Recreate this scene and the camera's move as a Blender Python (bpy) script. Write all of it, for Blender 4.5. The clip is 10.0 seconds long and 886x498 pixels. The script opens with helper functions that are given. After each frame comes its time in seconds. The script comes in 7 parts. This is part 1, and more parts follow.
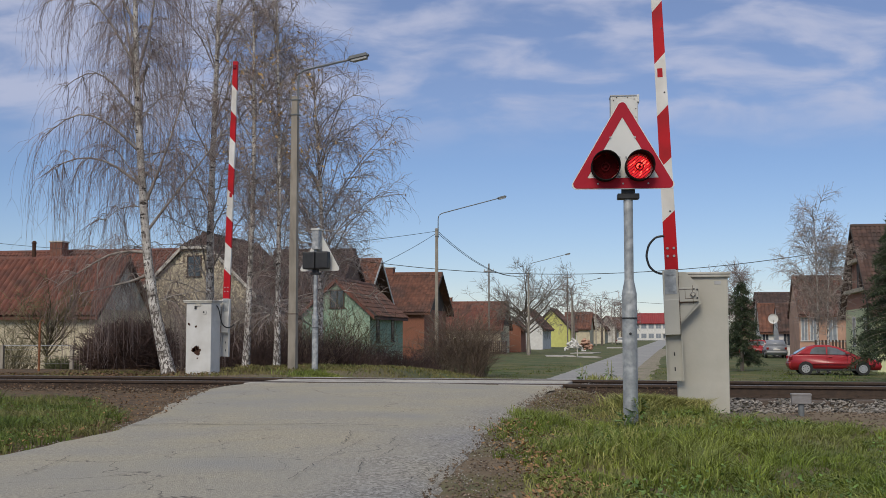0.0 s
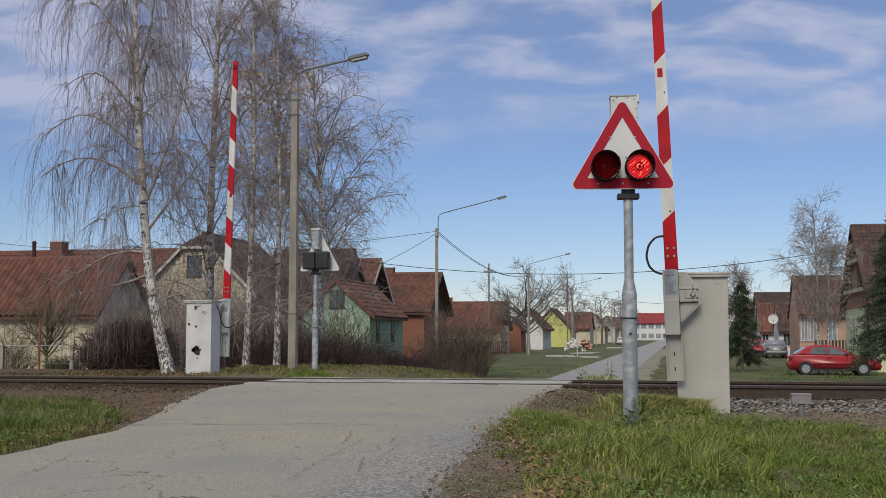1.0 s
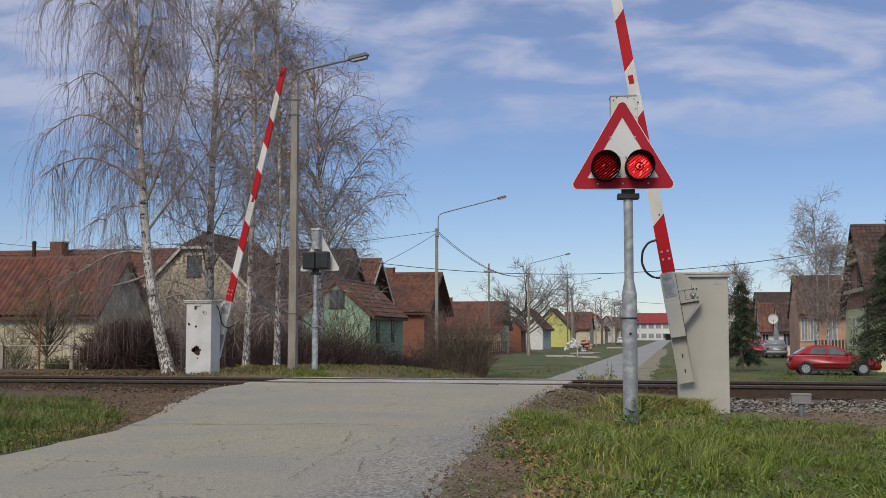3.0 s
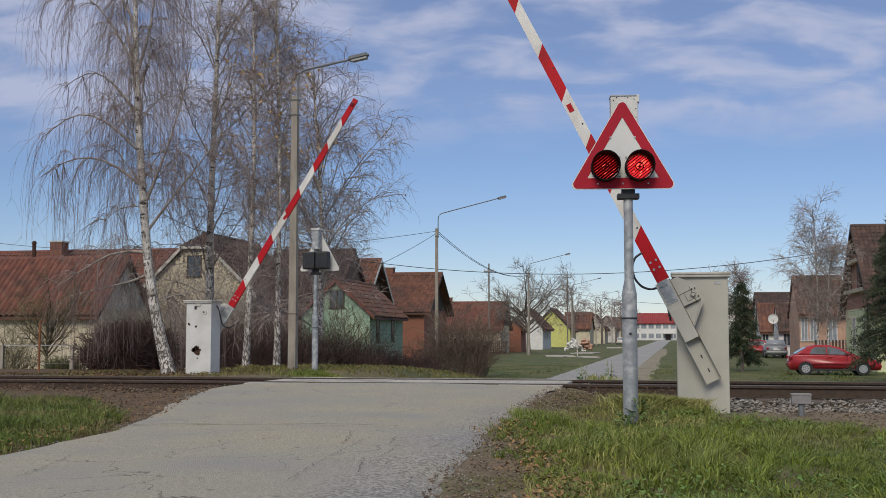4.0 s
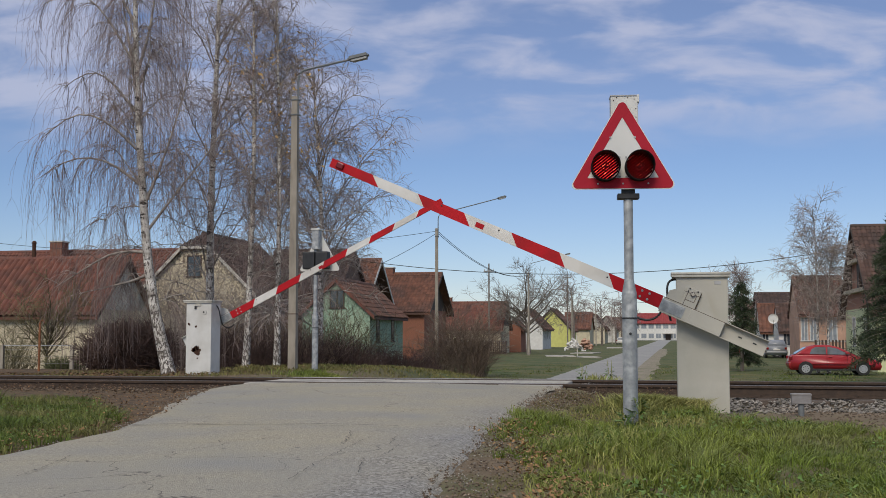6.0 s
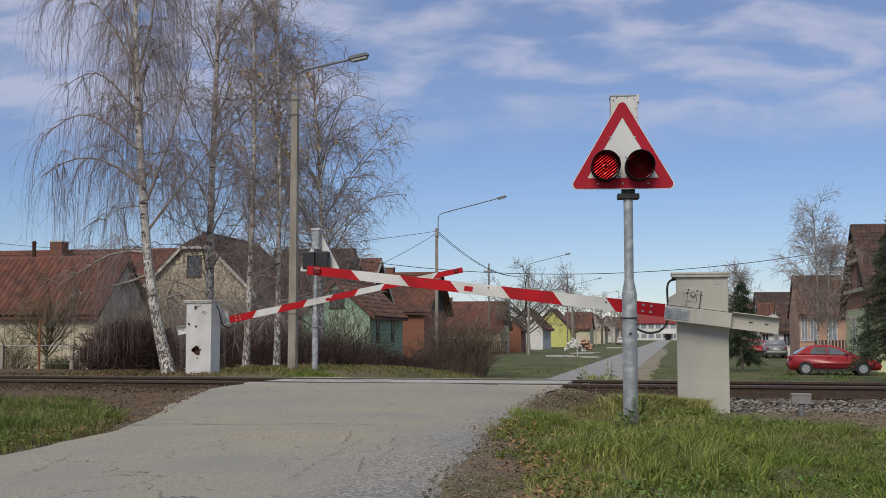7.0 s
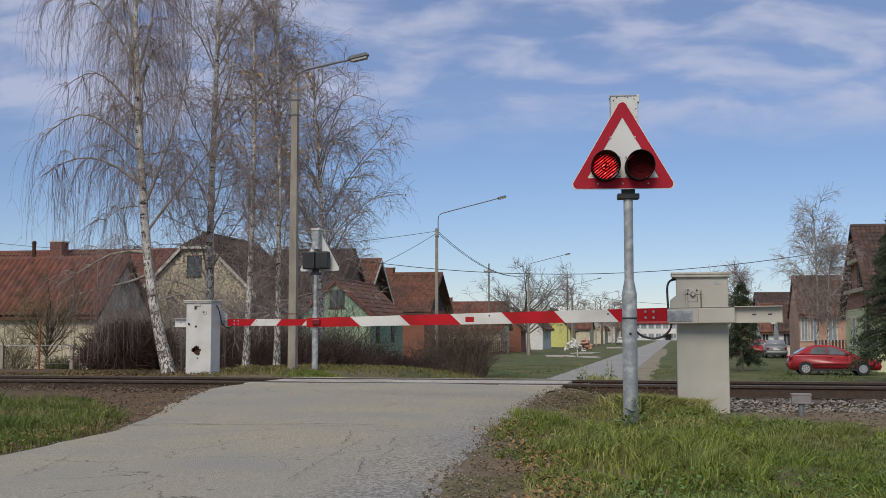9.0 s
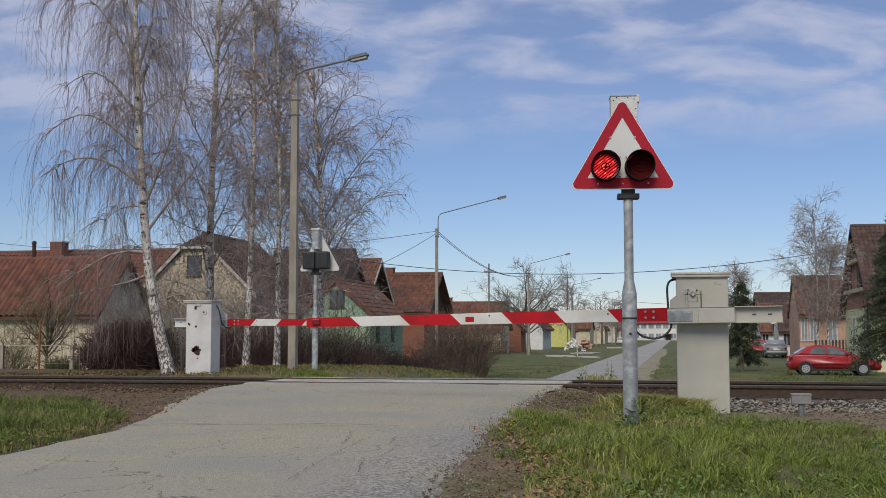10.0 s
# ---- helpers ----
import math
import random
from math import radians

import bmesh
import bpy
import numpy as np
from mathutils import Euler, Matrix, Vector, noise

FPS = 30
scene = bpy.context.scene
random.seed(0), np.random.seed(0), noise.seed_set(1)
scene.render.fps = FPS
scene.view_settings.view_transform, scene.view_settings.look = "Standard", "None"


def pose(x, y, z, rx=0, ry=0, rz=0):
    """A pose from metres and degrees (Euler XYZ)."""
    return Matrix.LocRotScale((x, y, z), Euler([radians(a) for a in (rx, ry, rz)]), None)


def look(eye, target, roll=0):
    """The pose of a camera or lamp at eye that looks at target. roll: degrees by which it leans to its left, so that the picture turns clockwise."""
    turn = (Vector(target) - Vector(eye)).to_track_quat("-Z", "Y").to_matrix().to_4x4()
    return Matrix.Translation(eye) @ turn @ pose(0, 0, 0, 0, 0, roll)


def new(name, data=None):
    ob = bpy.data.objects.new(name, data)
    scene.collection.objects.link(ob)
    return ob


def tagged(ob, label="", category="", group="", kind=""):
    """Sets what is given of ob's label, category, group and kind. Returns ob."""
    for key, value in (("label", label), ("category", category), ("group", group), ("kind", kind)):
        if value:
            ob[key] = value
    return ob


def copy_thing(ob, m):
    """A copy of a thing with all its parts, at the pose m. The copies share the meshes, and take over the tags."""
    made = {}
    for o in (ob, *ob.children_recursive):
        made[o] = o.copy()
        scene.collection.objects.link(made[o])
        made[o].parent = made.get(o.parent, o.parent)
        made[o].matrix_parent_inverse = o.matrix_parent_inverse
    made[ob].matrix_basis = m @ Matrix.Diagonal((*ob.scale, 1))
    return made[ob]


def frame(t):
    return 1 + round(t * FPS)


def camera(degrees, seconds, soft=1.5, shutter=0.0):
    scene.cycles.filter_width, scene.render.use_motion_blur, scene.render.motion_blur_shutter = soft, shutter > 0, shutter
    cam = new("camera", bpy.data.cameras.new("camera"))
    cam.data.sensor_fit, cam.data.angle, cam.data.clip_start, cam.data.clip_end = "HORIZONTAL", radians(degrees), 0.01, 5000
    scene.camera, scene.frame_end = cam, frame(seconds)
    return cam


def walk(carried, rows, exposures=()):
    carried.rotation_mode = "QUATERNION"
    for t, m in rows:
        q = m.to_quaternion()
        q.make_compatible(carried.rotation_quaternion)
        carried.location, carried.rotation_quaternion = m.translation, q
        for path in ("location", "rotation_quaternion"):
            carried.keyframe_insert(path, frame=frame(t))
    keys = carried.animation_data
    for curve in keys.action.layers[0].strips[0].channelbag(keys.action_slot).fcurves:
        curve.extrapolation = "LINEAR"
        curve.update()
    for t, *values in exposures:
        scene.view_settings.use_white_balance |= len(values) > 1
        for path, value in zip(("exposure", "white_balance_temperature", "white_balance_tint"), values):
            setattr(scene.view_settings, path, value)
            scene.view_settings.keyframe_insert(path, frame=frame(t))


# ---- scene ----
# x runs along the track, y along the road, z = 0 at the rail heads.
cam = camera(42.81, 10.0, soft=0.75)
CAM = Matrix.Translation((0, 0, 0.69)) @ pose(0, 0, 0, 94.346, 0, 11.42)
walk(cam, [(0.0, CAM), (10.0, CAM)], exposures=[(0.0, -0.08), (10.0, -0.08)])

# ---- light ----
world = bpy.data.worlds.new("sky")
scene.world = world
world.use_nodes = True
wn = world.node_tree
sky = wn.nodes.new("ShaderNodeTexSky")
sky.sky_type = "NISHITA"
sky.sun_disc = False
sky.sun_elevation = radians(38)
sky.sun_rotation = radians(-174)
sky.air_density, sky.dust_density, sky.ozone_density = 1.0, 0.05, 3.0
sky.altitude = 500
tint = wn.nodes.new("ShaderNodeMix")
tint.data_type, tint.blend_type = "RGBA", "MULTIPLY"
tint.inputs[0].default_value = 1.0
tint.inputs[7].default_value = (0.95, 0.97, 1.15, 1)
wn.links.new(sky.outputs[0], tint.inputs[6])
# bright cloud added across the unseen upper sky to raise the fill light
wc, wz, wr, wm = wn.nodes.new("ShaderNodeTexCoord"), wn.nodes.new("ShaderNodeSeparateXYZ"), wn.nodes.new("ShaderNodeMapRange"), wn.nodes.new("ShaderNodeMath")
wt, wq, wx = wn.nodes.new("ShaderNodeTexNoise"), wn.nodes.new("ShaderNodeMapRange"), wn.nodes.new("ShaderNodeMix")
wt.inputs["Scale"].default_value, wt.inputs["Detail"].default_value = 2.5, 6
wr.inputs[1].default_value, wr.inputs[2].default_value = 0.32, 0.60
wq.inputs[1].default_value, wq.inputs[2].default_value = 0.36, 0.62
wm.operation = "MULTIPLY"
wx.data_type = "RGBA"
wx.inputs[7].default_value = (12.0, 12.1, 12.5, 1)
wn.links.new(wc.outputs["Generated"], wz.inputs[0])
wn.links.new(wc.outputs["Generated"], wt.inputs["Vector"])
wn.links.new(wz.outputs["Z"], wr.inputs[0])
wn.links.new(wt.outputs[0], wq.inputs[0])
wn.links.new(wr.outputs[0], wm.inputs[0])
wn.links.new(wq.outputs[0], wm.inputs[1])
wn.links.new(wm.outputs[0], wx.inputs[0])
wn.links.new(tint.outputs[2], wx.inputs[6])
wn.links.new(wx.outputs[2], wn.nodes["Background"].inputs[0])
wn.nodes["Background"].inputs[1].default_value = 0.080
sun = new("sun", bpy.data.lights.new("sun", "SUN"))
sun.data.energy, sun.data.angle, sun.data.color = 2.05, radians(26.0), (1.0, 0.91, 0.76)
el, az = radians(38), radians(-174)
SUN_DIR = Vector((math.sin(az) * math.cos(el), math.cos(az) * math.cos(el), math.sin(el)))
sun.matrix_world = look(SUN_DIR * 50, (0, 0, 0))


# ---- materials ----
def mat(name, a, b=None, scale=4.0, rough=0.7, metal=0.0, bump=0.0, bscale=60.0, c=None, cscale=0.7, island=0.0, spec=0.5, stretch=(1, 1, 1), lo=0.35, hi=0.65, obrand=0.0):
    """Base colour mixed at two scales of noise, with fine relief."""
    m = bpy.data.materials.new(name)
    m.use_nodes = True
    t = m.node_tree
    p = t.nodes["Principled BSDF"]
    p.inputs["Roughness"].default_value = rough
    p.inputs["Metallic"].default_value = metal
    p.inputs["Specular IOR Level"].default_value = spec
    N, Lk = t.nodes.new, t.links.new
    tc = N("ShaderNodeTexCoord")
    mp = N("ShaderNodeMapping")
    mp.inputs["Scale"].default_value = stretch
    Lk(tc.outputs["Object"], mp.inputs[0])
    b = b or tuple(v * 0.75 for v in a)
    n1 = N("ShaderNodeTexNoise")
    n1.inputs["Scale"].default_value, n1.inputs["Detail"].default_value = scale, 6
    Lk(mp.outputs[0], n1.inputs["Vector"])
    r1 = N("ShaderNodeMapRange")
    r1.inputs[1].default_value, r1.inputs[2].default_value = lo, hi
    Lk(n1.outputs[0], r1.inputs[0])
    mx = N("ShaderNodeMix")
    mx.data_type = "RGBA"
    Lk(r1.outputs[0], mx.inputs[0])
    mx.inputs[6].default_value, mx.inputs[7].default_value = (*a, 1), (*b, 1)
    out = mx.outputs[2]
    if c:
        n2 = N("ShaderNodeTexNoise")
        n2.inputs["Scale"].default_value, n2.inputs["Detail"].default_value = cscale, 4
        Lk(mp.outputs[0], n2.inputs["Vector"])
        r2 = N("ShaderNodeMapRange")
        r2.inputs[1].default_value, r2.inputs[2].default_value = 0.48, 0.68
        Lk(n2.outputs[0], r2.inputs[0])
        m2 = N("ShaderNodeMix")
        m2.data_type = "RGBA"
        Lk(r2.outputs[0], m2.inputs[0])
        Lk(out, m2.inputs[6])
        m2.inputs[7].default_value = (*c, 1)
        out = m2.outputs[2]
    if island or obrand:
        if island:
            g = N("ShaderNodeNewGeometry")
            src = g.outputs["Random Per Island"]
        else:
            g = N("ShaderNodeObjectInfo")
            src = g.outputs["Random"]
        k = island or obrand
        rr = N("ShaderNodeMapRange")
        rr.inputs[3].default_value, rr.inputs[4].default_value = 1 - k, 1 + k
        Lk(src, rr.inputs[0])
        hs = N("ShaderNodeHueSaturation")
        Lk(rr.outputs[0], hs.inputs["Value"])
        Lk(out, hs.inputs["Color"])
        out = hs.outputs[0]
    Lk(out, p.inputs["Base Color"])
    if bump:
        nb = N("ShaderNodeTexNoise")
        nb.inputs["Scale"].default_value, nb.inputs["Detail"].default_value = bscale, 5
        Lk(mp.outputs[0], nb.inputs["Vector"])
        bp = N("ShaderNodeBump")
        bp.inputs["Strength"].default_value = bump
        bp.inputs["Distance"].default_value = 0.02
        Lk(nb.outputs[0], bp.inputs["Height"])
        Lk(bp.outputs[0], p.inputs["Normal"])
    return m


def asphalt(name):
    m = mat(name, (0.435, 0.40, 0.315), (0.305, 0.282, 0.232), 55, 0.9, 0, 0.6, 140, c=(0.335, 0.322, 0.282), cscale=0.55, lo=0.40, hi=0.60)
    t = m.node_tree
    N, Lk = t.nodes.new, t.links.new
    p = t.nodes["Principled BSDF"]
    src = p.inputs["Base Color"].links[0].from_socket
    tc = N("ShaderNodeTexCoord")
    nz = N("ShaderNodeTexNoise")
    nz.inputs["Scale"].default_value, nz.inputs["Detail"].default_value = 1.6, 5
    Lk(tc.outputs["Object"], nz.inputs["Vector"])
    ad = N("ShaderNodeVectorMath")
    ad.operation = "MULTIPLY_ADD"
    ad.inputs[1].default_value = (0.7, 0.7, 0.7)
    Lk(nz.outputs["Color"], ad.inputs[0])
    Lk(tc.outputs["Object"], ad.inputs[2])
    vo = N("ShaderNodeTexVoronoi")
    vo.feature = "DISTANCE_TO_EDGE"
    vo.inputs["Scale"].default_value = 0.85
    Lk(ad.outputs[0], vo.inputs["Vector"])
    rg = N("ShaderNodeMapRange")
    rg.inputs[1].default_value, rg.inputs[2].default_value = 0.0010, 0.0052
    rg.inputs[3].default_value, rg.inputs[4].default_value = 1.0, 0.0
    Lk(vo.outputs["Distance"], rg.inputs[0])
    # cracks come and go in patches
    nm = N("ShaderNodeTexNoise")
    nm.inputs["Scale"].default_value = 0.5
    Lk(tc.outputs["Object"], nm.inputs["Vector"])
    rm = N("ShaderNodeMapRange")
    rm.inputs[1].default_value, rm.inputs[2].default_value = 0.42, 0.58
    Lk(nm.outputs[0], rm.inputs[0])
    mu = N("ShaderNodeMath")
    mu.operation = "MULTIPLY"
    Lk(rg.outputs[0], mu.inputs[0])
    Lk(rm.outputs[0], mu.inputs[1])
    mx = N("ShaderNodeMix")
    mx.data_type = "RGBA"
    Lk(mu.outputs[0], mx.inputs[0])
    Lk(src, mx.inputs[6])
    mx.inputs[7].default_value = (0.14, 0.128, 0.11, 1)
    # pale stone chips
    v2 = N("ShaderNodeTexVoronoi")
    v2.inputs["Scale"].default_value = 60
    Lk(tc.outputs["Object"], v2.inputs["Vector"])
    r2 = N("ShaderNodeMapRange")
    r2.inputs[1].default_value, r2.inputs[2].default_value = 0.16, 0.10
    Lk(v2.outputs["Distance"], r2.inputs[0])
    m3 = N("ShaderNodeMix")
    m3.data_type = "RGBA"
    Lk(r2.outputs[0], m3.inputs[0])
    Lk(mx.outputs[2], m3.inputs[6])
    m3.inputs[7].default_value = (0.52, 0.49, 0.43, 1)
    # ravelled border where the binder has worn off: coarse chips with dark gaps
    sp = N("ShaderNodeSeparateXYZ")
    Lk(tc.outputs["Object"], sp.inputs[0])
    wob = N("ShaderNodeMath")
    wob.operation = "MULTIPLY_ADD"
    wob.inputs[1].default_value = 1.5
    Lk(nz.outputs[0], wob.inputs[0])
    Lk(sp.outputs["X"], wob.inputs[2])
    rx_, ry_ = N("ShaderNodeMapRange"), N("ShaderNodeMapRange")
    rx_.inputs[1].default_value, rx_.inputs[2].default_value = -1.40, -0.85
    ry_.inputs[1].default_value, ry_.inputs[2].default_value = 15.0, 10.5
    Lk(wob.outputs[0], rx_.inputs[0])
    Lk(sp.outputs["Y"], ry_.inputs[0])
    wm_ = N("ShaderNodeMath")
    wm_.operation = "MULTIPLY"
    Lk(rx_.outputs[0], wm_.inputs[0])
    Lk(ry_.outputs[0], wm_.inputs[1])
    v3 = N("ShaderNodeTexVoronoi")
    v3.inputs["Scale"].default_value = 62
    Lk(tc.outputs["Object"], v3.inputs["Vector"])
    cr = N("ShaderNodeValToRGB")
    cr.color_ramp.elements[0].color, cr.color_ramp.elements[1].color = (0.13, 0.12, 0.105, 1), (0.50, 0.48, 0.44, 1)
    Lk(v3.outputs["Color"], cr.inputs[0])
    m5 = N("ShaderNodeMix")
    m5.data_type = "RGBA"
    Lk(wm_.outputs[0], m5.inputs[0])
    Lk(m3.outputs[2], m5.inputs[6])
    Lk(cr.outputs[0], m5.inputs[7])
    # tan and blue-grey cast in broad lengths
    n6 = N("ShaderNodeTexNoise")
    n6.inputs["Scale"].default_value, n6.inputs["Detail"].default_value = 0.8, 4
    Lk(tc.outputs["Object"], n6.inputs["Vector"])
    c6 = N("ShaderNodeValToRGB")
    c6.color_ramp.elements[0].position, c6.color_ramp.elements[1].position = 0.38, 0.62
    c6.color_ramp.elements[0].color, c6.color_ramp.elements[1].color = (0.92, 0.93, 0.97, 1), (1.04, 1.01, 0.94, 1)
    Lk(n6.outputs[0], c6.inputs[0])
    m6 = N("ShaderNodeMix")
    m6.data_type, m6.blend_type = "RGBA", "MULTIPLY"
    m6.inputs[0].default_value = 1.0
    Lk(m5.outputs[2], m6.inputs[6])
    Lk(c6.outputs[0], m6.inputs[7])
    # small dark pits
    v7, r7, m7 = N("ShaderNodeTexVoronoi"), N("ShaderNodeMapRange"), N("ShaderNodeMix")
    v7.inputs["Scale"].default_value = 3.2
    Lk(tc.outputs["Object"], v7.inputs["Vector"])
    r7.inputs[1].default_value, r7.inputs[2].default_value = 0.085, 0.05
    Lk(v7.outputs["Distance"], r7.inputs[0])
    m7.data_type = "RGBA"
    Lk(r7.outputs[0], m7.inputs[0])
    Lk(m6.outputs[2], m7.inputs[6])
    m7.inputs[7].default_value = (0.20, 0.185, 0.16, 1)
    Lk(m7.outputs[2], p.inputs["Base Color"])
    return m


def birch_bark(name):
    m = mat(name, (0.74, 0.71, 0.66), (0.52, 0.485, 0.44), 3.0, 0.85, 0, 0.5, 40, c=(0.30, 0.27, 0.24), cscale=1.6, stretch=(1, 1, 2.2))
    t = m.node_tree
    N, Lk = t.nodes.new, t.links.new
    p = t.nodes["Principled BSDF"]
    src = p.inputs["Base Color"].links[0].from_socket
    tc = N("ShaderNodeTexCoord")
    mp = N("ShaderNodeMapping")
    mp.inputs["Scale"].default_value = (3.5, 3.5, 9)
    Lk(tc.outputs["Object"], mp.inputs[0])
    nz = N("ShaderNodeTexNoise")
    nz.inputs["Scale"].default_value = 1.0
    Lk(mp.outputs[0], nz.inputs["Vector"])
    rg = N("ShaderNodeMapRange")
    rg.inputs[1].default_value, rg.inputs[2].default_value = 0.60, 0.66
    Lk(nz.outputs[0], rg.inputs[0])
    mx = N("ShaderNodeMix")
    mx.data_type = "RGBA"
    Lk(rg.outputs[0], mx.inputs[0])
    Lk(src, mx.inputs[6])
    mx.inputs[7].default_value = (0.055, 0.045, 0.04, 1)
    vo = N("ShaderNodeTexNoise")
    vo.inputs["Scale"].default_value, vo.inputs["Detail"].default_value = 20.0, 8
    mv = N("ShaderNodeMapping")
    mv.inputs["Scale"].default_value = (1.6, 1.6, 0.45)
    Lk(tc.outputs["Object"], mv.inputs[0])
    Lk(mv.outputs[0], vo.inputs["Vector"])
    sz = N("ShaderNodeSeparateXYZ")
    Lk(tc.outputs["Object"], sz.inputs[0])
    # fissured dark bark low on the stem
    ft = N("ShaderNodeMapRange")
    ft.inputs[1].default_value, ft.inputs[2].default_value, ft.inputs[3].default_value, ft.inputs[4].default_value = 0.0, 5.0, 0.47, 0.62
    Lk(sz.outputs["Z"], ft.inputs[0])
    gt = N("ShaderNodeMath")
    gt.operation = "GREATER_THAN"
    Lk(vo.outputs[0], gt.inputs[0])
    Lk(ft.outputs[0], gt.inputs[1])
    m4 = N("ShaderNodeMix")
    m4.data_type = "RGBA"
    Lk(gt.outputs[0], m4.inputs[0])
    Lk(mx.outputs[2], m4.inputs[6])
    m4.inputs[7].default_value = (0.125, 0.105, 0.09, 1)
    Lk(m4.outputs[2], p.inputs["Base Color"])
    return m


def glow(name, color, strength, base):
    m = mat(name, base, rough=0.25)
    p = m.node_tree.nodes["Principled BSDF"]
    p.inputs["Emission Color"].default_value = (*color, 1)
    p.inputs["Emission Strength"].default_value = strength
    return m


def glass(name, color=(0.05, 0.06, 0.07), rough=0.05):
    m = mat(name, color, rough=rough, spec=0.8)
    return m


M_GRASS_SOIL = mat("soil", (0.20, 0.145, 0.09), (0.135, 0.10, 0.062), 3.0, 0.95, 0, 0.8, 25, c=(0.125, 0.125, 0.055), cscale=0.6)


def lawn_beyond(m):
    """The earth turns to close-mown turf on the village side of the track."""
    t = m.node_tree
    N, Lk = t.nodes.new, t.links.new
    p = t.nodes["Principled BSDF"]
    src = p.inputs["Base Color"].links[0].from_socket
    tc, sp, rg, mx = N("ShaderNodeTexCoord"), N("ShaderNodeSeparateXYZ"), N("ShaderNodeMapRange"), N("ShaderNodeMix")
    rg.inputs[1].default_value, rg.inputs[2].default_value = 22, 30
    mx.data_type = "RGBA"
    nz = N("ShaderNodeTexNoise")
    nz.inputs["Scale"].default_value, nz.inputs["Detail"].default_value = 0.6, 8
    m2 = N("ShaderNodeMix")
    m2.data_type = "RGBA"
    # dark mottle puts small shadows into the turf's olive and brown
    m2.inputs[6].default_value, m2.inputs[7].default_value = (0.050, 0.080, 0.018, 1), (0.135, 0.122, 0.048, 1)
    Lk(tc.outputs["Object"], sp.inputs[0])
    Lk(tc.outputs["Object"], nz.inputs["Vector"])
    pr = N("ShaderNodeMapRange")
    pr.inputs[1].default_value, pr.inputs[2].default_value = 0.34, 0.68
    Lk(nz.outputs[0], pr.inputs[0])
    Lk(pr.outputs[0], m2.inputs[0])
    Lk(sp.outputs["Y"], rg.inputs[0])
    # damp leaf litter under the birches and left of the near road, not in the village
    rx_, ry_, mu, sb_ = N("ShaderNodeMapRange"), N("ShaderNodeMapRange"), N("ShaderNodeMath"), N("ShaderNodeMath")
    rx_.inputs[1].default_value, rx_.inputs[2].default_value = -7.6, -9.4
    ry_.inputs[1].default_value, ry_.inputs[2].default_value = 46, 38
    mu.operation, sb_.operation = "MULTIPLY", "MULTIPLY"
    near_ = N("ShaderNodeMapRange")
    near_.inputs[1].default_value, near_.inputs[2].default_value = -4.2, -4.7
    far_ = N("ShaderNodeMath")
    far_.operation = "LESS_THAN"
    far_.inputs[1].default_value = 17.0
    Lk(sp.outputs["X"], near_.inputs[0])
    Lk(sp.outputs["Y"], far_.inputs[0])
    Lk(near_.outputs[0], sb_.inputs[0])
    Lk(far_.outputs[0], sb_.inputs[1])
    Lk(sp.outputs["X"], rx_.inputs[0])
    Lk(sp.outputs["Y"], ry_.inputs[0])
    Lk(rx_.outputs[0], mu.inputs[0])
    Lk(ry_.outputs[0], mu.inputs[1])
    mm_ = N("ShaderNodeMath")
    mm_.operation = "MAXIMUM"
    Lk(mu.outputs[0], mm_.inputs[0])
    Lk(sb_.outputs[0], mm_.inputs[1])
    n9, c9, m9 = N("ShaderNodeTexNoise"), N("ShaderNodeValToRGB"), N("ShaderNodeMix")
    n9.inputs["Scale"].default_value, n9.inputs["Detail"].default_value = 7.0, 7
    c9.color_ramp.elements[0].position, c9.color_ramp.elements[1].position = 0.35, 0.68
    c9.color_ramp.elements[0].color, c9.color_ramp.elements[1].color = (0.055, 0.037, 0.020, 1), (0.16, 0.098, 0.045, 1)
    Lk(tc.outputs["Object"], n9.inputs["Vector"])
    Lk(n9.outputs[0], c9.inputs[0])
    m9.data_type = "RGBA"
    Lk(mm_.outputs[0], m9.inputs[0])
    Lk(mx.outputs[2], m9.inputs[6])
    Lk(c9.outputs[0], m9.inputs[7])
    Lk(rg.outputs[0], mx.inputs[0])
    Lk(src, mx.inputs[6])
    Lk(m2.outputs[2], mx.inputs[7])
    Lk(m9.outputs[2], p.inputs["Base Color"])


lawn_beyond(M_GRASS_SOIL)
M_ROAD = asphalt("worn_asphalt")
M_ROADV = mat("village_asphalt", (0.33, 0.325, 0.31), (0.265, 0.262, 0.255), 5, 0.9, 0, 0.4, 90, c=(0.36, 0.345, 0.32), cscale=0.35)
M_GRASS = mat("grass_blades", (0.100, 0.150, 0.018), (0.190, 0.225, 0.036), 0.9, 0.55, island=0.55, c=(0.215, 0.235, 0.065), cscale=0.6, spec=0.35)
M_GRASSD = mat("short_green_grass", (0.082, 0.125, 0.020), (0.15, 0.175, 0.036), 0.9, 0.6, island=0.5, c=(0.20, 0.185, 0.075), cscale=0.9, spec=0.3)
M_DRYLEAF = mat("dead_leaves", (0.17, 0.092, 0.042), (0.09, 0.052, 0.028), 6, 0.8, island=0.5)
M_LEAFT = mat("tan_fallen_leaves", (0.32, 0.185, 0.075), (0.18, 0.10, 0.045), 6, 0.8, island=0.5)
M_BALLAST = mat("ballast_stone", (0.28, 0.255, 0.225), (0.145, 0.13, 0.11), 9, 0.9, 0, 0.5, 60, island=0.6, c=(0.20, 0.165, 0.13), cscale=0.8)
M_BALLASTB = mat("brown_ballast", (0.19, 0.142, 0.098), (0.115, 0.083, 0.058), 9, 0.9, 0, 0.5, 60, island=0.5)
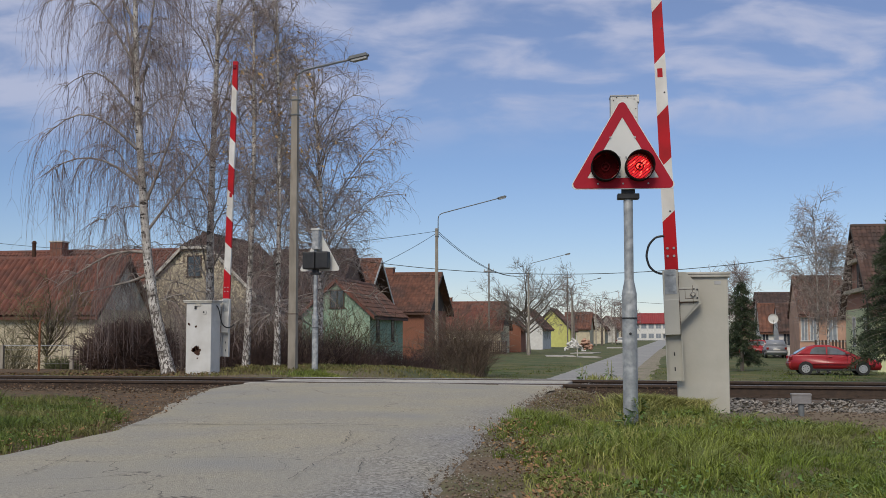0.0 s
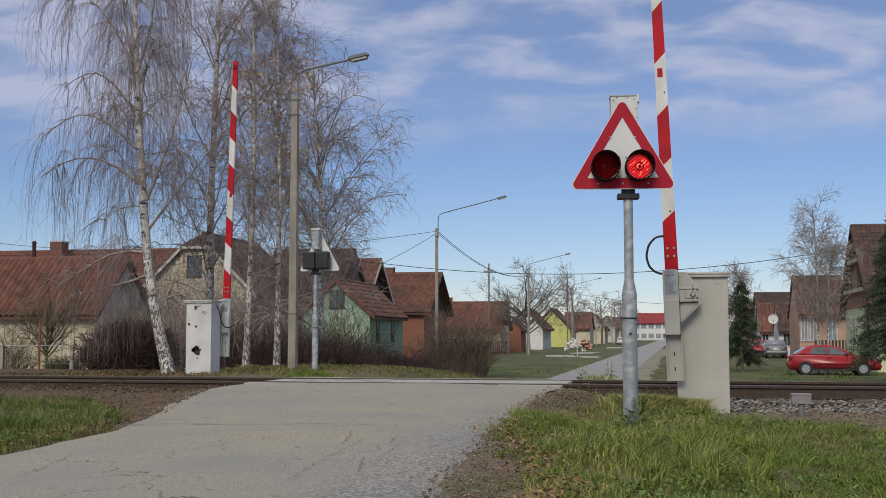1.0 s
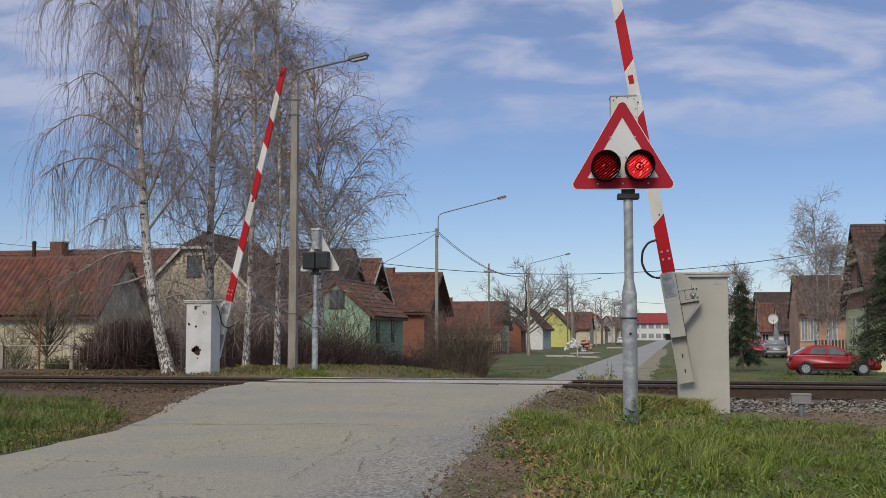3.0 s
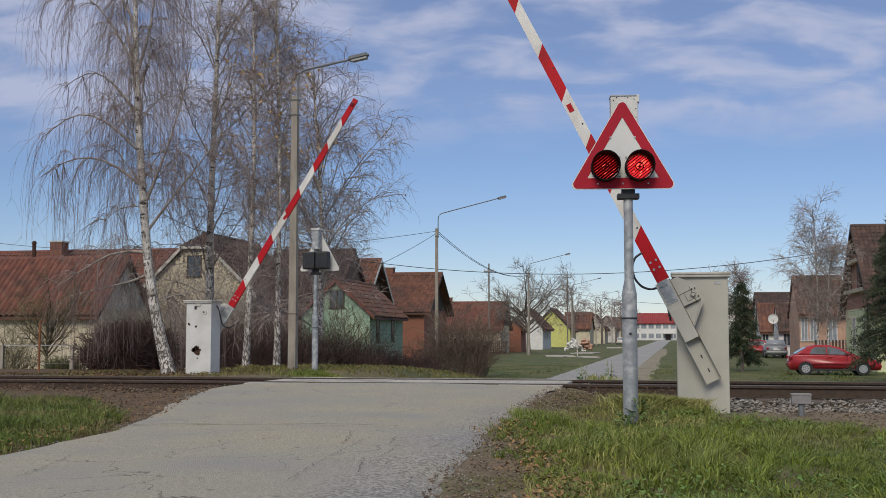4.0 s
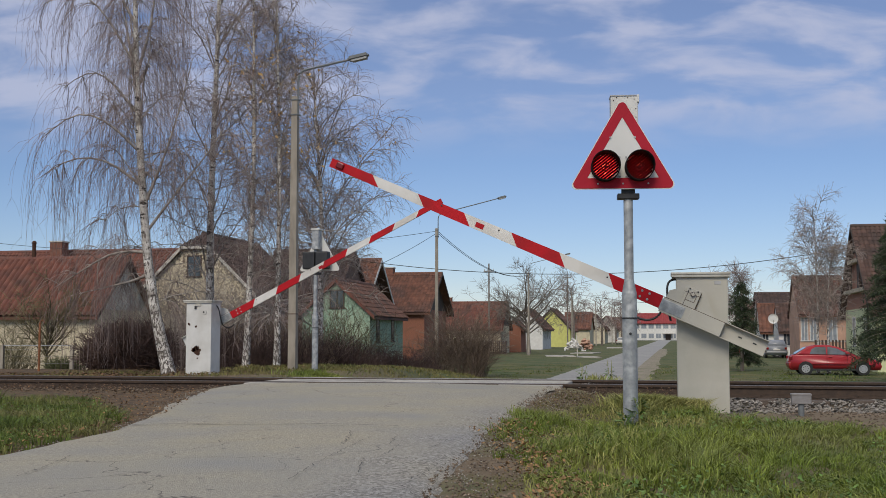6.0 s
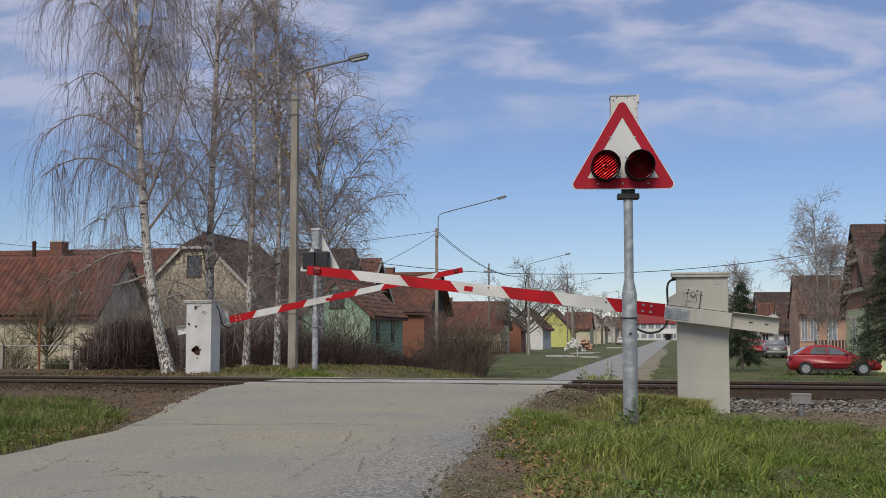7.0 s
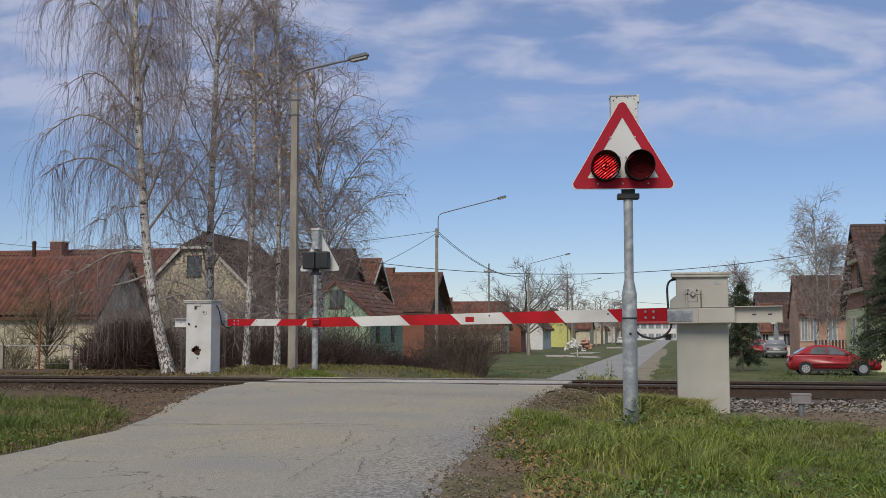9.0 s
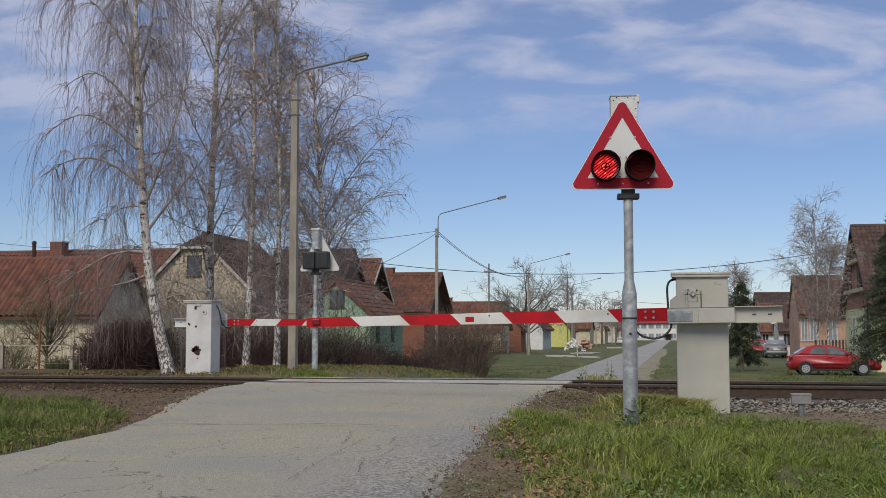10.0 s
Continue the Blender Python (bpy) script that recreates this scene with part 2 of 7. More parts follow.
M_LAWN = mat("mown_lawn", (0.065, 0.105, 0.022), (0.13, 0.13, 0.045), 0.6, 0.7, island=0.45, c=(0.22, 0.20, 0.085), cscale=0.15, spec=0.2)
M_ROUGH = mat("rough_grass", (0.135, 0.14, 0.042), (0.215, 0.178, 0.075), 0.9, 0.7, island=0.4, spec=0.2)
M_TAR = mat("tar", (0.065, 0.06, 0.055), (0.12, 0.11, 0.10), 20, 0.9)
M_GRIT = mat("asphalt_grit", (0.34, 0.31, 0.26), (0.22, 0.20, 0.165), 9, 0.9, island=0.4)
M_SHOULDER = mat("gravel_shoulder", (0.33, 0.285, 0.215), (0.22, 0.19, 0.14), 7, 0.95, 0, 0.6, 60, c=(0.16, 0.16, 0.075), cscale=0.9)
M_RAIL = mat("rusty_rail", (0.085, 0.055, 0.038), (0.055, 0.038, 0.028), 14, 0.75, 0.3, 0.3, 90)
M_RAILTOP = mat("worn_rail_head", (0.30, 0.29, 0.28), (0.20, 0.18, 0.165), 20, 0.4, 0.9)
M_SLEEPER = mat("weathered_sleeper", (0.13, 0.10, 0.08), (0.08, 0.06, 0.048), 8, 0.9, 0, 0.5, 40, stretch=(1, 6, 1))
M_PANEL = mat("crossing_concrete", (0.50, 0.47, 0.42), (0.38, 0.355, 0.31), 10, 0.9, 0, 0.5, 90, c=(0.22, 0.20, 0.17), cscale=1.5)
M_CAB = mat("cream_painted_steel", (0.49, 0.465, 0.40), (0.44, 0.42, 0.355), 5, 0.5, 0, 0.05, 30, c=(0.46, 0.435, 0.37), cscale=1.8)
M_CABTOP = mat("dirty_painted_steel", (0.55, 0.53, 0.47), (0.40, 0.38, 0.33), 9, 0.6, 0, 0.1, 40)
M_CABW = mat("white_painted_steel", (0.66, 0.65, 0.62), (0.60, 0.59, 0.555), 5, 0.5, 0, 0.05, 30, c=(0.52, 0.50, 0.46), cscale=2.0)
M_RUST = mat("rust", (0.10, 0.045, 0.025), (0.045, 0.022, 0.015), 30, 0.9, 0.2, 0.5, 90)
M_ARMW = mat("white_reflective_film", (0.72, 0.70, 0.66), (0.62, 0.60, 0.56), 4, 0.45, c=(0.55, 0.52, 0.47), cscale=2.5)
M_ARMR = mat("red_reflective_film", (0.50, 0.008, 0.016), (0.42, 0.008, 0.014), 4, 0.55, c=(0.34, 0.010, 0.015), cscale=2.5, spec=0.2)
M_GALV = mat("galvanised_steel", (0.38, 0.395, 0.40), (0.25, 0.265, 0.275), 14, 0.55, 0.25, 0.08, 40, c=(0.52, 0.53, 0.53), cscale=9)
M_LAMPHEAD = mat("dark_grey_cast_metal", (0.17, 0.18, 0.185), (0.12, 0.13, 0.13), 8, 0.5)
M_HOOD = mat("matt_black_hood", (0.012, 0.012, 0.013), (0.02, 0.02, 0.02), 8, 0.9, spec=0.1)
M_BLACK = mat("black_plastic", (0.018, 0.018, 0.02), (0.03, 0.03, 0.03), 8, 0.5)
M_SIGNW = mat("white_sign_face", (0.70, 0.69, 0.65), (0.64, 0.63, 0.59), 3, 0.4)
M_SIGNR = mat("red_sign_face", (0.43, 0.020, 0.038), (0.37, 0.017, 0.032), 3, 0.6, spec=0.15)
M_CONC = mat("pole_concrete", (0.35, 0.31, 0.255), (0.24, 0.21, 0.17), 6, 0.9, 0, 0.4, 50, c=(0.25, 0.225, 0.19), cscale=1.2, stretch=(1, 1, 0.3))
M_BIRCH = birch_bark("birch_bark")
M_TWIG = mat("birch_twigs", (0.34, 0.265, 0.24), (0.195, 0.147, 0.132), 2, 0.85, island=0.35)
M_CATKIN = mat("dry_catkins", (0.16, 0.10, 0.075), (0.10, 0.065, 0.055), 5, 0.85, island=0.4)
M_TWIGPALE = mat("pale_twigs", (0.40, 0.33, 0.29), (0.27, 0.21, 0.18), 2, 0.85, island=0.3)
M_LIMB = mat("birch_limbs", (0.42, 0.375, 0.33), (0.19, 0.16, 0.14), 5, 0.85)
M_BARK = mat("grey_bark", (0.24, 0.205, 0.175), (0.14, 0.118, 0.098), 8, 0.9, 0, 0.6, 40, stretch=(1, 1, 0.3))
M_GRASSY = mat("yellowing_grass", (0.26, 0.285, 0.08), (0.34, 0.30, 0.11), 1.2, 0.65, island=0.4, spec=0.3)
M_WEED = mat("broad_leaves", (0.085, 0.16, 0.032), (0.13, 0.20, 0.05), 2, 0.55, island=0.45, spec=0.3)
M_LAMPGLASS = mat("lamp_cover", (0.42, 0.42, 0.40), rough=0.3)
# base colour lightened to stand in for the sky's reflection
M_CARGLASS = glass("car_glass", (0.16, 0.17, 0.175), 0.06)
M_SHRUB = mat("shrub_stems", (0.062, 0.038, 0.033), (0.10, 0.062, 0.05), 2, 0.85, island=0.4)
M_SHRUBO = mat("olive_shrub", (0.10, 0.115, 0.045), (0.07, 0.07, 0.032), 2, 0.85, island=0.4)
M_SHRUBR = mat("reddish_shrub_stems", (0.24, 0.175, 0.125), (0.15, 0.105, 0.08), 2, 0.85, island=0.4)
M_SHRUBG = mat("green_shrub_stems", (0.17, 0.15, 0.075), (0.10, 0.085, 0.045), 2, 0.85, island=0.4)
M_NEEDLE = mat("conifer_needles", (0.032, 0.056, 0.026), (0.06, 0.08, 0.034), 3, 0.7, island=0.4)
M_TILE = mat("red_clay_tiles", (0.205, 0.078, 0.052), (0.135, 0.056, 0.042), 2.2, 0.85, 0, 0.3, 30, c=(0.10, 0.055, 0.042), cscale=0.6, island=0.22)
M_TILED = mat("brown_clay_tiles", (0.165, 0.078, 0.055), (0.11, 0.058, 0.043), 2.2, 0.85, 0, 0.3, 30, c=(0.055, 0.04, 0.034), cscale=0.7, island=0.25)
M_TILEK = mat("dark_brown_tiles", (0.085, 0.052, 0.042), (0.06, 0.04, 0.034), 2.2, 0.85, 0, 0.3, 30, island=0.25)
M_TILEM = mat("dull_brown_tiles", (0.125, 0.070, 0.054), (0.085, 0.052, 0.042), 2.2, 0.85, 0, 0.3, 30, c=(0.05, 0.038, 0.033), cscale=0.7, island=0.25)
M_TILEO = mat("orange_brown_tiles", (0.20, 0.085, 0.052), (0.13, 0.06, 0.04), 2.2, 0.85, 0, 0.3, 30, c=(0.10, 0.055, 0.042), cscale=0.6, island=0.25)
M_CREAM = mat("cream_render", (0.62, 0.55, 0.40), (0.52, 0.45, 0.32), 2, 0.9, 0, 0.2, 50, c=(0.42, 0.36, 0.26), cscale=0.5)
# mottled render; its dark speckle also paints in twig shadows
M_BEIGE = mat("beige_render", (0.64, 0.55, 0.40), (0.17, 0.135, 0.095), 7, 0.9, 0, 0.4, 30, c=(0.45, 0.385, 0.28), cscale=0.5, lo=0.48, hi=0.58)
M_GREYR = mat("grey_cement_render", (0.62, 0.58, 0.52), (0.50, 0.465, 0.41), 2, 0.9, 0, 0.3, 50, c=(0.34, 0.315, 0.28), cscale=0.8)
M_GREEN = mat("green_render", (0.35, 0.48, 0.36), (0.15, 0.22, 0.16), 9, 0.9, 0, 0.2, 50, c=(0.40, 0.47, 0.33), cscale=0.5)
M_BRICK = mat("brick_orange", (0.29, 0.12, 0.075), (0.20, 0.085, 0.055), 14, 0.9, 0, 0.3, 30, stretch=(1, 1, 3))
M_BRICKL = mat("pale_orange_brick", (0.44, 0.21, 0.14), (0.34, 0.16, 0.105), 14, 0.9, 0, 0.3, 30, stretch=(1, 1, 3))
M_BRICKB = mat("brown_brick", (0.20, 0.135, 0.10), (0.14, 0.095, 0.072), 14, 0.9, 0, 0.3, 30, stretch=(1, 1, 3))
M_PINK = mat("pink_render", (0.55, 0.34, 0.24), (0.47, 0.28, 0.20), 2, 0.9, c=(0.40, 0.25, 0.18), cscale=0.6)
M_LGREEN = mat("pale_green_render", (0.68, 0.70, 0.42), (0.60, 0.62, 0.36), 2, 0.9)
M_YELLOW = mat("yellow_render", (0.62, 0.61, 0.20), (0.55, 0.53, 0.17), 2, 0.9)
M_WHITER = mat("white_render", (0.72, 0.70, 0.66), (0.62, 0.60, 0.56), 2, 0.9)
M_FRAME = mat("white_window_frame", (0.62, 0.61, 0.58), rough=0.5)
# dark wood, also used as painted shade on gables
M_WOODSHADE = mat("dark_wood_and_gable_shade", (0.075, 0.05, 0.038), (0.045, 0.032, 0.026), 6, 0.8, 0, 0.4, 40, stretch=(1, 1, 0.2))
M_PANE = glass("window_glass")
# pale base colour holds reflected sky as well as curtains
M_PANEPALE = glass("curtain_and_sky_window_glass", (0.30, 0.33, 0.37))
M_REDROOF = mat("red_sheet_roof", (0.33, 0.045, 0.042), (0.28, 0.04, 0.038), 1, 0.6)
M_CARRED = mat("red_car_paint", (0.36, 0.022, 0.03), (0.33, 0.022, 0.028), 1, 0.3, spec=0.6)
M_CARSIL = mat("silver_car_paint", (0.29, 0.30, 0.32), (0.26, 0.27, 0.29), 1, 0.3, 0.2)
M_RUBBER = mat("tyre_rubber", (0.02, 0.02, 0.02), (0.035, 0.033, 0.03), 6, 0.85)
M_RIM = mat("wheel_rim", (0.50, 0.50, 0.50), (0.40, 0.40, 0.40), 6, 0.4, 0.6)
M_RUSTPOST = mat("rusty_orange_steel", (0.30, 0.12, 0.05), (0.18, 0.075, 0.035), 8, 0.85)
M_WIRE = mat("dark_cable", (0.03, 0.03, 0.03), rough=0.6)
M_MARKER = mat("weathered_grey_enamel", (0.27, 0.255, 0.25), (0.20, 0.185, 0.18), 9, 0.7, 0, 0.2, 60)
M_GREYBOX = mat("grey_enamel", (0.42, 0.42, 0.43), (0.34, 0.34, 0.35), 7, 0.6)
M_CHIM = mat("chimney_brick", (0.24, 0.10, 0.065), (0.15, 0.07, 0.05), 12, 0.9)
M_LAMPLIT = glow("lit_red_lamp", (1.0, 0.014, 0.016), 0.75, (0.3, 0.01, 0.01))
M_LAMPHOT = glow("lit_red_core", (1.0, 0.09, 0.055), 2.6, (0.6, 0.05, 0.02))
M_LAMPDIM = mat("dark_red_lens", (0.10, 0.004, 0.006), (0.05, 0.003, 0.004), 30, 0.7, spec=0.1)
M_TIPLAMP = mat("red_tip_lens", (0.20, 0.008, 0.01), rough=0.25)


# ---- mesh helpers ----
def part(name, bm, material, parent=None, label="", smooth=False):
    me = bpy.data.meshes.new(name)
    bm.normal_update()
    bm.to_mesh(me)
    bm.free()
    me.materials.append(material)
    if smooth:
        me.shade_smooth()
    ob = new(name, me)
    ob.parent = parent
    if label:
        tagged(ob, label)
    return ob


def thing(name, m, label, category, group="", kind=""):
    ob = new(name)
    ob.matrix_basis = m
    return tagged(ob, label, category, group, kind)


def box(bm, x0, x1, y0, y1, z0, z1, bevel=0.0):
    r = bmesh.ops.create_cube(bm, size=1.0, matrix=Matrix.Translation(((x0 + x1) / 2, (y0 + y1) / 2, (z0 + z1) / 2)) @ Matrix.Diagonal((x1 - x0, y1 - y0, z1 - z0, 1)))
    if bevel:
        es = list({e for v in r["verts"] for e in v.link_edges})
        bmesh.ops.bevel(bm, geom=es, offset=bevel, segments=2, affect="EDGES", profile=0.5)
    return bm


def cyl(bm, p0, p1, r0, r1=None, n=16, cap=True):
    p0, p1 = Vector(p0), Vector(p1)
    d = p1 - p0
    m = Matrix.Translation((p0 + p1) / 2) @ d.to_track_quat("Z", "Y").to_matrix().to_4x4()
    bmesh.ops.create_cone(bm, cap_ends=cap, segments=n, radius1=r0, radius2=r0 if r1 is None else r1, depth=d.length, matrix=m)
    return bm


def prism(bm, pts, axis, a, b):
    """A polygon in two axes, drawn out along the third from a to b."""
    def at(p, h):
        return {"x": (h, p[0], p[1]), "y": (p[0], h, p[1]), "z": (p[0], p[1], h)}[axis]
    lo = [bm.verts.new(at(p, a)) for p in pts]
    hi = [bm.verts.new(at(p, b)) for p in pts]
    fs = [bm.faces.new(lo), bm.faces.new(hi)]
    k = len(pts)
    for i in range(k):
        fs.append(bm.faces.new((lo[i], lo[(i + 1) % k], hi[(i + 1) % k], hi[i])))
    bmesh.ops.recalc_face_normals(bm, faces=fs)
    return bm


def tube(bm, pts, r, n=8):
    """One round bar along the points, closed at its ends."""
    v, f = tubes(np.array(pts, float)[None], np.full((1, len(pts)), r), n)
    vs = [bm.verts.new(p) for p in v]
    for q in f:
        bm.faces.new([vs[i] for i in q])
    bm.faces.new(vs[:n])
    bm.faces.new(vs[-n:])
    bmesh.ops.recalc_face_normals(bm, faces=bm.faces[:])
    return bm


def B():
    return bmesh.new()


def raw(name, verts, faces, material, parent=None, label="", smooth=False):
    me = bpy.data.meshes.new(name)
    me.from_pydata(verts, [], faces)
    me.materials.append(material)
    if smooth:
        me.shade_smooth()
    ob = new(name, me)
    ob.parent = parent
    if label:
        tagged(ob, label)
    return ob


def tubes(P, R, k=3):
    """Tapered tubes along N paths of m points: verts and faces."""
    P = np.asarray(P, float)
    R = np.asarray(R, float)
    N, m, _ = P.shape
    T = np.gradient(P, axis=1)
    T /= np.linalg.norm(T, axis=2, keepdims=True) + 1e-9
    ref = np.where(np.abs(T[..., 2:3]) > 0.9, np.array([1.0, 0, 0]), np.array([0, 0, 1.0]))
    A = np.cross(T, ref)
    A /= np.linalg.norm(A, axis=2, keepdims=True) + 1e-9
    C = np.cross(T, A)
    ang = np.arange(k) * 2 * np.pi / k
    V = P[:, :, None, :] + R[:, :, None, None] * (A[:, :, None, :] * np.cos(ang)[None, None, :, None] + C[:, :, None, :] * np.sin(ang)[None, None, :, None])
    base = (np.arange(N) * m * k)[:, None, None] + (np.arange(m - 1) * k)[None, :, None]
    j = np.arange(k)[None, None, :]
    j2 = (j + 1) % k
    F = np.stack([base + j, base + j2, base + k + j2, base + k + j], axis=-1).reshape(-1, 4)
    return V.reshape(-1, 3), F


def join_geo(geos):
    vs, fs, o = [], [], 0
    for v, f in geos:
        vs.append(v)
        fs.append(f + o)
        o += len(v)
    return np.concatenate(vs), np.concatenate(fs)


# ---- the lie of the land ----
def smooth(a, b, x):
    t = np.clip((np.asarray(x, float) - a) / (b - a), 0, 1)
    return t * t * (3 - 2 * t)


def road_z(y):
    y = np.asarray(y, float)
    near = -0.15 * (15.6 - y) / 9.6
    near = np.where(y > 15.4, 0.0, near)
    far = np.interp(y, [18.1, 20, 25, 30, 36, 44, 50], [0, -0.09, -0.34, -0.56, -0.82, -1.08, -1.12])
    return np.where(y < 16, near, far) - 0.002


def road_edges(y):
    """The two borders of the carriageway at y."""
    ys = [-30, 4, 5.8, 7.3, 8.2, 9.2, 10.1, 12, 13.4, 14.7, 19.5, 24, 30, 45, 420]
    xl = [-4.7, -4.7, -4.68, -4.65, -4.65, -4.78, -4.98, -5.58, -5.95, -6.2, -6.2, -5.9, -5.4, -5.07, -4.2]
    xr = [-1.0, -1.15, -1.25, -1.4, -1.45, -1.5, -1.55, -1.6, -1.62, -1.57, -1.55, -1.6, -1.7, -1.8, -0.2]
    return np.interp(y, ys, xl), np.interp(y, ys, xr)


def land_z(x, y):
    x, y = np.asarray(x, float), np.asarray(y, float)
    base = -0.22 + 0.09 * smooth(5, 12, y)
    ditch = -0.13 * smooth(12.4, 14.0, y) * (1 - smooth(18.8, 20.4, y)) * (1 - 0.85 * smooth(-6.3, -6.9, x))
    bank = smooth(-4.0, -7.0, x)
    far = bank * (0.03 - 1.02 * smooth(25.5, 46, y)) + (1 - bank) * (0.05 + np.interp(y, [18.5, 20, 25, 30, 36, 44, 50], [-0.1, -0.22, -0.42, -0.62, -0.84, -1.06, -1.07]))
    h = np.where(y < 17, base + ditch, -0.13 + ditch + np.where(y > 19, 0.03 + (far - 0.03), 0))
    left = smooth(-9.75, -10.6, x) * (y > 19)
    h = h * (1 - left) + np.minimum(h, -0.13 - 0.25 * smooth(19.8, 23.0, y)) * left
    bumps = 0.025 * np.sin(x * 1.7 + 0.6 * y) * np.sin(y * 1.3 - 0.4 * x) + 0.018 * np.sin(x * 4.1 + 1.0) * np.sin(y * 3.7)
    h = h + bumps * (np.abs(y - 16.8) > 2.6)
    xl, xr = road_edges(y)
    out = np.maximum(np.maximum(xl - x, x - xr), 0)
    k = 1 - smooth(0.1, 1.0, out)
    return h * (1 - k) + (road_z(y) - 0.05) * k


def grid_sheet(name, xs, ys, zf, material, label="", category="", kind="structure", smoothed=True):
    X, Y = np.meshgrid(xs, ys)
    Z = zf(X, Y)
    V = np.stack([X, Y, Z], -1).reshape(-1, 3)
    a, b = len(xs), len(ys)
    i, j = np.meshgrid(np.arange(a - 1), np.arange(b - 1))
    q = (j * a + i).reshape(-1)
    F = np.stack([q, q + 1, q + a + 1, q + a], -1)
    ob = raw(name, V.tolist(), F.tolist(), material, smooth=smoothed)
    return tagged(ob, label, category, "", kind)


def axis_steps(marks):
    out = []
    for (a, b, st) in marks:
        out += list(np.arange(a, b - 1e-6, st))
    return np.array(out + [marks[-1][1]])


gx = axis_steps([(-2500, -200, 230), (-200, -40, 16), (-40, -12, 1.4), (-12, 8, 0.2), (8, 40, 1.6), (40, 200, 16), (200, 2500, 230)])
gy = axis_steps([(-400, -20, 38), (-20, 3, 1.0), (3, 28, 0.2), (28, 60, 1.0), (60, 200, 7), (200, 3500, 220)])
grid_sheet("ground", gx, gy, land_z, M_GRASS_SOIL, "uneven grassy earth falling away beyond the track", "ground")


def road_sheet(name, y0, y1, step, lab, surface):
    ys = np.arange(y0, y1 + 1e-6, step)
    rows, V, F = 22, [], []
    for y in ys:
        a, b = road_edges(y)
        wob = 0.10 * noise.noise(Vector((y * 1.3, 0, 0))) + 0.05 * noise.noise(Vector((y * 4.0, 7, 0)))
        wob2 = 0.10 * noise.noise(Vector((y * 1.1, 3, 0))) + 0.06 * noise.noise(Vector((y * 4.3, 11, 0)))
        for i in range(rows):
            f = i / (rows - 1)
            x = (a + wob) * (1 - f) + (b + wob2) * f
            crown = 0.035 * (1 - (2 * f - 1) ** 2) - (0.05 if i in (0, rows - 1) else 0)
            V.append((x, y, float(road_z(y)) + crown * (1 if y < 14.5 else 0.5 if y < 17 else 0.0) - (0.025 if 17 < y < 19 else 0) + 0.01 * noise.noise(Vector((x * 0.8, y * 0.8, 2)))))
    for j in range(len(ys) - 1):
        for i in range(rows - 1):
            q = j * rows + i
            F.append((q, q + 1, q + rows + 1, q + rows))
    return tagged(raw(name, V, F, surface, smooth=True), lab, "road", "", "structure")


road_sheet("road", -20, 15.72, 0.24, "grey worn asphalt road with cracks", M_ROAD)
road_sheet("road", 18.05, 420, 1.2, "grey asphalt village road running off behind the track", M_ROADV)

# ---- track ----
RAIL_N, RAIL_F = 16.04, 17.545


def rail(y, lab):
    prof = [(-0.075, -0.16), (0.075, -0.16), (0.075, -0.148), (0.012, -0.125), (0.01, -0.045), (0.036, -0.034), (0.036, -0.006), (0.028, 0.0), (-0.028, 0.0), (-0.036, -0.006), (-0.036, -0.034), (-0.01, -0.045), (-0.012, -0.125), (-0.075, -0.148)]
    r = thing("rail", pose(0, y, 0), lab, "rail", "rails", "structure")
    part("rail_body", prism(B(), prof, "x", -120, 120), M_RAIL, r)
    part("running_face", box(B(), -120, 120, -0.024, 0.024, 0.0, 0.003), M_RAILTOP, r, "worn running face")
    return r


rail(RAIL_N, "rusty brown steel rail on the ballast")
rail(RAIL_F, "rusty brown steel rail on the ballast")

sl = thing("sleeper", pose(0, 16.79, 0), "weathered wooden sleeper under the rails", "sleeper", "sleepers", "")
part("beam", box(B(), -0.13, 0.13, -1.25, 1.25, -0.33, -0.165, 0.015), M_SLEEPER, sl)
for yy in (RAIL_N - 16.79, RAIL_F - 16.79):
    part("base_plate", box(B(), -0.09, 0.09, yy - 0.16, yy + 0.16, -0.166, -0.155, 0.003), M_RAIL, sl)
    for sgn in (-1, 1):
        part("spike", cyl(B(), (0.05 * sgn, yy + 0.11 * sgn, -0.17), (0.05 * sgn, yy + 0.11 * sgn, -0.12), 0.018, n=6), M_RAIL, sl)
sl.matrix_basis = pose(-0.9, 16.79, 0)
for i in range(-34, 24):
    x = i * 0.62
    if -6.3 < x < -0.6:
        continue
    copy_thing(sl, pose(x + random.uniform(-0.02, 0.02), 16.79 + random.uniform(-0.03, 0.03), random.uniform(-0.012, 0.006), 0, 0, random.uniform(-1, 1)))

# ballast stones
rng = np.random.default_rng(3)


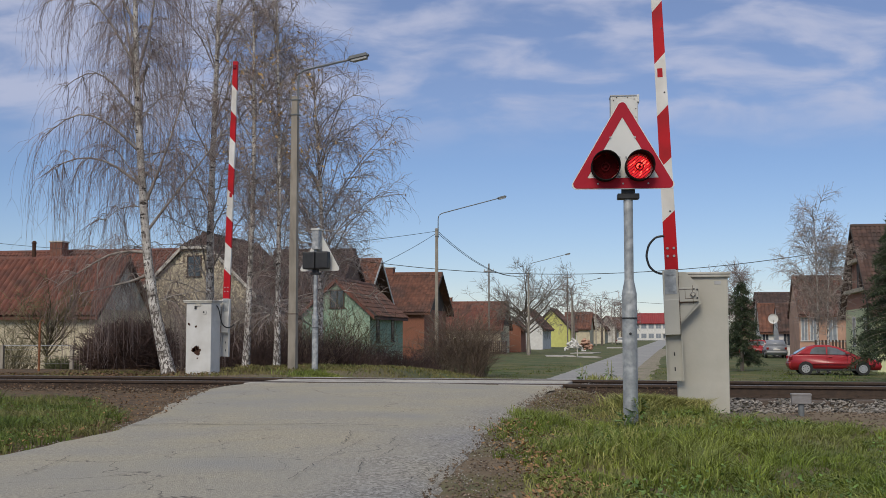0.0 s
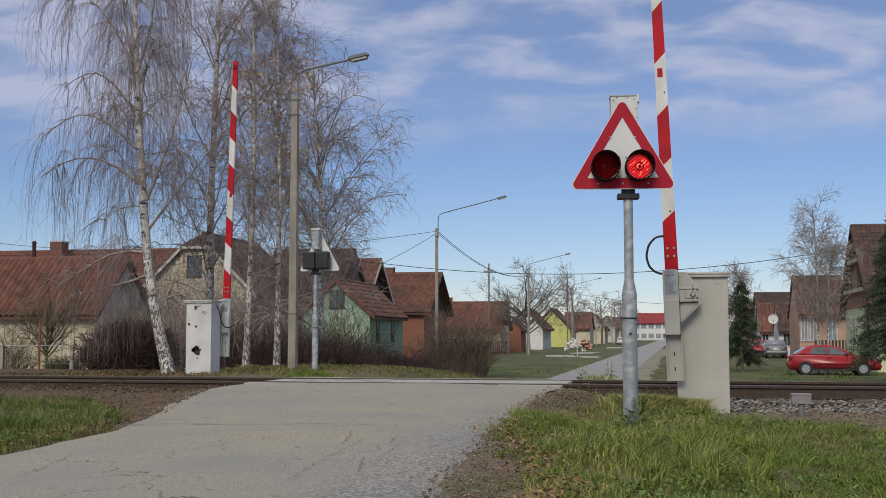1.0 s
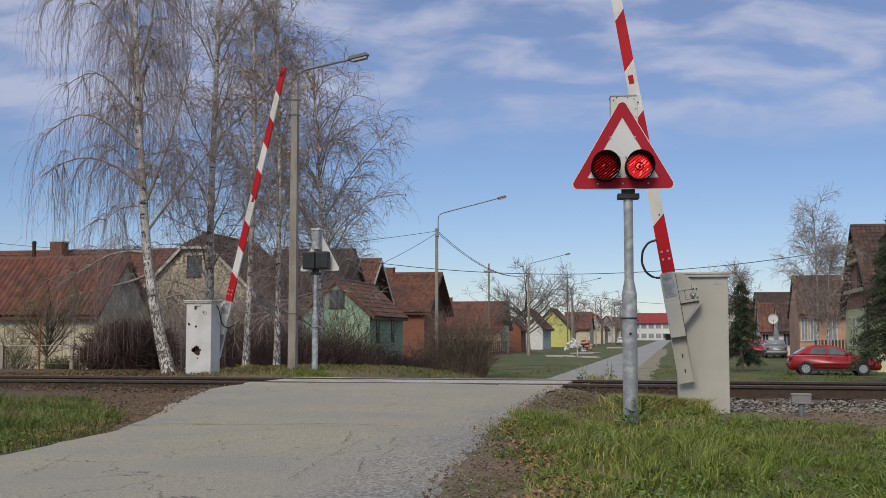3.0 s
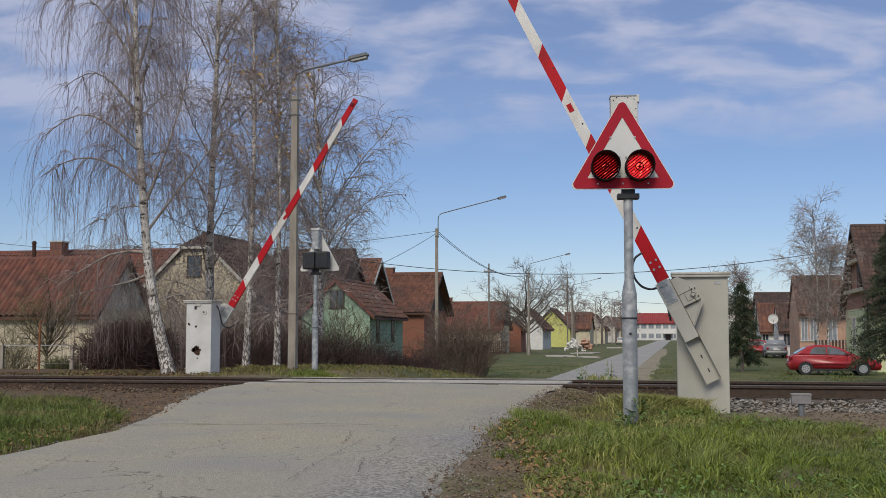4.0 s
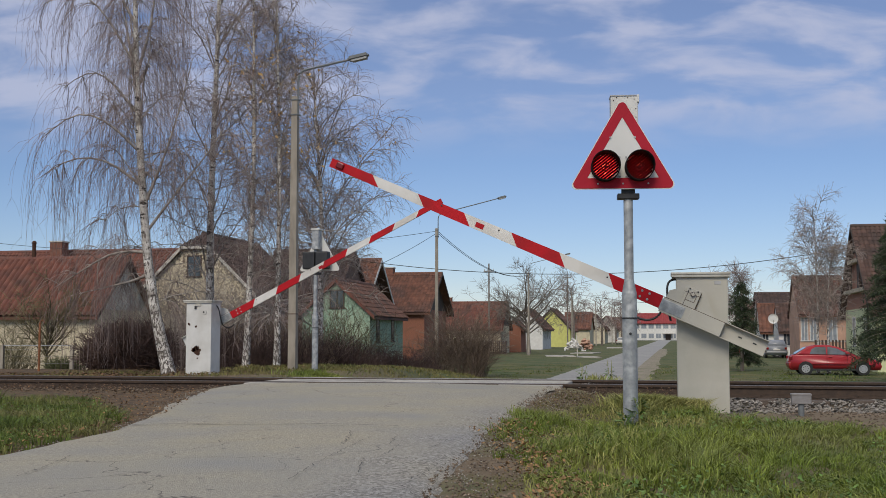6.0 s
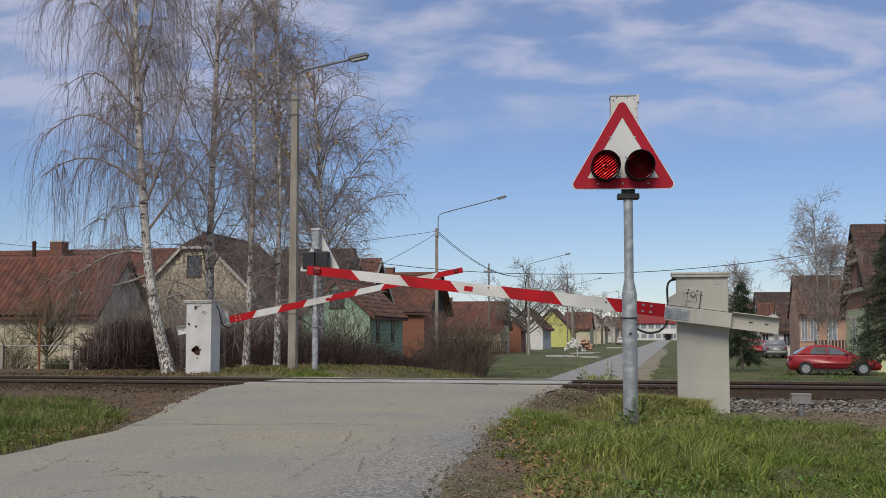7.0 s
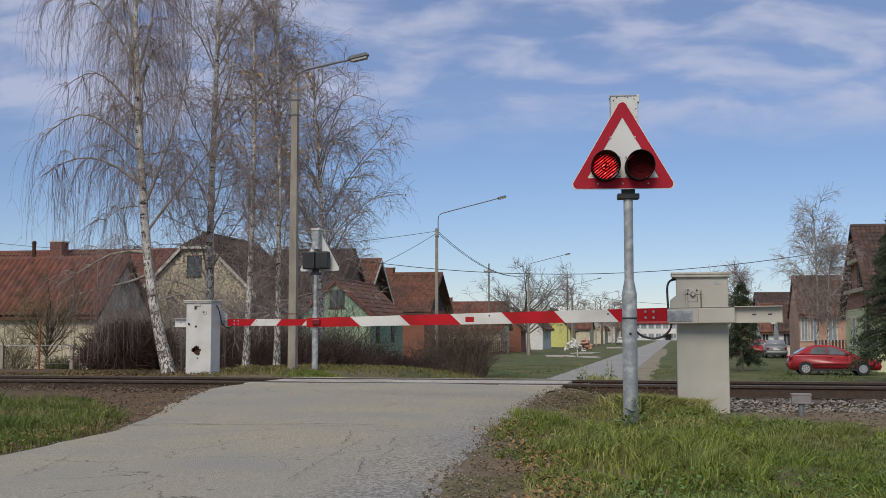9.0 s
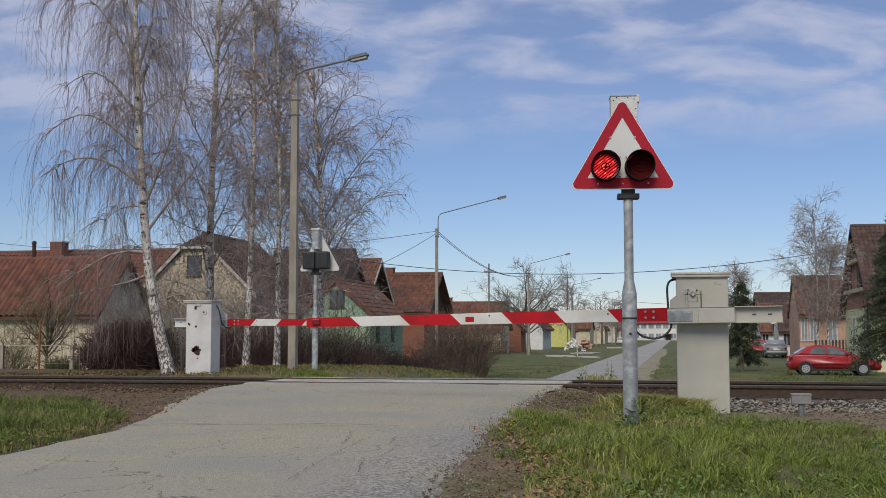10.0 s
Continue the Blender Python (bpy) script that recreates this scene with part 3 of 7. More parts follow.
def stones(name, n, xf, yf, zf, size, material, label, keep=None, spread=False):
    ico = [(0, 0, 1), (0.9, 0, 0.1), (0.2, 0.85, 0.05), (-0.75, 0.5, 0), (-0.7, -0.55, 0.1), (0.25, -0.9, 0), (0.05, 0, -0.9)]
    fc = [(0, 1, 2), (0, 2, 3), (0, 3, 4), (0, 4, 5), (0, 5, 1), (6, 2, 1), (6, 3, 2), (6, 4, 3), (6, 5, 4), (6, 1, 5)]
    ico = np.array(ico)
    X = xf(n)
    Y = yf(n)
    if keep:
        ok = keep(X, Y)
        X, Y = X[ok], Y[ok]
        n = len(X)
    if spread:
        # scattered along the left border of the carriageway
        X = road_edges(Y)[0] + rng.normal(0.0, 0.16, n)
        Z = np.maximum(land_z(X, Y), np.where(X > road_edges(Y)[0], road_z(Y) - 0.01, -9)) + 0.006
    else:
        Z = zf(X, Y)
    S = rng.uniform(size[0], size[1], n)
    V = np.repeat(ico[None], n, 0) * rng.uniform(0.65, 1.25, (n, 7, 3))
    th = rng.uniform(0, 6.283, n)
    c, s = np.cos(th)[:, None], np.sin(th)[:, None]
    V = np.stack([V[..., 0] * c - V[..., 1] * s, V[..., 0] * s + V[..., 1] * c, V[..., 2] * 0.75], -1) * S[:, None, None]
    V += np.stack([X, Y, Z], -1)[:, None, :]
    F = (np.array(fc)[None] + (np.arange(n) * 7)[:, None, None]).reshape(-1, 3)
    return tagged(raw(name, V.reshape(-1, 3).tolist(), F.tolist(), material), label, "ballast", "", "stuff")


def bal_z(x, y):
    return np.where(np.abs(y - 16.79) < 1.35, -0.21, np.where(y < 16.79, -0.21 - 0.13 * (15.44 - y), -0.21 - 0.1 * (y - 18.14))).clip(min=land_z(x, y) + 0.01) + rng.uniform(-0.02, 0.03, len(x))


def bal_y(n):
    return 16.0 + rng.normal(0, 2.1, n).clip(-4.7, 2.8)


stones("track_ballast", 19000, lambda n: rng.uniform(-1.3, 8.5, n), bal_y, bal_z, (0.014, 0.036), M_BALLAST, "grey broken stone ballast between the sleepers", keep=lambda x, y: ((x > 0.62) & (y > np.interp(x, [0.6, 1.3, 1.6, 1.9, 3, 5], [12.2, 12.25, 12.6, 13.9, 13.6, 13.9]) + 0.25 * np.sin(x * 5))) | ((y > 14.9) & ((x > -0.4) | (y > 16.0))))
stones("track_ballast", 8000, lambda n: rng.uniform(-17, -6.5, n), bal_y, bal_z, (0.012, 0.030), M_BALLASTB, "brown soiled ballast between the sleepers", keep=lambda x, y: y > 15.3)

# crossing panels between and beside the rails
for (ya, yb) in ((15.70, 15.965), (16.10, 16.79), (16.795, 17.48), (17.61, 18.08)):
    for i in range(5):
        xa = -6.15 + i * 0.93
        pnl = tagged(part("crossing_panel", box(B(), xa + 0.004, xa + 0.926, ya, yb, -0.15, -0.012 + random.uniform(-0.006, 0.006), 0.012), M_PANEL), "pale worn concrete crossing panel beside the rail", "panel", "crossing panels")


# gravel shoulder along the village road
ys_ = np.arange(22, 150, 1.0)
V, F = [], []
for i_, y_ in enumerate(ys_):
    b_ = float(road_edges(y_)[1])
    w_ = (0.95 + 0.3 * noise.noise(Vector((y_ * 0.35, 2, 0)))) * min(1, (y_ - 20) / 8)
    z_ = float(road_z(y_)) + 0.004
    V += [(b_ - 0.15, y_, z_ + 0.004), (b_ + w_ * 0.5, y_, z_ + 0.012), (b_ + w_, y_, z_ - 0.05)]
    if i_:
        k_ = 3 * i_
        F += [(k_ - 3, k_ - 2, k_ + 1, k_), (k_ - 2, k_ - 1, k_ + 2, k_ + 1)]
tagged(raw("gravel_shoulder", V, F, M_SHOULDER, smooth=True), "pale brown gravel shoulder beside the village road", "shoulder", "", "structure")


def path_pts(pts, m, soft=4):
    """A rounded path through the points."""
    pts = np.array(pts, float)
    d = np.concatenate([[0], np.cumsum(np.linalg.norm(np.diff(pts, axis=0), axis=1))])
    tt = np.linspace(0, d[-1], m)
    P = np.stack([np.interp(tt, d, pts[:, i]) for i in range(3)], 1)
    for _ in range(soft):
        P[1:-1] = 0.25 * P[:-2] + 0.5 * P[1:-1] + 0.25 * P[2:]
    return P


def ring(bm, outer, inner, y0, y1):
    k = len(outer)
    vo = [[bm.verts.new((p[0], y, p[1])) for p in outer] for y in (y0, y1)]
    vi = [[bm.verts.new((p[0], y, p[1])) for p in inner] for y in (y0, y1)]
    fs = []
    for i in range(k):
        j = (i + 1) % k
        for A in ((vo[0][i], vo[0][j], vi[0][j], vi[0][i]), (vo[1][i], vo[1][j], vi[1][j], vi[1][i]), (vo[0][i], vo[0][j], vo[1][j], vo[1][i]), (vi[0][i], vi[0][j], vi[1][j], vi[1][i])):
            fs.append(bm.faces.new(A))
    bmesh.ops.recalc_face_normals(bm, faces=fs)
    return bm


# ---- barrier machines ----
NP = (0.223, 12.20, 1.116)
FP = (-9.10, 21.68, 1.161)


def barrier(m, body_label, w, d, h, paint):
    """A cabinet on the ground, its front towards -y at y = 0, from x = 0 to w."""
    cab = thing("barrier_machine", m, body_label, "barrier", "barrier machines")
    part("body", box(B(), 0, w, 0, d, -0.1, h, 0.012), paint, cab)
    part("roof", box(B(), -0.055, w + 0.03, -0.045, d + 0.045, h - 0.004, h + 0.022, 0.008), M_CABTOP, cab)
    part("roof_rim", box(B(), -0.045, w + 0.022, -0.036, d + 0.036, h - 0.03, h - 0.004, 0.004), M_CABTOP, cab)
    return cab


# the shaft lies at the origin of each arm
def arm_parts(arm, sx, fy, n_str, a0, a1, paint, root=-0.222, slope=0.0055):
    """fy: the side on which the arm stands clear of its cabinet (-1: towards -y)."""
    def A(a):
        return sx * a
    def q(pts):
        return [(A(a), b) for a, b in pts]
    ya, yb = (-0.035, 0.035)
    # crank plate, channel and tail
    part("crank_plate", prism(B(), q([(0.24, -0.15), (0.24, -0.06), (0.07, 0.075), (-0.10, 0.075), (-0.32, -0.15)]), "y", -0.012 * fy - 0.008, -0.012 * fy + 0.008), paint, arm)
    part("shaft", cyl(B(), (0, -0.058, 0), (0, 0.05, 0), 0.026, n=16), M_GALV, arm)
    part("shaft_mark", prism(B(), q([(0.025, 0), (0, 0.025), (-0.025, 0), (0, -0.025)]), "y", 0.058 * fy, 0.064 * fy), paint, arm)
    part("seam", ring(B(), [(0.030, 0), (0, 0.030), (-0.030, 0), (0, -0.030)], [(0.025, 0), (0, 0.025), (-0.025, 0), (0, -0.025)], 0.052 * fy, 0.066 * fy), M_RUST, arm)
    bm = B()
    box(bm, min(A(0.26), A(-0.42)), max(A(0.26), A(-0.42)), -0.045, 0.045, -0.306, -0.14, 0.006)
    part("arm_holder", bm, paint, arm)
    bm = B()
    box(bm, min(A(-0.42), A(-0.905)), max(A(-0.42), A(-0.905)), min(-0.05 * fy, -0.042 * fy), max(-0.05 * fy, -0.042 * fy), -0.306, -0.132)
    box(bm, min(A(-0.42), A(-0.905)), max(A(-0.42), A(-0.905)), -0.030, 0.05, -0.140, -0.132)
    box(bm, min(A(-0.42), A(-0.905)), max(A(-0.42), A(-0.905)), -0.030, 0.05, -0.306, -0.298)
    part("counterweight_channel", bm, paint, arm)
    part("clamp_plate", box(B(), min(A(0.27), A(0.01)), max(A(0.27), A(0.01)), 0.045 * fy - 0.006, 0.045 * fy + 0.006, -0.286, -0.166, 0.003), M_GALV, arm, "bare galvanised clamp plate")
    part("joint_plate", box(B(), min(A(-0.05), A(-0.418)), max(A(-0.05), A(-0.418)), 0.045 * fy - 0.014, 0.045 * fy + 0.014, -0.303, -0.148, 0.004), paint, arm)
    for a in (0.22, 0.05):
        for b in (-0.192, -0.252):
            part("bolt", cyl(B(), (A(a), 0.05 * fy, b), (A(a), 0.062 * fy, b), 0.014, n=6), M_GALV, arm)
    for a in (-0.62, -0.78):
        part("slot", box(B(), A(a) - 0.02, A(a) + 0.02, min(-0.043 * fy, -0.036 * fy), max(-0.043 * fy, -0.036 * fy), -0.225, -0.212), M_BLACK, arm)
    # the striped beam, each stripe a length of it with slanting ends
    L = (a1 - a0) / n_str
    def half(a):
        return 0.070 - 0.020 * (a - a0) / (a1 - a0)
    for i in range(n_str):
        s0, s1 = a0 + i * L, a0 + (i + 1) * L
        k0 = 0.06 if i else 0.0
        k1 = 0.06 if i < n_str - 1 else 0.0
        c0, c1 = root - slope * (s0 - a0), root - slope * (s1 - a0)
        pts = [(s0 - k0, c0 - half(s0)), (s1 - k1, c1 - half(s1)), (s1 + k1, c1 + half(s1)), (s0 + k0, c0 + half(s0))]
        red = i % 2 == 0
        part("stripe", prism(B(), q(pts), "y", -0.028, 0.028), M_ARMR if red else M_ARMW, arm, "red reflective length" if red else "white reflective length")
    for a in (a0 + 0.143, a0 + 0.226):
        for b in (root + 0.032, root - 0.033):
            part("bolt", cyl(B(), (A(a), 0.028 * fy, b), (A(a), 0.036 * fy, b), 0.014, n=6), M_GALV, arm)
    # small red reflector and screw heads on the white lengths
    part("reflector_patch", box(B(), A(2.387) - 0.048, A(2.387) + 0.048, 0.028 * fy - 0.002, 0.028 * fy + 0.002, root - 0.053, root + 0.002), M_ARMR, arm)
    for a in (a0 + 0.62, a0 + 1.9, a0 + 2.6):
        part("screw", cyl(B(), (A(a), 0.026 * fy, -0.195), (A(a), 0.033 * fy, -0.195), 0.010, n=6), M_BLACK, arm)
    # hub with seams round the shaft mark
    part("hub_block", box(B(), -0.075, 0.075, 0.02 * fy - 0.02, 0.02 * fy + 0.02, -0.145, 0.055, 0.003), paint, arm)
    part("gusset", prism(B(), q([(-0.092, 0.04), (-0.092, -0.142), (-0.30, -0.142)]), "y", 0.004 * fy - 0.005, 0.004 * fy + 0.005), paint, arm)
    for (xa, xb, za, zb) in ((-0.095, -0.03, -0.003, 0.001), (0.03, 0.10, -0.003, 0.001), (-0.056, -0.052, -0.14, -0.003), (-0.056, 0.045, -0.082, -0.078), (0.041, 0.045, -0.08, -0.003), (0.080, 0.085, -0.145, 0.04)):
        part("seam", box(B(), xa, xb, 0.041 * fy - 0.001, 0.041 * fy + 0.001, za, zb), M_RUST, arm)
    for (xa, za) in ((-0.05, 0.045), (-0.055, 0.012), (0.04, 0.042)):
        part("bolt", cyl(B(), (xa, 0.04 * fy, za), (xa, 0.05 * fy, za), 0.009, n=6), M_BLACK, arm)
    part("seam", box(B(), min(A(0.26), A(-0.42)), max(A(0.26), A(-0.42)), 0.0455 * fy - 0.001, 0.0455 * fy + 0.001, -0.145, -0.140), M_RUST, arm)
    part("tip_lamp", box(B(), A(a1 - 0.12) - 0.045, A(a1 - 0.12) + 0.045, 0.028 * fy - 0.03, 0.028 * fy + 0.03, -0.275, -0.205, 0.012), M_TIPLAMP, arm)


NC, FC = Vector((0.05, 12.35, -0.14)), Vector((-9.46, 21.05, -0.12))
near_cab = barrier(Matrix.Translation(NC), "cream painted steel barrier machine standing in the grass", 0.54, 0.40, 1.475, M_CAB)
far_cab = barrier(Matrix.Translation(FC), "white painted steel barrier machine with rust spots behind the track", 0.53, 0.47, 1.475, M_CABW)
near_arm = tagged(new("barrier_arm"), "red and white striped arm with steel counterweight channel")
near_arm.parent = near_cab
far_arm = tagged(new("barrier_arm"), "long red and white striped arm")
far_arm.parent = far_cab
arm_parts(near_arm, -1, -1, 7, 0.27, 4.25, M_CAB, -0.207, 0.0093)
arm_parts(far_arm, 1, -1, 9, 0.27, 5.165, M_CABW)
NPL, FPL = Vector(NP) - NC, Vector(FP) - FC
# fittings of the near machine: type plate, drain screw, bearing, looped cable
part("type_plate", box(B(), 0.40, 0.47, -0.004, 0.002, 1.365, 1.40, 0.002), M_GREYBOX, near_cab)
part("screw", cyl(B(), (0.29, 0.002, 0.12), (0.29, -0.006, 0.12), 0.008, n=8), M_BLACK, near_cab)
part("bearing", cyl(B(), (0.15, 0.0, 1.27), (0.15, -0.16, 1.27), 0.05, n=16), M_CAB, near_cab)
cpts = [tuple(p) for p in path_pts([(0.0, 0.15, 1.43), (-0.05, 0.14, 1.43), (-0.085, 0.12, 1.40), (-0.095, 0.08, 1.33), (-0.09, 0.0, 1.20), (-0.08, -0.09, 1.06), (-0.06, -0.11, 0.98)], 24)]
part("cable", tube(B(), cpts, 0.012), M_BLACK, near_cab, "black flexible cable")
loop = [tuple(p) for p in path_pts([(-0.63, -0.03, -0.27), (-0.62, -0.04, -0.36), (-0.54, -0.045, -0.435), (-0.42, -0.045, -0.466), (-0.31, -0.04, -0.44), (-0.24, -0.03, -0.37), (-0.225, 0.0, -0.28)], 36)]
part("cable_loop", tube(B(), loop, 0.012), M_BLACK, near_arm, "black flexible cable")
# the far one: lock cover, keyhole, rust
part("hinge_cover", box(B(), 0.19, 0.31, -0.02, 0.0, 1.38, 1.43, 0.004), M_CABTOP, far_cab)
part("padlock", box(B(), 0.18, 0.22, -0.025, 0.0, 1.32, 1.38, 0.004), M_BLACK, far_cab)
part("lock", cyl(B(), (0.38, 0.0, 1.26), (0.38, -0.015, 1.26), 0.05, n=16), M_CABW, far_cab)
part("keyhole", cyl(B(), (0.375, -0.015, 1.26), (0.375, -0.019, 1.26), 0.018, n=10), M_BLACK, far_cab)


def rust_blot(x, z, r, seed):
    q = random.Random(seed)
    pts = []
    for i in range(18):
        a = 2 * math.pi * i / 18
        rr_ = r * q.uniform(0.55, 1.2)
        pts.append((x + rr_ * math.cos(a), z + rr_ * math.sin(a) * 1.1))
    return prism(B(), pts, "y", -0.002, 0.002)


for (x, z, r, sd_) in ((0.225, 0.50, 0.085, 2), (0.165, 0.52, 0.05, 3), (0.25, 0.55, 0.045, 9), (0.065, 1.02, 0.03, 4), (0.21, 0.97, 0.024, 5), (0.25, 0.35, 0.018, 6), (0.44, 0.04, 0.03, 7)):
    part("rust_spot", rust_blot(x, z, r, sd_), M_RUST, far_cab, "peeled rust spot")
cp2 = [tuple(p) for p in path_pts([(0.53, 0.25, 1.40), (0.57, 0.28, 1.36), (0.585, 0.3, 1.2), (0.60, 0.4, 1.0), (0.68, 0.55, 0.93), (0.76, 0.62, 1.02)], 20)]
part("cable", tube(B(), cp2, 0.012), M_BLACK, far_cab, "black flexible cable")


# ---- light signals ----
def tri(side, r, z0=0.0, n=6):
    """An upright triangle with rounded corners, its base at z0."""
    h = side * math.sqrt(3) / 2
    cs = [(-side / 2, z0), (side / 2, z0), (0, z0 + h)]
    cen = (0, z0 + h / 3)
    pts = []
    for (cx, cz), a0 in zip(cs, (210, 330, 90)):
        dx, dz = cen[0] - cx, cen[1] - cz
        l = math.hypot(dx, dz)
        px, pz = cx + dx / l * 2 * r, cz + dz / l * 2 * r
        for i in range(n + 1):
            a = radians(a0 - 60 + 120 * i / n)
            pts.append((px + r * math.cos(a), pz + r * math.sin(a)))
    return pts


FADE_VANES = {}


def signal(m, plate_z, label, key, post_d=0.10):
    s = thing("warning_signal", m, label, "signal", "warning signals")
    bz = -0.15
    top = plate_z + 0.80
    bm = B()
    cyl(bm, (0, post_d, bz - 0.25), (0, post_d, 1.07), 0.068, n=24)
    cyl(bm, (0, post_d, 1.07), (0, post_d, 1.20), 0.068, 0.043, n=24)
    cyl(bm, (0, post_d, 1.20), (0, post_d, top), 0.043, n=24)
    part("post", bm, M_GALV, s, smooth=False)
    part("collar", cyl(B(), (0, post_d, 0.30), (0, post_d, 0.31), 0.071, n=24), M_GALV, s)
    part("bolt", cyl(B(), (0, post_d - 0.066, 0.70), (0, post_d - 0.074, 0.70), 0.013, n=8), M_BLACK, s)
    part("strap", cyl(B(), (0, post_d, 0.835), (0, post_d, 0.85), 0.072, n=24), M_BLACK, s)
    part("clamp", box(B(), -0.10, 0.10, post_d - 0.06, post_d + 0.06, plate_z - 0.10, plate_z - 0.05, 0.006), M_BLACK, s)
    part("clamp_block", box(B(), -0.06, 0.06, post_d - 0.055, post_d + 0.05, plate_z - 0.05, plate_z + 0.03, 0.006), M_BLACK, s)
    fw = 0 if key == "near" else 0.045
    part("housing", box(B(), -0.155 + fw, 0.095 - fw, 0.03, 0.20, plate_z + 0.45, plate_z + 0.865, 0.008), M_CABW if key == 'near' else M_GALV, s, "weathered metal housing")
    if key == "near":
        for (hx, hz) in ((-0.135, 0.60), (-0.135, 0.70), (-0.13, 0.82), (-0.10, 0.845), (0.0, 0.845), (0.06, 0.83), (0.075, 0.66), (0.075, 0.74), (-0.08, 0.78)):
            part("rivet", cyl(B(), (hx, 0.03, plate_z + hz), (hx, 0.024, plate_z + hz), 0.0045, n=8), M_RUST, s)
        part("housing_rim", box(B(), -0.16, 0.10, 0.022, 0.205, plate_z + 0.858, plate_z + 0.870, 0.003), M_GREYBOX, s)
        part("housing_lid", box(B(), 0.085, 0.108, 0.02, 0.21, plate_z + 0.80, plate_z + 0.872, 0.004), M_CABW, s)
    if key == 'far':
        part("housing_cap", box(B(), -0.135, 0.075, 0.02, 0.215, plate_z + 0.865, plate_z + 0.905, 0.01), M_CABW, s, "white cap")
    side = 0.985
    PX = -0.053
    part("plate", prism(B(), [(px_ + PX, pz_) for px_, pz_ in tri(side + 0.014, 0.042, plate_z - 0.016)], "y", 0.0, 0.012), M_SIGNW, s)
    part("plate_border", ring(B(), [(px_ + PX, pz_) for px_, pz_ in tri(side - 0.012, 0.04, plate_z - 0.008)], [(px_ + PX, pz_) for px_, pz_ in tri(0.655, 0.004, plate_z + 0.088)], -0.004, 0.0), M_SIGNR, s, "red reflective border")
    for (bx, bb) in ((-0.113, 0.465), (0.113, 0.465), (-0.23, 0.035), (0.0, 0.035), (0.23, 0.035), (-0.03, 0.28), (0.03, 0.28), (-0.03, 0.1), (0.03, 0.1)):
        bx += PX
        part("rivet", cyl(B(), (bx, -0.004, plate_z + bb), (bx, -0.010, plate_z + bb), 0.009, n=8), M_GALV, s)
    for sg, nm in ((-1, "left"), (1, "right")):
        cx, cz = 0.155 * sg + PX - 0.008, plate_z + 0.185
        R = 0.133
        # hood: an open tube, longer above than below
        bm = B()
        k = 28
        rings = []
        for (rr, front) in ((R, 1), (R - 0.007, 1), (R - 0.007, 0), (R, 0)):
            vs = []
            for i in range(k):
                a = 2 * math.pi * i / k
                yy = (-0.135 - 0.085 * (0.5 + 0.5 * math.sin(a))) if front else 0.0
                vs.append(bm.verts.new((cx + rr * math.cos(a), yy, cz + rr * math.sin(a))))
            rings.append(vs)
        fs = []
        for r0, r1 in zip(rings, rings[1:] + rings[:1]):
            for i in range(k):
                fs.append(bm.faces.new((r0[i], r0[(i + 1) % k], r1[(i + 1) % k], r1[i])))
        bmesh.ops.recalc_face_normals(bm, faces=fs)
        part("hood", bm, M_HOOD, s, "black tubular hood")
        part("lamp_case", box(B(), cx - (0.10 if key == "near" else 0.145), cx + (0.10 if key == "near" else 0.145), 0.10, 0.29, cz - (0.10 if key == "near" else 0.17), cz + (0.12 if key == "near" else 0.21), 0.03), M_BLACK, s)
        # glowing reflector with hot streaks, and the added vanes that dim it
        part("reflector", cyl(B(), (cx, -0.018, cz), (cx, -0.012, cz), 0.104, n=28), M_LAMPLIT if key == "near" else M_LAMPDIM, s, "glowing red lamp")
        if key == "near":
            # glowing bars draw the bright streaks of light in the lens
            qr = random.Random(4 if nm == "left" else 9)
            for q in range(20):
                ra, ta = 0.092 * math.sqrt(qr.random()), qr.uniform(0, 6.283)
                ox, oz, hl_, hw_ = cx + ra * math.cos(ta), cz + ra * math.sin(ta), qr.uniform(0.008, 0.024), qr.uniform(0.003, 0.007)
                ca, sa = math.cos(radians(40)), math.sin(radians(40))
                part("lamp_streak", prism(B(), [(ox + a_ * hl_ * ca - b_ * hw_ * sa, oz + a_ * hl_ * sa + b_ * hw_ * ca) for a_, b_ in ((-1, -0.5), (0, -1), (1, -0.4), (1, 0.5), (0, 1), (-1, 0.4))], "y", -0.0215, -0.0185), M_LAMPHOT, s)
            # added slanting vanes, no real part: their turning stands in for the lamp's fading
            FADE_VANES[nm] = []
            nv, pitch = 10, 0.0222
            for q in range(nv):
                off = (q - (nv - 1) / 2) * pitch
                hl = math.sqrt(0.122 ** 2 - off ** 2)
                va = part("fade_vane", box(B(), -hl, hl, -0.0007, 0.0007, -pitch * 0.56, pitch * 0.56), M_LAMPDIM, s)
                FADE_VANES[nm].append((va, Matrix.Translation((cx, -0.045, cz)) @ pose(0, 0, 0, 0, -38, 0) @ Matrix.Translation((0, 0.0016 * (q % 2), off))))
            def circ(r):
                return [(cx + r * math.cos(2 * math.pi * i / 20), cz + r * math.sin(2 * math.pi * i / 20)) for i in range(20)]
            part("lens_boss", ring(B(), circ(0.040), circ(0.030), -0.066, -0.063), M_LAMPDIM, s)
            part("lens_boss", prism(B(), circ(0.013), "y", -0.066, -0.063), M_LAMPDIM, s)
    return s


near_sig = signal(pose(-0.368, 10.47, 0, 0, 0, 7), 2.045, "galvanised warning signal with red-bordered triangle and twin red lamps", "near")
far_sig = signal(pose(-7.59, 23.70, 0, 0, 0, 172), 2.10, "galvanised warning signal seen from behind, beyond the track", "far")


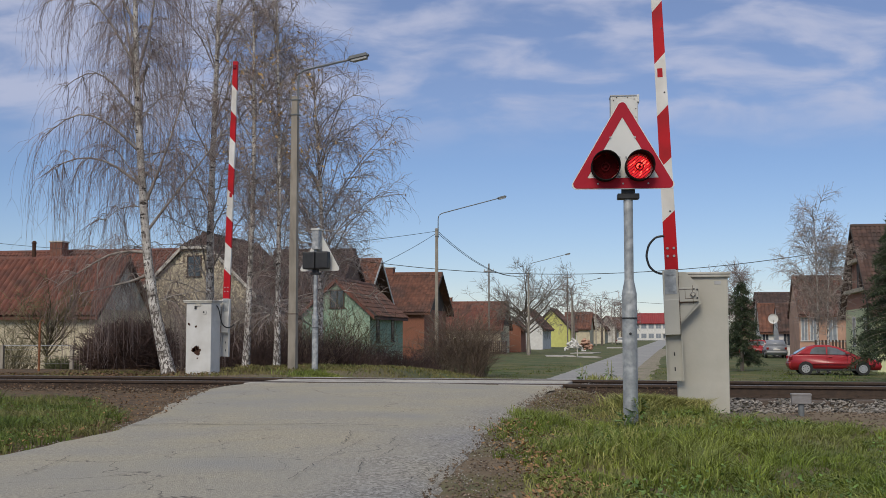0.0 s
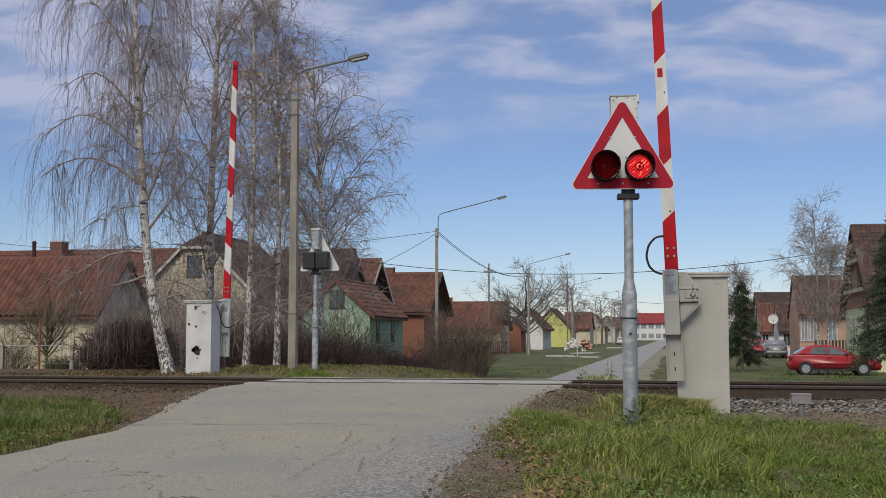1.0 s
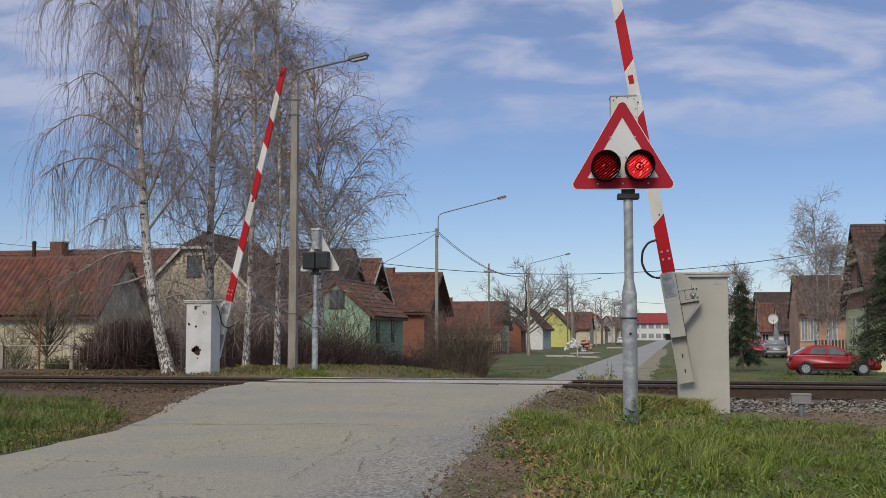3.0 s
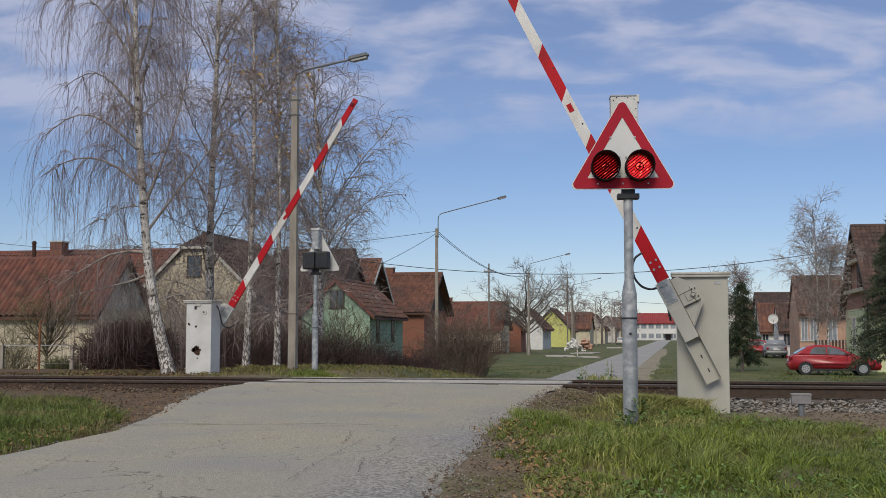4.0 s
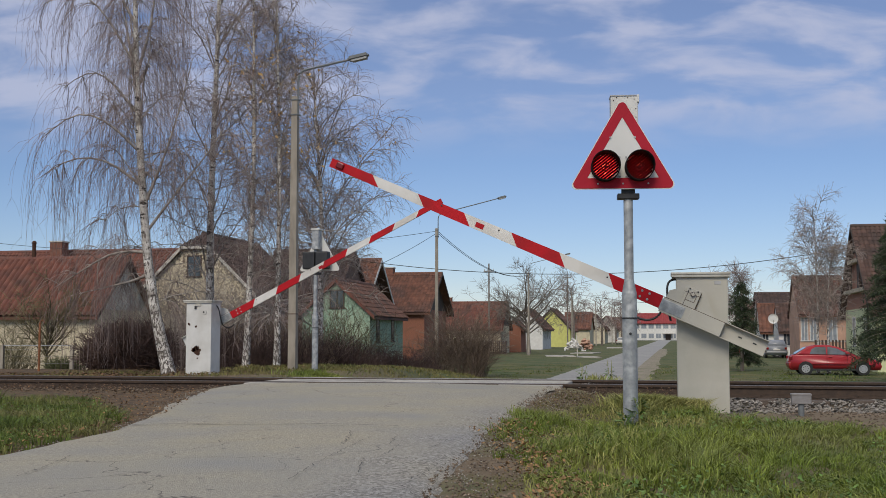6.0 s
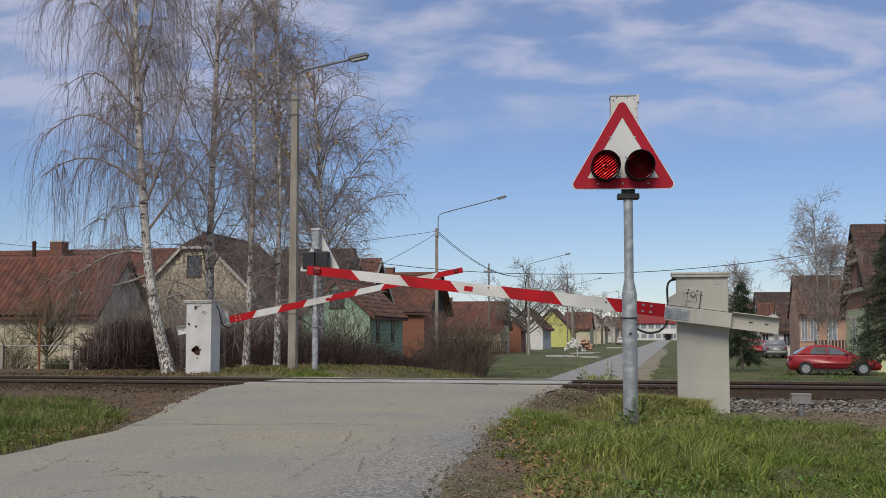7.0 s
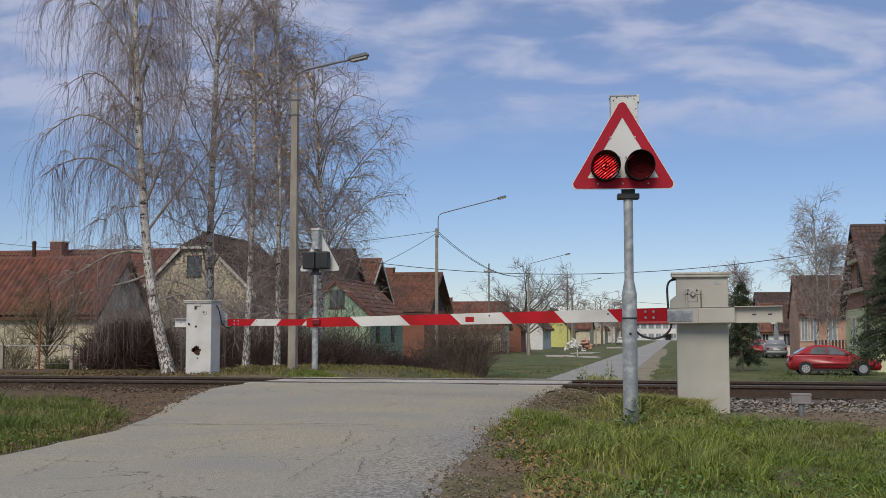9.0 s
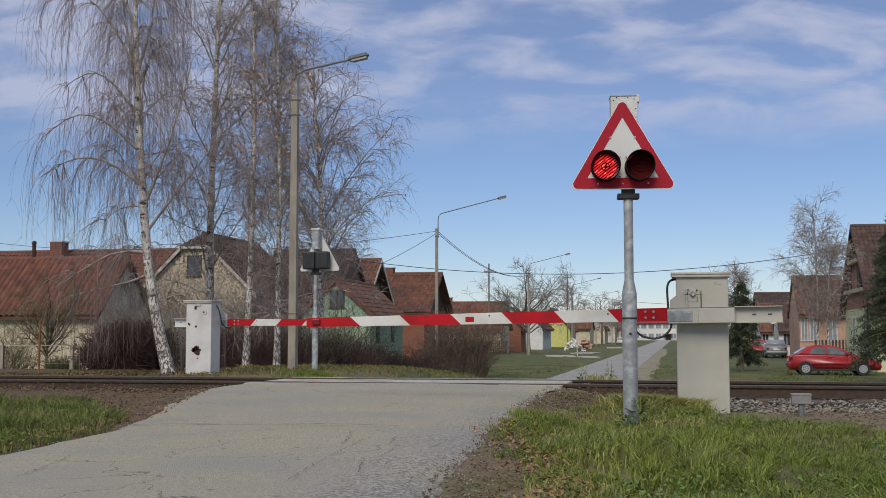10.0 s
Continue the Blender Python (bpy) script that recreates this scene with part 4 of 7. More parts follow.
# ---- houses ----
def tile_slope(p0, along, up, w, l, pitch_w=0.24, pitch_l=0.34, lift=0.03, course=0.034, swell=1.0):
    """Rows of barrel tiles, each an island, on a slope from corner p0: along the eave and up the slope (unit vectors)."""
    p0, along, up = np.array(p0, float), np.array(along, float), np.array(up, float)
    nrm = np.cross(along, up)
    if nrm[2] < 0:
        nrm = -nrm
    nw, nl = max(1, round(w / pitch_w)), max(1, round(l / pitch_l))
    pw, pl = w / nw, l / nl
    i, j = np.meshgrid(np.arange(nw), np.arange(nl))
    i, j = i.ravel(), j.ravel()
    n = len(i)
    prof_u = np.array([0.0, 0.25, 0.5, 0.75, 1.0])
    prof_h = np.array([0.0, 0.04, 0.055, 0.04, 0.0]) * pitch_w / 0.24 * swell
    jit = rng.uniform(-0.012, 0.012, n)
    V = []
    for row, hh in ((0.0, lift + course), (1.06, lift)):
        for uu, ph in zip(prof_u, prof_h):
            a = (i + uu * 1.0) * pw
            b = (j + row) * pl + (jit if row == 0 else 0)
            h = hh + ph + jit * 0.6
            V.append(p0 + a[:, None] * along + b[:, None] * up + h[:, None] * nrm)
    V = np.stack(V, 1)
    q = np.array([[k, k + 1, k + 6, k + 5] for k in range(4)])
    F = (q[None] + (np.arange(n) * 10)[:, None, None]).reshape(-1, 4)
    return V.reshape(-1, 3), F


def house(label, x0, x1, y0, y1, zb, ze, zr, ridge, wall, roof, gable=None, over=0.35, windows=(), tile=1.0, chimneys=(), fascia=None, gover=None, base=None, verge=None, hip=0.0, course=0.034, swell=1.0):
    h = thing("house", pose(0, 0, 0), label, "house", "village houses")
    gable = gable or wall
    fascia = fascia or M_WOODSHADE
    gover = over * 0.6 if gover is None else gover
    t = 0.25
    mx, my = (x0 + x1) / 2, (y0 + y1) / 2
    # four walls butted at the corners
    part("wall", box(B(), x0, x1, y0, y0 + t, zb, ze), wall, h)
    part("wall", box(B(), x0, x1, y1 - t, y1, zb, ze), wall, h)
    part("wall", box(B(), x0, x0 + t, y0 + t, y1 - t, zb, ze), wall, h)
    part("wall", box(B(), x1 - t, x1, y0 + t, y1 - t, zb, ze), wall, h)
    if base:
        part("plinth", box(B(), x0 - 0.03, x1 + 0.03, y0 - 0.03, y1 + 0.03, zb, zb + base), M_GREYR, h)
    geos = []
    if ridge == "x":
        half = (y1 - y0) / 2
        for gx0 in (x0, x1 - t):
            part("gable", prism(B(), [(y0, ze), (y1, ze), (my, zr)], "x", gx0, gx0 + t), gable, h)
        sl_ = (zr - ze) / half
        for sg, ey in ((1, y0), (-1, y1)):
            e = np.array([x0 - gover, ey - sg * over, ze - over * sl_])
            up = np.array([0, sg * (half + over), (half + over) * sl_])
            L = np.linalg.norm(up)
            geos.append(tile_slope(e, (1, 0, 0), up / L, x1 - x0 + 2 * gover, L, 0.24 * tile, 0.34 * tile, course=course, swell=swell))
            nn = Vector((0, -sg * sl_, 1)).normalized()
            a, b = Vector((0, e[1], e[2])), Vector((0, my, zr))
            part("roof_deck", prism(B(), [(v.y, v.z) for v in (a, b, b - nn * 0.001 - Vector((0, 0, 0.13)), a - Vector((0, 0, 0.12)))], "x", x0 - gover + 0.02, x1 + gover - 0.02), roof, h)
        rd = [((x0 - gover, my, zr + 0.03), (x1 + gover, my, zr + 0.03))]
    else:
        half = (x1 - x0) / 2
        sl_ = (zr - ze) / half
        zc = zr - hip * sl_
        for gy0 in (y0, y1 - t):
            top_ = [(mx + hip, zc), (mx - hip, zc)] if hip and gy0 == y0 else [(mx, zr)]
            part("gable", prism(B(), [(x0, ze), (x1, ze)] + top_, "y", gy0, gy0 + t), gable, h)
        for sg, ex in ((1, x0), (-1, x1)):
            e = np.array([ex - sg * over, y0 - gover, ze - over * sl_])
            up = np.array([sg * (half + over), 0, (half + over) * sl_])
            L = np.linalg.norm(up)
            tv, tf = tile_slope(e, (0, 1, 0), up / L, y1 - y0 + 2 * gover, L, 0.24 * tile, 0.34 * tile, course=course, swell=swell)
            if hip:
                # tiles stop at the small hip above the front gable
                tv = tv.reshape(-1, 10, 3)
                mid_ = tv.mean(1)
                tv = tv[mid_[:, 2] < zc + (mid_[:, 1] - (y0 - gover)) * (zr - zc) / (hip + gover) + 0.02]
                tf = tf[:len(tv) * 4]
                tv = tv.reshape(-1, 3)
            geos.append((tv, tf))
            a, b = Vector((e[0], 0, e[2])), Vector((mx, 0, zr))
            ya_ = y0 - gover + 0.02
            if hip:
                cm_ = Vector((mx - sg * hip, 0, zc))
                part("roof_deck", prism(B(), [(v.x, v.z) for v in (a, cm_, cm_ - Vector((0, 0, 0.13)), a - Vector((0, 0, 0.12)))], "y", ya_, y0 + hip), roof, h)
                ya_ = y0 + hip
            part("roof_deck", prism(B(), [(v.x, v.z) for v in (a, b, b - Vector((0, 0, 0.13)), a - Vector((0, 0, 0.12)))], "y", ya_, y1 + gover - 0.02), roof, h)
        if hip:
            upv = np.array([0, hip + gover, zr - zc])
            Lh = np.linalg.norm(upv)
            tv, tf = tile_slope((mx - hip, y0 - gover, zc), (1, 0, 0), upv / Lh, 2 * hip, Lh, 0.24 * tile, 0.34 * tile, course=course, swell=swell)
            tv = tv.reshape(-1, 10, 3)
            mid_ = tv.mean(1)
            tv = tv[np.abs(mid_[:, 0] - mx) < (zr - mid_[:, 2]) / sl_ + 0.12]
            geos.append((tv.reshape(-1, 3), tf[:len(tv) * 4]))
            part("hip_board", box(B(), mx - hip - 0.05, mx + hip + 0.05, y0 - gover - 0.03, y0 - gover + 0.01, zc - 0.1, zc + 0.06), verge or fascia, h)
        rd = [((mx, y0 + hip - (0 if hip else gover), zr + 0.03), (mx, y1 + gover, zr + 0.03))]
    v, f = join_geo(geos)
    raw("roof", v.tolist(), f.tolist(), roof, h, "weathered clay tiles")
    for a, b in rd:
        part("ridge_cap", cyl(B(), a, b, 0.13, n=8), roof, h)
    if verge:
        # boards along the sloping edges of each gable
        for sg in (-1, 1):
            if ridge == "x":
                ym0 = my + sg * ((y1 - y0) / 2 + over)
                for xa in (x0 - gover - 0.03, x1 + gover - 0.01):
                    part("verge_board", prism(B(), [(ym0, ze - over * sl_ - 0.14), (ym0, ze - over * sl_ + 0.07), (my, zr + 0.07), (my, zr - 0.14)], "x", xa, xa + 0.04), verge, h)
            else:
                xm0 = mx + sg * ((x1 - x0) / 2 + over)
                for ya in (y0 - gover - 0.03, y1 + gover - 0.01):
                    xt_, zt_ = (mx + sg * hip, zc) if hip and ya < y0 else (mx, zr)
                    part("verge_board", prism(B(), [(xm0, ze - over * sl_ - 0.14), (xm0, ze - over * sl_ + 0.07), (xt_, zt_ + 0.07), (xt_, zt_ - 0.14)], "y", ya, ya + 0.04), verge, h)
    for (cx, cy, cz0, cz1, cw) in chimneys:
        c = part("chimney", box(B(), cx - cw, cx + cw, cy - cw, cy + cw, cz0, cz1), M_CHIM, h)
        part("chimney_cap", box(B(), cx - cw - 0.05, cx + cw + 0.05, cy - cw - 0.05, cy + cw + 0.05, cz1, cz1 + 0.08), M_GREYR, c)
    for wdef in windows:
        face, a, b, za, zc = wdef[:5]
        fm = wdef[5] if len(wdef) > 5 else M_FRAME
        o = new("window")
        o.parent = h
        if face in ("front", "back"):
            yy = y0 if face == "front" else y1
            sg = -1 if face == "front" else 1
            def bx(p, q_, r, s_, d0, d1):
                return box(B(), p, q_, min(yy + sg * d0, yy + sg * d1), max(yy + sg * d0, yy + sg * d1), r, s_)
        else:
            xx = x0 if face == "left" else x1
            sg = -1 if face == "left" else 1
            def bx(p, q_, r, s_, d0, d1):
                return box(B(), min(xx + sg * d0, xx + sg * d1), max(xx + sg * d0, xx + sg * d1), p, q_, r, s_)
        part("pane", bx(a, b, za, zc, -0.05, 0.012), wdef[6] if len(wdef) > 6 else M_PANE, o)
        ft = 0.07
        part("frame", bx(a - ft, b + ft, zc, zc + ft, -0.02, 0.04), fm, o)
        part("sill", bx(a - ft - 0.04, b + ft + 0.04, za - ft, za, -0.02, 0.08), fm, o)
        part("frame", bx(a - ft, a, za, zc, -0.02, 0.04), fm, o)
        part("frame", bx(b, b + ft, za, zc, -0.02, 0.04), fm, o)
        part("mullion", bx((a + b) / 2 - 0.025, (a + b) / 2 + 0.025, za, zc, 0.012, 0.03), fm, o)
    return h


GZ = -1.15
house("long low cream house with red clay tile roof and grey gable", -44, -24.35, 45, 50.0, -1.1, 1.80, 4.15, "x", M_CREAM, M_TILE, M_GREYR, 0.35, verge=M_TILED, tile=1.15, course=0.010, swell=1.7)
house("house with red clay tile roof behind the low house", -48, -27.6, 58, 65, GZ, 2.6, 5.6, "x", M_CREAM, M_TILE, None, 0.35, chimneys=[(-35.25, 60.5, 4.6, 6.1, 0.38)])
house("beige rendered house with steep gable and brown roof", -28.1, -22.0, 57, 66, GZ, 3.2, 6.2, "y", M_BEIGE, M_TILEK, None, 0.45, verge=M_GREYR, hip=0.8, windows=[("front", -25.55, -24.85, 3.85, 4.9, M_WOODSHADE)])
house("brown brick wing with dark tile roof beside the beige house", -22.0, -17.6, 57.6, 65, GZ, 2.4, 5.4, "x", M_BRICKB, M_TILEK)
house("green rendered house with brown tile roof and small windows", -18.75, -15.12, 56, 63.2, GZ, 1.85, 3.50, "y", M_GREEN, M_TILED, None, 0.28, verge=M_TILE, windows=[("front", -17.2, -16.55, 2.1, 2.95, M_WOODSHADE), ("right", 57.3, 57.75, 0.35, 1.7, M_WOODSHADE), ("right", 60.5, 61.0, 0.35, 1.7, M_WOODSHADE)])
# dark gable colour of the next two stands in for the overhang's shadow
house("taller house with brown tile roof behind the green house", -25.4, -17.8, 63.3, 69.5, GZ, 2.6, 5.2, "x", M_GREEN, M_TILEO, M_WOODSHADE, 0.4, gover=0.6, verge=M_FRAME)
house("orange brick house with brown tile roof and chimney", -22.3, -17.1, 78, 86, GZ, 2.5, 5.2, "x", M_BRICK, M_TILEO, M_WOODSHADE, 0.4, gover=0.5, verge=M_WOODSHADE, chimneys=[(-20.6, 82, 4.8, 5.65, 0.3)])
house("long low beige house with red tile roof", -24.8, -16.3, 109, 115, GZ, 1.6, 3.9, "x", M_CREAM, M_TILE, M_WOODSHADE, 0.5, tile=1.4, chimneys=[(-22.0, 112, 3.4, 4.4, 0.3)])
house("white rendered house with dark roof", -20.0, -15.7, 140, 150, GZ, 1.7, 3.9, "y", M_WHITER, M_TILED, None, 0.4, tile=1.6, windows=[("right", 142, 143, 0.2, 1.4), ("right", 144.5, 145.5, 0.2, 1.4), ("right", 147, 148, 0.2, 1.4)])
house("bright yellow house with steep gable", -20.6, -14.9, 170, 180, GZ, 1.6, 4.6, "y", M_YELLOW, M_TILED, None, 0.4, tile=1.8)
house("house with red brown roof along the street", -19, -14.5, 205, 214, GZ, 2.2, 4.8, "x", M_BRICK, M_TILEO, M_WHITER, 0.5, tile=2)
house("house with grey gable along the street", -18, -13.5, 235, 246, GZ, 2.2, 5.0, "y", M_CREAM, M_TILED, M_GREYR, 0.5, tile=2)
green_house = house("house with steep brown tile roof, brick gable and pale green walls", 9.9, 17, 59, 69, GZ, 2.1, 6.5, "x", M_LGREEN, M_TILEM, M_BRICKL, 0.5, gover=0.35, verge=M_WOODSHADE, windows=[("front", 10.4, 11.1, 0.2, 1.5), ("left", 61.6, 62.5, 0.1, 1.6, M_FRAME, M_PANEPALE), ("left", 65.4, 66.3, 0.1, 1.6, M_FRAME, M_PANEPALE)])
# loggia in its gable: boarded peak, timber beams and posts
part("gable_boarding", prism(B(), [(62.65, 5.15), (65.35, 5.15), (64, 6.35)], "x", 9.80, 9.89), M_WOODSHADE, green_house, "dark boarded peak")
for zb_, wb_ in ((2.95, 3.6), (4.55, 1.9)):
    part("beam", box(B(), 9.60, 9.89, 64 - wb_, 64 + wb_, zb_, zb_ + 0.20), M_BEIGE, green_house, "pale timber beam")
for yb_ in (62.2, 65.7):
    part("post", box(B(), 9.64, 9.82, yb_, yb_ + 0.18, 3.15, 4.55), M_WOODSHADE, green_house)
part("loggia_door", box(B(), 9.86, 9.895, 63.2, 64.4, 3.15, 4.5), M_WOODSHADE, green_house)
part("downpipe", cyl(B(), (9.83, 61.0, GZ), (9.83, 61.0, 2.9), 0.05, n=8), M_WOODSHADE, green_house, "dark downpipe")
house("pink rendered house with brown tile roof", 8.9, 12.2, 84, 91, GZ, 2.35, 4.95, "x", M_PINK, M_TILED, None, 0.4, tile=1.3, gover=0.12, windows=[("front", 9.05, 9.42, 0.3, 1.9, M_FRAME, M_PANEPALE), ("front", 9.66, 10.03, 0.3, 1.9, M_FRAME, M_PANEPALE), ("front", 10.9, 11.4, 0.3, 1.9, M_FRAME, M_PANEPALE)])
house("low white house with brown tile roof", 8.9, 13, 100, 105, GZ, 1.15, 3.35, "x", M_WHITER, M_TILEM, None, 0.3, tile=1.4, gover=0.06, windows=[("front", 9.3, 9.8, -0.2, 0.8)])
house("white house with red brown tile roof", 8.25, 12.5, 112, 117, GZ, 1.2, 3.65, "x", M_WHITER, M_TILEO, M_GREYR, 0.35, tile=1.5, gover=0.08, windows=[("front", 8.5, 9.0, -0.3, 0.8)])
house("house with dark slate-coloured roof behind the white houses", 8.7, 14, 119, 126, GZ, 3.3, 5.0, "x", M_GREYR, M_TILEK, None, 0.4, tile=1.6)
house("small house with red brown roof along the street", 7.4, 12, 128, 136, GZ, 1.6, 4.2, "x", M_CREAM, M_TILEO, None, 0.5, tile=1.8)
house("brown wooden shed beside the beige house", -17.0, -15.5, 118, 122, GZ, 1.4, 2.3, "y", M_BRICK, M_TILED, None, 0.3, tile=1.6)
house("house with brown roof and cream gable", -17.2, -13.4, 190, 199, GZ, 1.8, 4.2, "x", M_CREAM, M_TILEO, None, 0.4, tile=2)
house("grey house with dark roof far along the street", -18, -13.0, 275, 286, GZ, 2.4, 5.2, "y", M_GREYR, M_TILED, None, 0.5, tile=2.4)
house("cream house with brown roof far along the street", -18, -12.4, 320, 332, GZ, 2.6, 5.6, "x", M_CREAM, M_TILEO, None, 0.5, tile=2.6)
SW = [("front", x, x + 1.7, z, z + 1.5, M_FRAME, M_PANEPALE) for z in (-0.4, 2.9) for x in (-12.9, -10.4, -7.9, -5.4, -2.9, -0.4)]
school = house("long white two-storey building with bright red roof at the street end", -15, 1.9, 400, 412, GZ, 4.9, 8.2, "x", M_WHITER, M_REDROOF, None, 0.6, tile=3, windows=SW)


# covered entrance of the long building
part("porch_roof", box(B(), -3.3, 0.6, 397.6, 400, 1.0, 1.35, 0.03), M_GREYR, school)
for x_ in (-3.1, 0.4):
    part("porch_post", box(B(), x_ - 0.14, x_ + 0.14, 397.8, 398.1, GZ, 1.0), M_WHITER, school)
part("door", box(B(), -2.2, -0.4, 399.9, 400.02, GZ, 0.95), M_WOODSHADE, school)


# ---- trees ----
def grow(P, n, t_lo, t_hi, length, m, up, out, droop, wob, lfall=0.5, seed=0, pw=1.0):
    """n children along parent paths P (N, k, 3): paths of m points that leave sideways, rise by up and bend by droop."""
    r = np.random.default_rng(seed)
    N, k, _ = P.shape
    plen = np.linalg.norm(np.diff(P, axis=1), axis=2).sum(1)
    pr_ = plen / plen.sum()
    pi = r.choice(N, n, p=pr_)
    t = t_lo + (t_hi - t_lo) * r.uniform(0, 1, n) ** pw
    f = t * (k - 1)
    i0 = np.minimum(f.astype(int), k - 2)
    fr = (f - i0)[:, None]
    S = P[pi, i0] * (1 - fr) + P[pi, i0 + 1] * fr
    T = P[pi, i0 + 1] - P[pi, i0]
    T /= np.linalg.norm(T, axis=1, keepdims=True) + 1e-9
    rnd = r.normal(0, 1, (n, 3))
    side = rnd - (rnd * T).sum(1, keepdims=True) * T
    side /= np.linalg.norm(side, axis=1, keepdims=True) + 1e-9
    D_ = T * (1 - out) + side * out + np.array([0, 0, up])
    D_ /= np.linalg.norm(D_, axis=1, keepdims=True)
    Ln = length * (1 - lfall * t) * r.uniform(0.6, 1.25, n)
    st = (Ln / (m - 1))[:, None]
    pts = [S]
    for q in range(m - 1):
        pts.append(pts[-1] + D_ * st)
        D_ = D_ + np.array([0, 0, -droop]) * (q + 1) / (m - 1) + r.normal(0, wob, (n, 3))
        D_ /= np.linalg.norm(D_, axis=1, keepdims=True)
    return np.stack(pts, 1), t


def path_from(pts, m):
    pts = np.array(pts, float)
    d = np.concatenate([[0], np.cumsum(np.linalg.norm(np.diff(pts, axis=0), axis=1))])
    # smooth curve through the points
    tt = np.linspace(0, d[-1], m)
    P = np.stack([np.interp(tt, d, pts[:, i]) for i in range(3)], 1)
    for _ in range(2):
        P[1:-1] = 0.25 * P[:-2] + 0.5 * P[1:-1] + 0.25 * P[2:]
    return P


def taper(n, m, r0, r1):
    return np.linspace(r0, r1, m)[None] * np.ones((n, 1))


def tree(name, label, pts, r0, bark, twig, limbs, l1, subs, l2, twigs, l3, weep, seed, up1=0.5, t_lo=0.2, out1=0.62, leaves=0, thin=0.0055, group="", droop1=0.18, droop2=0.35, lfall=0.4, rl=0.20, low=0, forks=(), catkins=0, weep_up=0.0):
    base = Vector(pts[0])
    T = np.array(path_from(pts, 16)) - np.array(base)
    o = thing(name, Matrix.Translation(base), label, "tree", group)
    rr = np.random.default_rng(seed)
    v, f = tubes(T[None], np.linspace(r0, r0 * 0.16, 16)[None] * (1 + 0.35 * np.exp(-np.arange(16) * 1.2))[None], 10)
    raw("trunk", v.tolist(), f.tolist(), bark, o, smooth=True)
    L1, _ = grow(T[None], limbs, t_lo, 0.97, l1, 9, up1, out1, droop1, 0.09, lfall, seed + 1)
    gl = [tubes(L1, taper(len(L1), 9, r0 * rl, 0.008), 5)]
    if forks:
        Fk = np.stack([path_from(q, 9) for q in forks]) - np.array(base)
        gl.append(tubes(Fk, taper(len(Fk), 9, r0 * 0.30, 0.008), 6))
        L1 = np.concatenate([L1, Fk])
    if low:
        Lb, _ = grow(T[None], low, 0.10, 0.42, l1 * 0.8, 9, 0.12, 0.85, 0.16, 0.12, 0.1, seed + 7)
        gl.append(tubes(Lb, taper(len(Lb), 9, r0 * 0.13, 0.006), 5))
        L1 = np.concatenate([L1, Lb])
    L2, _ = grow(L1, subs, 0.12, 1.0, l2, 7, 0.12, 0.6, droop2, 0.10, 0.4, seed + 2)
    gl.append(tubes(L2, taper(len(L2), 7, 0.012, 0.005), 4))
    v, f = join_geo(gl)
    raw("branchwork", v.tolist(), f.tolist(), bark if bark is not M_BIRCH else M_LIMB, o, smooth=True)
    m3 = 7 if weep >= 1 else 5
    L3, _ = grow(L2, twigs, 0.1, 1.0, l3, m3, weep_up if weep < 1 else -0.6, 0.55 if weep < 1 else 0.35, weep, 0.07, 0.2, seed + 3)
    gs = [tubes(L3, taper(len(L3), m3, thin, thin * 0.5), 3)]
    L4, _ = grow(L3, int(twigs * 0.9), 0.15, 1.0, l3 * 0.34, 3, -0.1, 0.5, weep * 0.6, 0.12, 0.2, seed + 4)
    gs.append(tubes(L4, taper(len(L4), 3, thin * 0.75, thin * 0.45), 3))
    v, f = join_geo(gs)
    raw("crown", v.tolist(), f.tolist(), twig, o, "bare hanging twigs")
    for (nm, cnt, sz, mt, lab) in (("foliage", leaves, 0.025, M_YLEAF, "last yellow leaves"), ("catkin_cover", catkins, 0.009, M_CATKIN, "dry brown catkins")):
        if not cnt:
            continue
        e = L4[rr.integers(0, len(L4), cnt), rr.integers(1, 3, cnt)]
        if nm == "foliage":
            e = e[(e[:, 2] < np.percentile(e[:, 2], 85)) & (e[:, 2] > np.percentile(e[:, 2], 40))]
        n = len(e)
        a = rr.normal(0, 1, (n, 3)) * sz
        b = rr.normal(0, 1, (n, 3)) * sz * 0.8
        V = np.stack([e - a, e + b, e + a, e - b], 1).reshape(-1, 3)
        F = np.arange(4 * n).reshape(-1, 4)
        tagged(raw(nm, V.tolist(), F.tolist(), mt, o, lab), kind="stuff")
    return o


